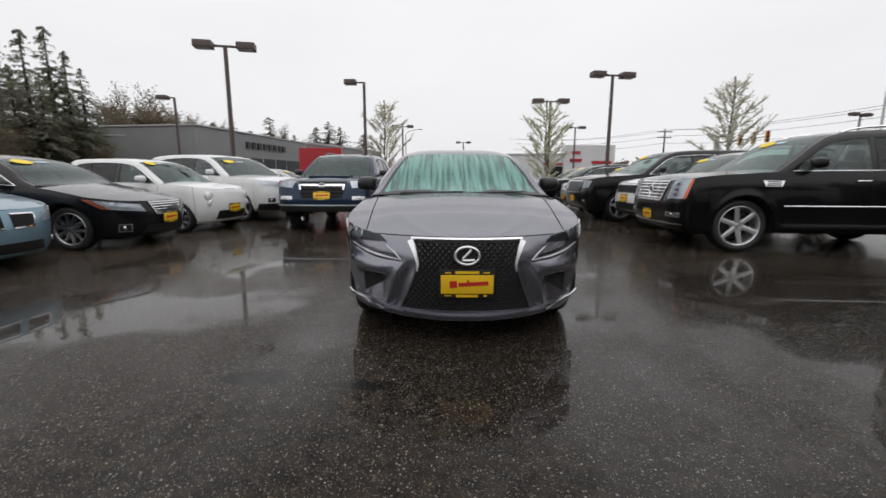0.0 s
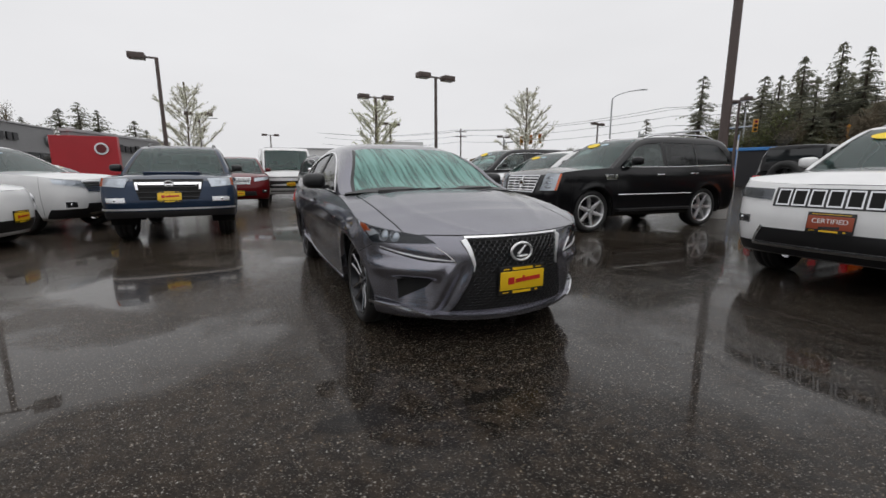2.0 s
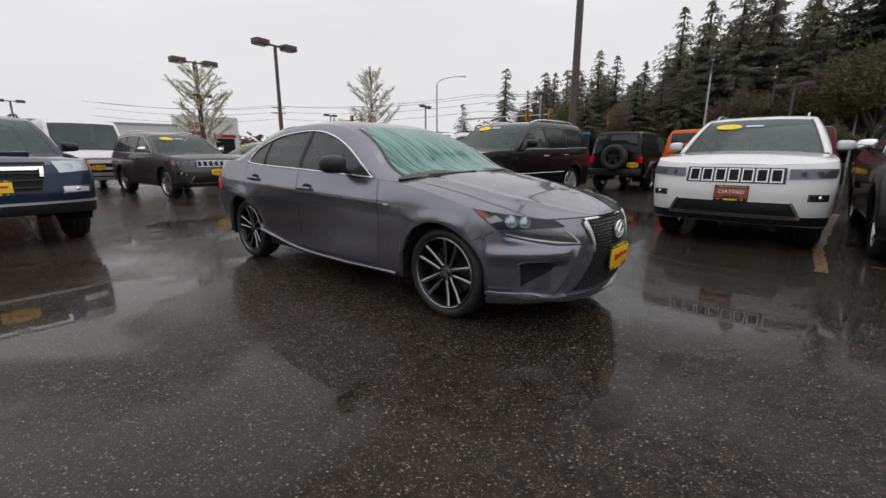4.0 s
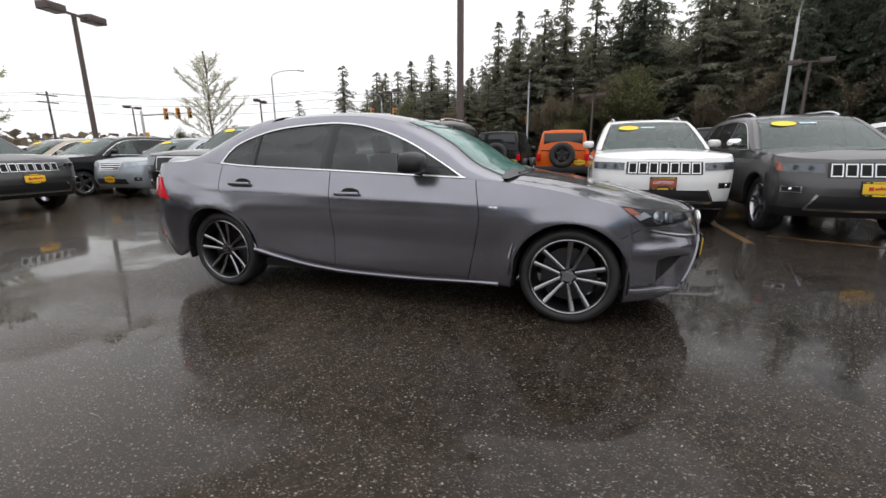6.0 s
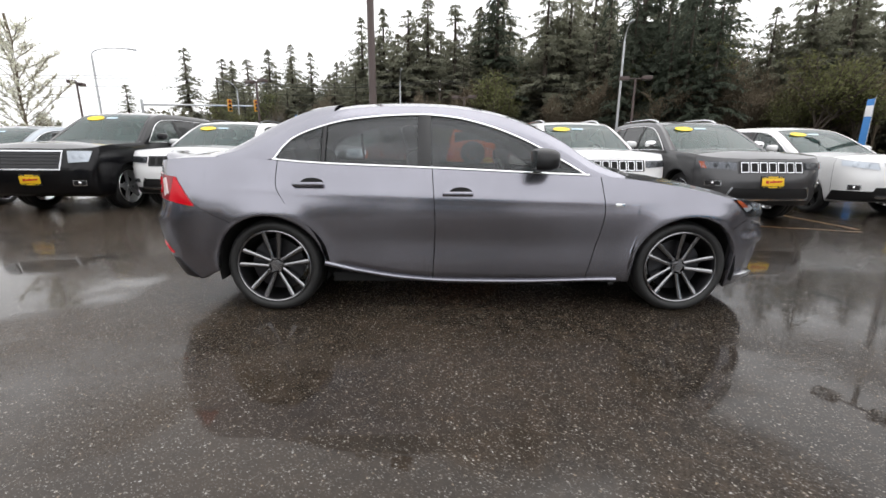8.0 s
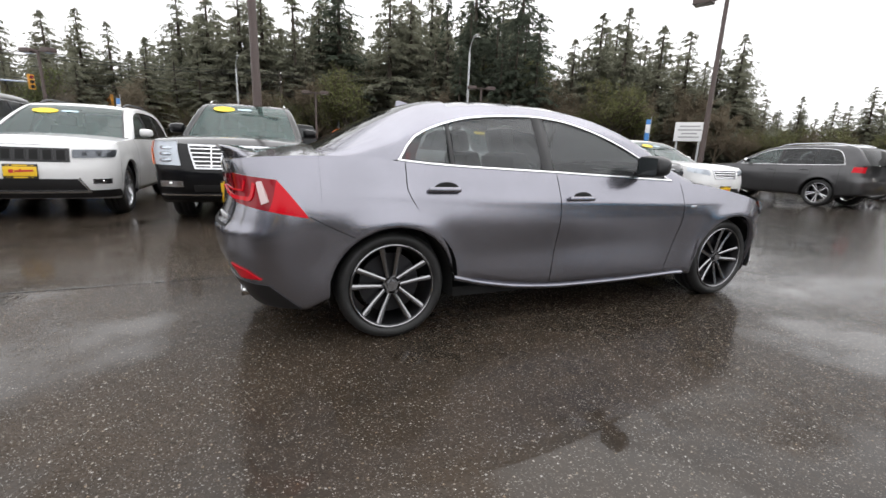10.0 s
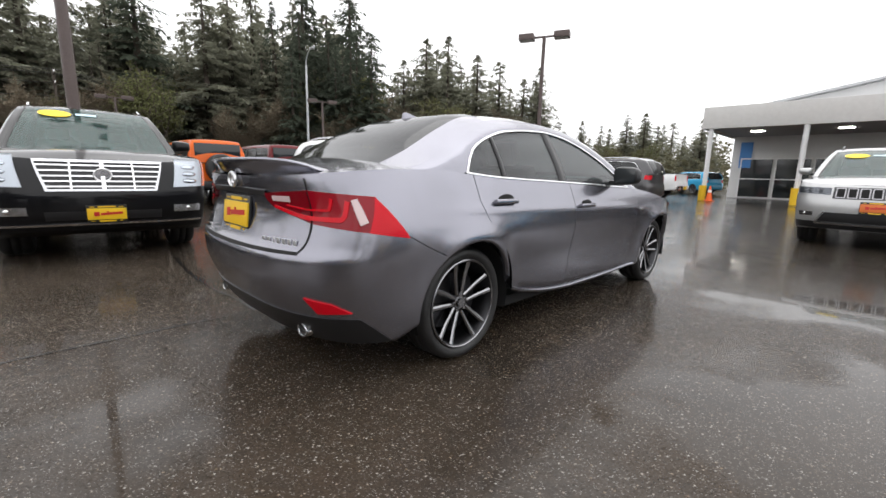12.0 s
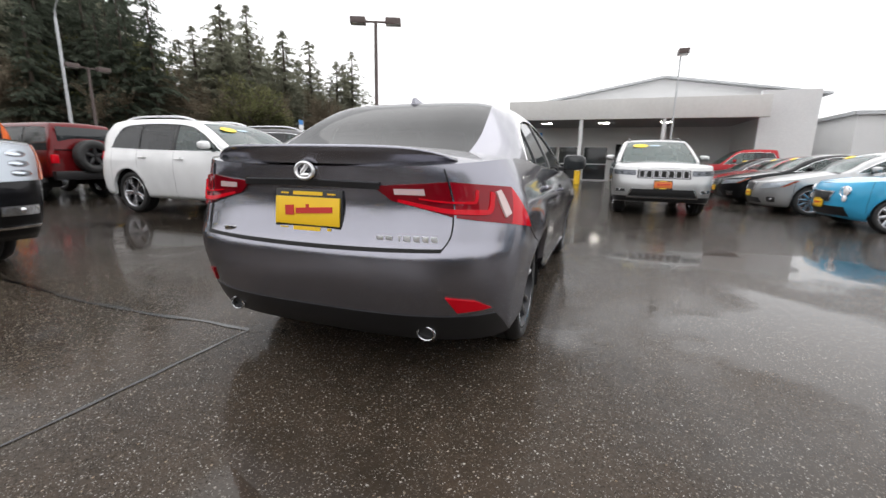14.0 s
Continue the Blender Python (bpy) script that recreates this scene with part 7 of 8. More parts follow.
def bloom_meshes(seed):
    """Slim young tree six metres tall: a leader with rising side limbs, in blossom."""
    r = random.Random(seed)
    bm, quads = bmesh.new(), []
    pipe_into(bm, [(0.05 * math.sin(z), 0.04 * math.cos(2 * z), z) for z in (0, 1, 2, 3, 4, 5, 5.9)], 0.045, 8)

    def bloom(p, q, n):
        for _ in range(n):
            c = p.lerp(q, rnd(r, 0.1, 1.05)) + Vector((rnd(r, -1, 1), rnd(r, -1, 1), rnd(r, -1, 1))) * 0.05
            a = Vector((rnd(r, -1, 1), rnd(r, -1, 1), rnd(r, -1, 1))).normalized()
            b = a.cross(Vector((rnd(r, -1, 1), rnd(r, -1, 1), 1))).normalized()
            w = rnd(r, 0.018, 0.042)
            quads.append((c, a * w, b * w))
    for k in range(50):
        f = (k + r.random()) / 50
        z, a = lerp(0.9, 5.3, f), k * 2.4 + rnd(r, -0.5, 0.5)
        l = (0.35 + 1.45 * math.sin(math.pi * (0.2 + 0.75 * f)) ** 1.2) * rnd(r, 0.55, 1.25)
        d = Vector((math.cos(a), math.sin(a), rnd(r, 0.45, 1.05))).normalized()
        p = Vector((0, 0, z))
        pts = [p + d * l * u + Vector((0, 0, 0.12 * l * u * u)) for u in (0, 0.35, 0.7, 1.0)]
        pipe_into(bm, pts, 0.014, 5)
        bloom(pts[1], pts[3], int(40 * l))
        for s in range(int(7 * l) + 2):
            u = rnd(r, 0.3, 1.0)
            q = p + d * l * u + Vector((0, 0, 0.12 * l * u * u))
            e = (d + Vector((rnd(r, -1, 1), rnd(r, -1, 1), rnd(r, -0.4, 0.8)))).normalized()
            t = q + e * rnd(r, 0.18, 0.45)
            pipe_into(bm, [q, t], 0.006, 4)
            bloom(q, t, 15)
    trunk = bpy.data.meshes.new("trunk")
    bm.to_mesh(trunk)
    bm.free()
    trunk.materials.append(M_TWIG)
    return trunk, leaf_mesh("crown", quads, M_BLOSSOM)


BLOOM = [bloom_meshes(80), bloom_meshes(81)]
for x, y, h, k in ((14.0, 16.6, 5.7, 0), (5.3, 18.2, 4.9, 1), (-3.65, 20.8, 5.3, 0)):
    plant("street_tree", BLOOM[k], x, y, h / 5.6, k * 2.0 + x, "slender street tree with white blossom and young leaves", "street trees", 1.0)
for a, d, h in ((-88, 36, 3.6), (-95, 38, 3.2), (-99, 37, 3.0), (-42, 44, 3.4), (-47, 46, 3.8), (-50, 44, 2.8), (-56, 50, 3.0), (-107, 40, 3.0)):
    x, y = polar(a, d, -3.7, -1.0)
    plant("young_tree", OLIVE[R.randrange(2)], x, y, h / 8.0, rnd(R, 0, 6), "small pale green young tree by the street")
# low thicket under the wood
quads = []
for k in range(42000):
    a = rnd(R, -168, -56)
    d = rnd(R, 54, 100)
    x, y = polar(a, d)
    top = 2.6 + 3.4 * noise.noise(Vector((x * 0.09, y * 0.09, 1.0))) + 0.12 * (d - 54)
    c = Vector((x, y, rnd(R, 0.0, max(top, 0.8))))
    a1 = Vector((rnd(R, -1, 1), rnd(R, -1, 1), rnd(R, -0.6, 0.6))).normalized() * rnd(R, 0.12, 0.4)
    quads.append((c, a1, a1.cross(Vector((rnd(R, -1, 1), rnd(R, -1, 1), 1))).normalized() * a1.length))
o = new("undergrowth", leaf_mesh("undergrowth", quads, M_HEDGE))
tagged(o, "brown and olive undergrowth along the wood's edge", "bushes", kind="stuff")
quads = []
for k in range(9000):
    a = rnd(R, -56, 50)
    d = rnd(R, 105, 150)
    x, y = polar(a, d)
    top = 4.5 + 3.5 * noise.noise(Vector((x * 0.05, y * 0.05, 4.0))) + (3 if a > 8 else 0)
    c = Vector((x, y, rnd(R, 0.0, max(top, 1.2))))
    a1 = Vector((rnd(R, -1, 1), rnd(R, -1, 1), rnd(R, -0.6, 0.6))).normalized() * rnd(R, 0.6, 1.2)
    quads.append((c, a1, a1.cross(Vector((rnd(R, -1, 1), rnd(R, -1, 1), 1))).normalized() * a1.length))
o = new("far_thicket", leaf_mesh("far_thicket", quads, M_TWIG))
tagged(o, "grey-brown leafless trees far along the road", "bushes", kind="stuff")

# ---------------------------------------------------------------- showrooms and street
M_GREYWALL = worn("grey_cladding", (0.20, 0.20, 0.205), (0.26, 0.26, 0.265), 0.6, 0.6, 20, 0.1)
M_WHITEWALL = worn("white_render", (0.60, 0.60, 0.60), (0.70, 0.70, 0.695), 0.75, 0.5, 20, 0.1)
M_FASCIA = worn("stained_fascia", (0.52, 0.51, 0.49), (0.58, 0.57, 0.55), 0.7, 0.8, 6, 0.05)
M_PALEWALL = worn("pale_grey_wall", (0.36, 0.36, 0.37), (0.44, 0.44, 0.45), 0.7, 0.5, 18, 0.1)
M_REDWALL = worn("red_cladding", (0.36, 0.012, 0.02), (0.44, 0.02, 0.03), 0.45, 0.6, 20, 0.05)
M_REDWALLDARK = worn("dark_red_badge", (0.10, 0.006, 0.01), (0.14, 0.01, 0.014), 0.4, 2, 20, 0.05)
M_YELLOWPAINT = worn("yellow_post_paint", (0.70, 0.42, 0.01), (0.78, 0.50, 0.02), 0.5, 4, 40)
M_LINE = worn("worn_yellow_line", (0.24, 0.12, 0.03), (0.03, 0.02, 0.012), 0.35, 9, 60)
M_TAR = mat("tar_seam", (0.008, 0.008, 0.008), 0.22)
M_SIGNALBOX = mat("signal_yellow", (0.62, 0.26, 0.01), 0.45)
M_CONE = mat("cone_orange", (0.80, 0.13, 0.02), 0.5)
M_WIRE = mat("cable", (0.03, 0.03, 0.03), 0.6)
M_LAMPON = mat("canopy_light", (1.0, 0.96, 0.88), 0.4, emit=14.0)


def slab(parent, name, x0, y0, x1, y1, depth, z0, z1, material, label="", bevel=0.02):
    """An upright slab whose face runs from (x0, y0) to (x1, y1); depth goes to the left of that way."""
    l, a = math.hypot(x1 - x0, y1 - y0), math.atan2(y1 - y0, x1 - x0)
    m = Matrix.Translation((x0, y0, 0)) @ Matrix.Rotation(a, 4, "Z")
    bm = bmesh.new()
    box_into(bm, l / 2, depth / 2, (z0 + z1) / 2, l, depth, z1 - z0, bevel, m, 1)
    return part(name, bm, material, parent, label)


# grey showroom with a dark glazed front
show = tagged(empty("showroom"), "long grey showroom with a glazed front and raised lettering", "building")
slab(show, "wing_wall", -36, 30.5, -19.3, 28.6, 10, 0, 4.3, M_GREYWALL)
slab(show, "wing_roof", -36.1, 30.35, -19.2, 28.45, 10.3, 4.3, 4.42, M_PALEWALL)
slab(show, "main_wall", -19.0, 28.1, -16.1, 45.6, 12, 0, 5.0, M_GREYWALL)
slab(show, "main_roof", -18.9, 28.0, -16.0, 45.7, 12.2, 5.0, 5.12, M_PALEWALL)
for k in range(7):
    f0, f1 = 0.12 + k * 0.122, 0.12 + k * 0.122 + 0.112
    x0, y0, x1, y1 = lerp(-18.93, -16.03, f0), lerp(28.1, 45.6, f0), lerp(-18.93, -16.03, f1), lerp(28.1, 45.6, f1)
    w = slab(show, "window", x0, y0, x1, y1, 0.1, 0.1, 2.9, M_SHOPGLASS, bevel=0)
    slab(w, "window_frame", x1, y1, lerp(x1, -16.03, 0.012), lerp(y1, 45.6, 0.012), 0.12, 0.1, 2.9, M_SATIN, bevel=0)
for k, f in enumerate((0.34, 0.39, 0.44, 0.49, 0.54, 0.59, 0.64, 0.68)):
    x0, y0, x1, y1 = lerp(-18.85, -15.95, f), lerp(28.1, 45.6, f), lerp(-18.85, -15.95, f + 0.03), lerp(28.1, 45.6, f + 0.03)
    slab(show, "sign_bar", x0, y0, x1, y1, 0.12, 3.75, 4.3, M_GUNDARK, bevel=0)
bm = bmesh.new()
bmesh.ops.create_cone(bm, cap_ends=True, segments=32, radius1=0.55, radius2=0.55, depth=0.12, matrix=Matrix.Translation((-16.15, 44.6, 4.0)) @ Matrix.Rotation(math.pi / 2, 4, "Y"))
part("round_badge", bm, M_SATIN, show)
red = tagged(empty("red_showroom"), "red-clad entrance with a round badge on a recessed grey showroom", "building")
slab(red, "red_wall", -11.9, 30.0, -8.45, 30.0, 0.6, 0, 3.5, M_REDWALL)
slab(red, "side_wall", -11.0, 30.6, -6.9, 42.0, 0.5, 0, 3.8, M_GREYWALL)
slab(red, "parapet", -10.98, 30.5, -6.85, 42.0, 0.6, 3.8, 3.98, M_PALEWALL)
bm = bmesh.new()
bmesh.ops.create_cone(bm, cap_ends=True, segments=32, radius1=0.40, radius2=0.38, depth=0.1, matrix=Matrix.Translation((-9.3, 29.95, 2.72)) @ Matrix.Rotation(math.pi / 2, 4, "X"))
badge = part("round_badge", bm, M_SATIN, red)
bm = bmesh.new()
bmesh.ops.create_cone(bm, cap_ends=True, segments=32, radius1=0.29, radius2=0.27, depth=0.1, matrix=Matrix.Translation((-9.3, 29.91, 2.72)) @ Matrix.Rotation(math.pi / 2, 4, "X"))
part("badge_face", bm, M_REDWALLDARK, badge)
for k in range(9):
    f0 = 0.22 + k * 0.055
    slab(red, "sign_bar", lerp(-10.97, -6.87, f0), lerp(30.6, 42.0, f0), lerp(-10.97, -6.87, f0 + 0.036), lerp(30.6, 42.0, f0 + 0.036), -0.1, 2.75, 3.2 if k % 3 else 3.3, M_GUNDARK, bevel=0)

white = tagged(empty("white_showroom"), "long white flat-roofed showroom with a red band", "building")
slab(white, "wall", 2.0, 57.5, 21.5, 55.0, 14, 0, 4.4, M_WHITEWALL)
slab(white, "parapet", 1.9, 57.4, 21.6, 54.9, 14.3, 4.4, 4.6, M_PALEWALL)
slab(white, "red_band", 14.0, 55.85, 21.0, 54.95, 0.1, 3.0, 3.25, M_REDWALL, bevel=0)
slab(white, "entrance_block", 16.5, 54.0, 23.0, 53.2, 4, 0, 5.6, M_WHITEWALL)
slab(white, "entrance_window", 20.2, 53.48, 22.4, 53.21, 0.1, 0.2, 3.0, M_SHOPGLASS, bevel=0)
slab(white, "entrance_band", 20.0, 53.5, 22.6, 53.18, 0.1, 3.1, 3.5, M_REDWALL, bevel=0)
for z, w in ((4.6, 1.1), (3.6, 1.6)):
    slab(white, "sign_bar", 17.9 - w / 2, 53.8, 17.9 + w / 2, 53.6, 0.1, z - 0.2, z + 0.2, M_REDWALL, bevel=0)
for x in (15.0, 18.2):
    slab(white, "window", x, lerp(57.5, 55.0, (x - 2) / 19.5) - 0.06, x + 2.2, lerp(57.5, 55.0, (x + 2.2 - 2) / 19.5) - 0.06, 0.1, 0.4, 2.8, M_SHOPGLASS, bevel=0)

# service building with a deep canopy
svc = tagged(empty("service_building"), "pale service building with a deep entrance canopy", "building")
bm = bmesh.new()
box_into(bm, -2.35, -21.95, 4.08, 12.9, 0.3, 1.05, 0.02)
box_into(bm, 3.95, -25.2, 4.08, 0.3, 6.2, 1.05, 0.02)
part("canopy_fascia", bm, M_FASCIA, svc)
box("canopy_ceiling", -2.4, -25.0, 3.66, 12.5, 6.0, 0.1, M_PALEWALL, svc)
box("canopy_roof", -2.4, -25.2, 4.45, 12.6, 6.2, 0.1, M_GALV, svc)
box("back_wall", -3.4, -28.3, 1.85, 14.6, 0.3, 3.7, M_WHITEWALL, svc)
box("upper_wall", -3.4, -31.5, 4.4, 14.6, 6.0, 1.6, M_WHITEWALL, svc)
box("wing_wall", -10.0, -23.4, 2.5, 2.5, 0.35, 5.0, M_WHITEWALL, svc)
box("wing_side", -8.95, -25.9, 2.4, 0.3, 5.0, 4.8, M_WHITEWALL, svc)
box("wing_body", -10.1, -27.0, 2.4, 2.2, 6.6, 4.8, M_WHITEWALL, svc)
bm = bmesh.new()
vs = [bm.verts.new(v) for v in ((5.0, -32.0, 5.1), (-14.5, -32.0, 5.1), (-14.5, -32.0, 5.9), (-5.0, -32.0, 7.3), (5.0, -32.0, 5.5), (5.0, -44.0, 5.1), (-14.5, -44.0, 5.1), (-14.5, -44.0, 5.9), (-5.0, -44.0, 7.3), (5.0, -44.0, 5.5))]
for f in ((0, 1, 2, 3, 4), (9, 8, 7, 6, 5), (0, 4, 9, 5), (1, 6, 7, 2)):
    bm.faces.new([vs[i] for i in f])
part("gable_wall", bm, M_WHITEWALL, svc, smooth=False)
bm = bmesh.new()
for a, b in (((-14.9, 5.85), (-5.0, 7.31)), ((-5.0, 7.31), (5.4, 5.44))):
    d = Vector((b[0] - a[0], 0, b[1] - a[1]))
    m = Matrix.Translation(((a[0] + b[0]) / 2, -37.8, (a[1] + b[1]) / 2 + 0.08)) @ Matrix.Rotation(-math.atan2(d.z, d.x), 4, "Y")
    box_into(bm, 0, 0, 0, d.length, 12.6, 0.14, 0, m)
part("gable_roof", bm, M_GALV, svc, smooth=False)
for x in (3.7, 0.0, -4.2):
    tube("column", (x, -21.95, 0.0), (x, -21.95, 3.62), 0.11, 0.11, M_WHITEWALL, svc, 14)
    b = tagged(tube("bollard", (x, -21.72, 0), (x, -21.72, 0.75), 0.17, 0.17, M_YELLOWPAINT, None, 16), "yellow steel bollard at the canopy's column", "bollard", "bollards")
for k, x in enumerate((2.6, 0.9, -0.8)):
    w = box("window", x, -28.12, 1.2, 1.5, 0.06, 2.2, M_SHOPGLASS, svc)
    box("window_frame", x, -28.08, 2.33, 1.6, 0.08, 0.08, M_WHITE, w)
    box("window_frame", x, -28.08, 1.15, 1.6, 0.08, 0.06, M_WHITE, w)
    box("window_frame", x + 0.78, -28.08, 1.2, 0.07, 0.08, 2.3, M_WHITE, w)
box("doorway", -3.2, -28.12, 1.25, 2.2, 0.06, 2.5, M_SHELL, svc)
box("wall_sign", 3.2, -28.1, 2.55, 0.6, 0.06, 1.5, M_BLUE, svc)
for x in (2.2, -1.2, -4.6):
    box("canopy_light", x, -24.5, 3.6, 0.55, 0.3, 0.05, M_LAMPON, svc)
far = tagged(empty("warehouse"), "low white building with a dark opening beyond the canopy", "building")
box("wall", -22.0, -30.0, 2.0, 16.0, 8.0, 4.0, M_WHITEWALL, far)
box("roof", -22.0, -30.0, 4.1, 16.4, 8.4, 0.2, M_GALV, far)
box("opening", -18.0, -25.97, 2.9, 5.0, 0.1, 0.7, M_SHELL, far)

# traffic cone by the canopy, signs along the street
cone = tagged(empty("traffic_cone"), "orange traffic cone beside the yellow bollard", "traffic cone")
box("cone_base", 0, 0, 0.02, 0.4, 0.4, 0.04, M_CONE, cone, 0.01)
tube("cone_body", (0, 0, 0.04), (0, 0, 0.75), 0.15, 0.03, M_CONE, cone, 20)
tube("cone_band", (0, 0, 0.42), (0, 0, 0.55), 0.090, 0.068, M_WHITE, cone, 20)
cone.location = (3.2, -21.0, 0)
board = tagged(empty("sign_board"), "white sign board with grey print on two posts", "sign")
for x in (-0.5, 0.5):
    tube("post", (x, 0.06, 0), (x, 0.06, 2.2), 0.05, 0.05, M_GALV, board, 10)
box("panel", 0, 0, 2.65, 1.35, 0.08, 0.95, M_WHITE, board, 0.01)
for z, w in ((2.92, 0.9), (2.74, 1.05), (2.56, 0.7), (2.38, 0.95)):
    box("print_bar", 0, 0.045, z, w, 0.01, 0.07, M_PALEWALL, board)
board.matrix_world = pose(12.9, -18.3, 0, 0, 0, 37)
for x, y, h, c in ((19.2, 7.5, 3.0, M_BLUE), (20.1, -23.5, 4.2, M_BLUE)):
    flag = tagged(empty("feather_flag"), "tall blue and white feather flag on a thin pole", "flag", "feather flags")
    tube("pole", (0, 0, 0), (0, 0, h), 0.02, 0.012, M_GALV, flag, 8)
    box("cloth", 0.17, 0, h * 0.62, 0.3, 0.012, h * 0.66, c, flag, 0.004)
    box("cloth_band", 0.17, 0, h * 0.80, 0.302, 0.016, h * 0.14, M_WHITE, flag, 0.004)
    flag.matrix_world = pose(x, y, 0, 0, 0, 40)
blue = tagged(empty("blue_trimmed_building"), "low dark building with a blue fascia across the street", "building")
slab(blue, "wall", 41.1, 22.5, 44.3, 15.9, -6, 0, 2.95, M_GUNDARK)
slab(blue, "fascia", 41.0, 22.6, 44.2, 15.8, -6.3, 2.95, 3.2, M_BLUE)

# further lamp posts of the lot and the street
lot_lamp(-4.5, -21.3, 6.5, 1, 1.57, "slim pale lamp post with one flat head before the canopy", 0.05, M_GALV)
lot_lamp(-16.9, 22.4, 6.0, 1, math.pi, "brown lamp post with one box-shaped head")
for x, y, h, a in ((-4.1, 36.9, 6.0, 0.1), (2.6, 55.0, 6.0, 0.0), (12.6, 37.2, 6.0, 0.2), (31.6, 28.4, 6.0, 0.3), (31.4, 45.0, 6.0, 0.2), (29.2, 13.5, 5.9, 1.0), (26.9, -13.3, 6.0, 1.3), (34.0, -2.0, 5.5, 1.2)):
    lot_lamp(x, y, h, 2, a)


def street_lamp(x, y, h, arm, turn):
    root = tagged(empty("street_lamp"), "tall galvanised street lamp with a curved arm", "street lamp", "street lamps")
    tube("pole", (0, 0, 0), (0, 0, h * 0.9), 0.10, 0.07, M_GALV, root, 12)
    bm = bmesh.new()
    pts = [Vector((arm * (1 - math.cos(f * 1.35)) / (1 - math.cos(1.35)), 0, h * 0.9 + h * 0.1 * math.sin(f * 1.35) / math.sin(1.35))) for f in [i / 8 for i in range(9)]]
    pipe_into(bm, pts, 0.043, 8)
    part("arm", bm, M_GALV, root)
    box("lamp_head", arm + 0.25, 0, h, 0.65, 0.2, 0.12, M_GALV, root, 0.04)
    root.matrix_world = pose(x, y, 0, 0, 0, turn)


for x, y, h, arm, turn in ((32.3, 27.4, 9.1, 2.6, -36), (41.0, 4.0, 8.6, 1.2, 190), (28.6, -13.0, 9.7, 0.9, 175), (45.0, 22.0, 8.0, 1.5, 170), (-6.0, 62.0, 8.5, 2.0, 0), (48.0, -6.0, 6.5, 1.0, 20), (47.0, -20.0, 6.0, 1.0, 20)):
    street_lamp(x, y, h, arm, turn)


def signal_mast(x, y, turn, reach, n):
    root = tagged(empty("traffic_signal"), "galvanised mast arm carrying yellow traffic signals", "traffic light", "traffic signals")
    tube("mast", (0, 0, 0), (0, 0, 5.0), 0.14, 0.10, M_GALV, root, 12)
    tube("mast_arm", (0, 0, 4.6), (reach, 0, 5.1), 0.09, 0.05, M_GALV, root, 10)
    for k in range(n):
        f = 1 - k * 0.26
        xx, zz = reach * f, lerp(4.6, 5.1, f)
        head = box("signal_head", xx, -0.12, zz, 0.34, 0.24, 1.05, M_SIGNALBOX, root, 0.03)
        for j, c in enumerate((M_REDDARK, M_SHELL, M_SHELL)):
            tube("signal_lens", (xx, -0.25, zz + 0.33 - 0.33 * j), (xx, -0.32, zz + 0.33 - 0.33 * j), 0.12, 0.12, c, head, 14)
    low_head = box("signal_head", 0.25, 0, 2.6, 0.3, 0.24, 0.95, M_SIGNALBOX, root, 0.03)
    root.matrix_world = pose(x, y, 0, 0, 0, turn)


signal_mast(26.5, 37.5, -18, 4.2, 3)
signal_mast(33.0, 24.5, -50, 9.0, 2)
signal_mast(58.0, 7.5, 200, 5.0, 3)
signal_mast(55.5, 17.5, 200, 5.0, 3)


def utility_pole(x, y, h):
    root = tagged(empty("utility_pole"), "wooden utility pole with two crossarms", "utility pole", "utility poles")
    tube("pole", (0, 0, 0), (0, 0, h), 0.16, 0.11, M_BARK, root, 10)
    for z in (h - 0.5, h - 1.4):
        box("crossarm", 0, 0, z, 2.4, 0.12, 0.14, M_BARK, root)
        for k in (-1.0, -0.5, 0.5, 1.0):
            tube("insulator", (k, 0, z + 0.07), (k, 0, z + 0.27), 0.05, 0.03, M_WHITE, root, 8)
    root.location = (x, y, 0)


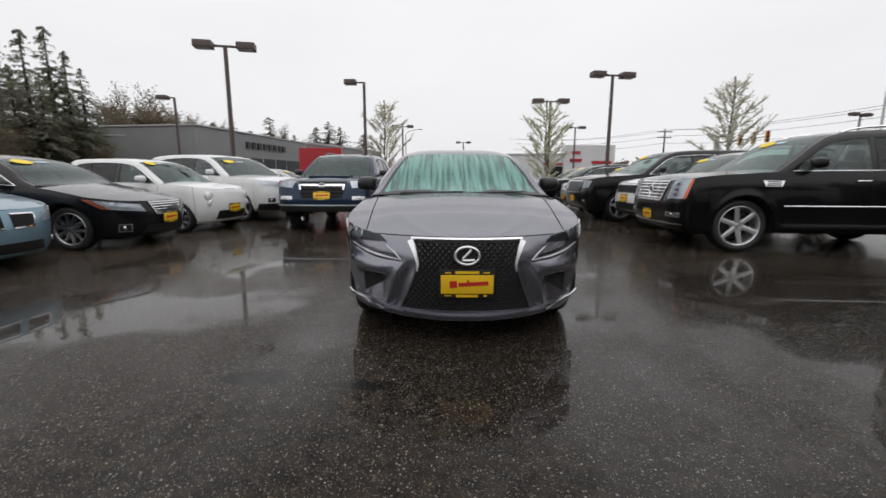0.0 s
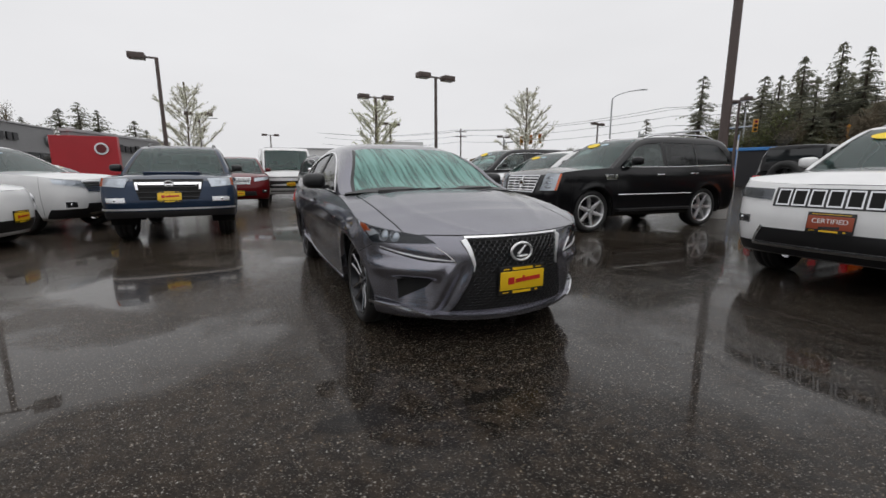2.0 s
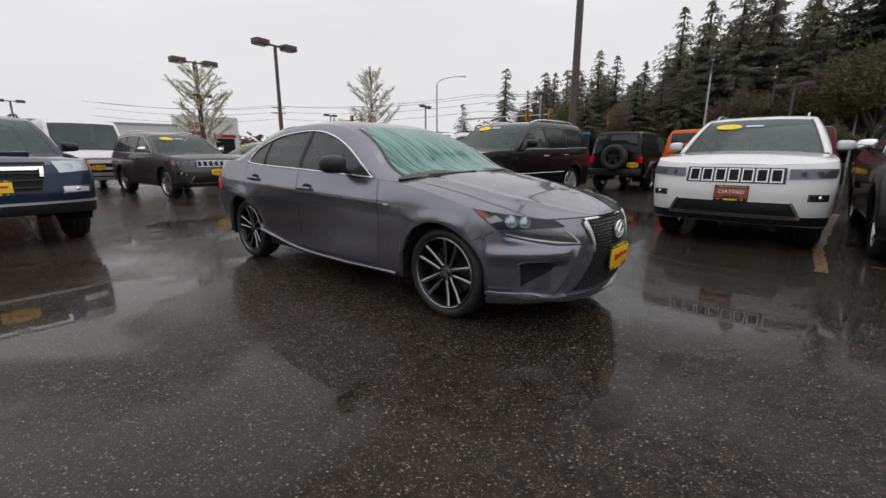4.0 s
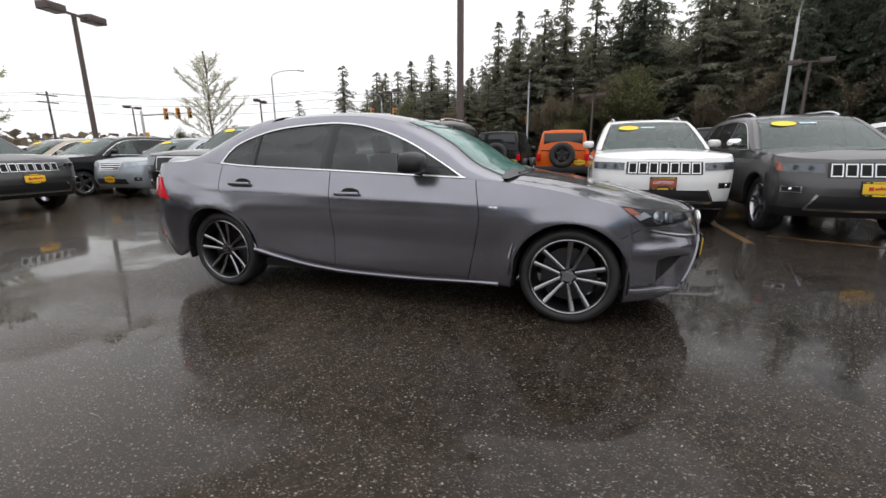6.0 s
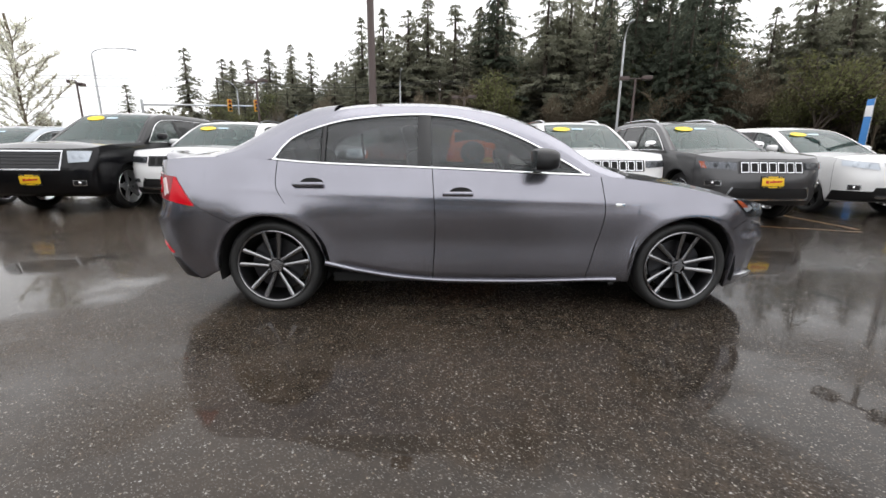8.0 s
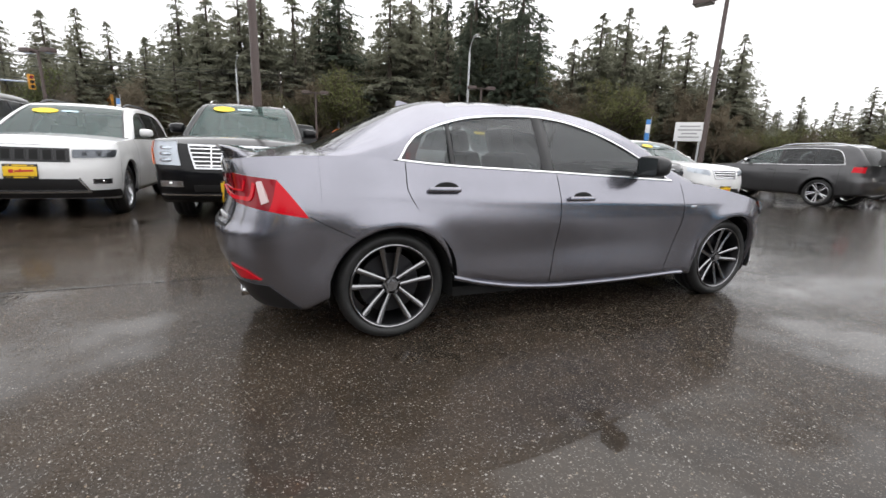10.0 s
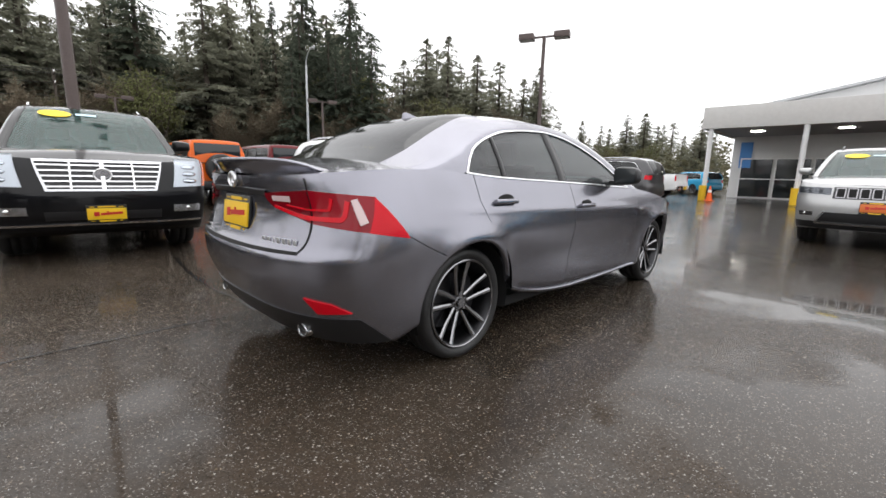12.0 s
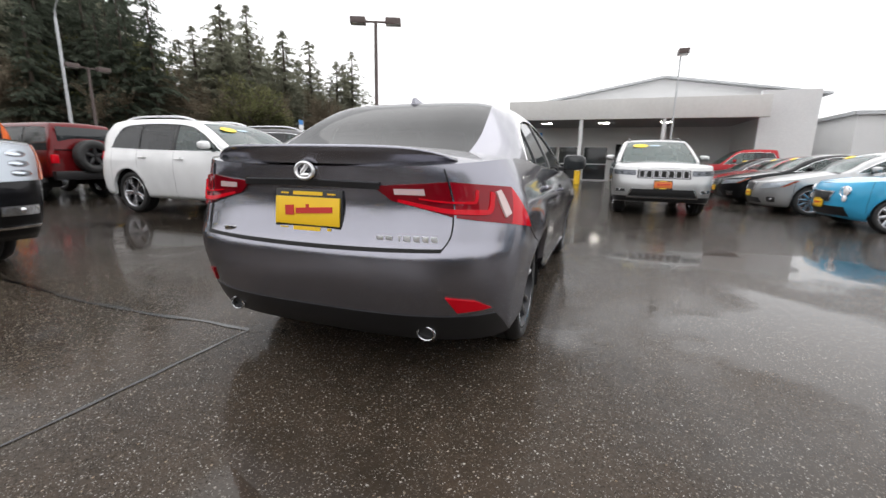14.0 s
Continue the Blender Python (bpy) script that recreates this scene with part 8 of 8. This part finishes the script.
LINE = [(14.0, 82.0), (36.0, 66.0), (47.0, 32.0), (49.0, 0.0), (50.0, -32.0), (52.0, -62.0)]
for x, y in LINE[1:2] + LINE[3:]:
    utility_pole(x, y, 9.2)
for z, off in ((8.95, -1.0), (8.95, 1.0), (8.05, 0.5), (6.9, 0.0)):
    bm, pts = bmesh.new(), []
    for (x0, y0), (x1, y1) in zip(LINE, LINE[1:]):
        pts += [Vector((lerp(x0, x1, i / 8) + off, lerp(y0, y1, i / 8), z - 0.8 * (1 - (2 * i / 8 - 1) ** 2))) for i in range(8)]
    pipe_into(bm, pts, 0.022, 5)
    tagged(part("overhead_cable", bm, M_WIRE, None), "black overhead cable along the street", "cable", "overhead cables")

# ---------------------------------------------------------------- marks on the ground


def ground_strip(name, pts, width, material, label, z=0.004, jitter=0.0, seed=1):
    r = random.Random(seed)
    vs, n = [], len(pts)
    dense = []
    for (x0, y0), (x1, y1) in zip(pts, pts[1:]):
        k = max(2, int(math.hypot(x1 - x0, y1 - y0) / 0.15))
        dense += [(lerp(x0, x1, i / k), lerp(y0, y1, i / k)) for i in range(k)]
    dense.append(pts[-1])
    for i, (x, y) in enumerate(dense):
        a, b = dense[max(i - 1, 0)], dense[min(i + 1, len(dense) - 1)]
        l = math.hypot(b[0] - a[0], b[1] - a[1]) or 1
        nx, ny = -(b[1] - a[1]) / l, (b[0] - a[0]) / l
        w, s = width / 2 * (1 + jitter * (r.random() - 0.5)), jitter * width * (r.random() - 0.5)
        vs += [(x + nx * (w + s), y + ny * (w + s), z), (x + nx * (s - w), y + ny * (s - w), z)]
    return tagged(mesh_part(name, vs, grid_faces(len(dense) - 1, 1), material, None, smooth=False), label, "road marking", kind="structure")


for k, (y, y2) in enumerate(((-3.48, -3.8), (-5.95, -6.2))):
    ground_strip("stall_line", [(2.4, y), (3.84, y), (8.0, y2)], 0.10, M_LINE, "worn yellow parking bay line on wet asphalt", 0.004, 0.3, k)
ground_strip("stall_line", [(3.02, -3.88), (2.59, -4.85), (2.2, -5.8)], 0.08, M_LINE, "worn yellow cross line along the parking bays", 0.004, 0.7, 9)
for k, pts in enumerate(([(0.70, 3.9), (0.73, 3.0), (0.74, 1.95)], [(3.4, 1.9), (2.0, 2.0), (0.74, 1.95)], [(0.2, 7.2), (0.76, 6.42), (1.66, 5.39), (2.6, 4.4)], [(2.6, -6.6), (1.67, -6.57), (0.79, -6.52), (-0.6, -6.4)])):
    ground_strip("tar_seam", pts, 0.035 if k else 0.018, M_TAR, "thin dark tar seam between two asphalt strips", 0.004, 0.9, 20 + k)
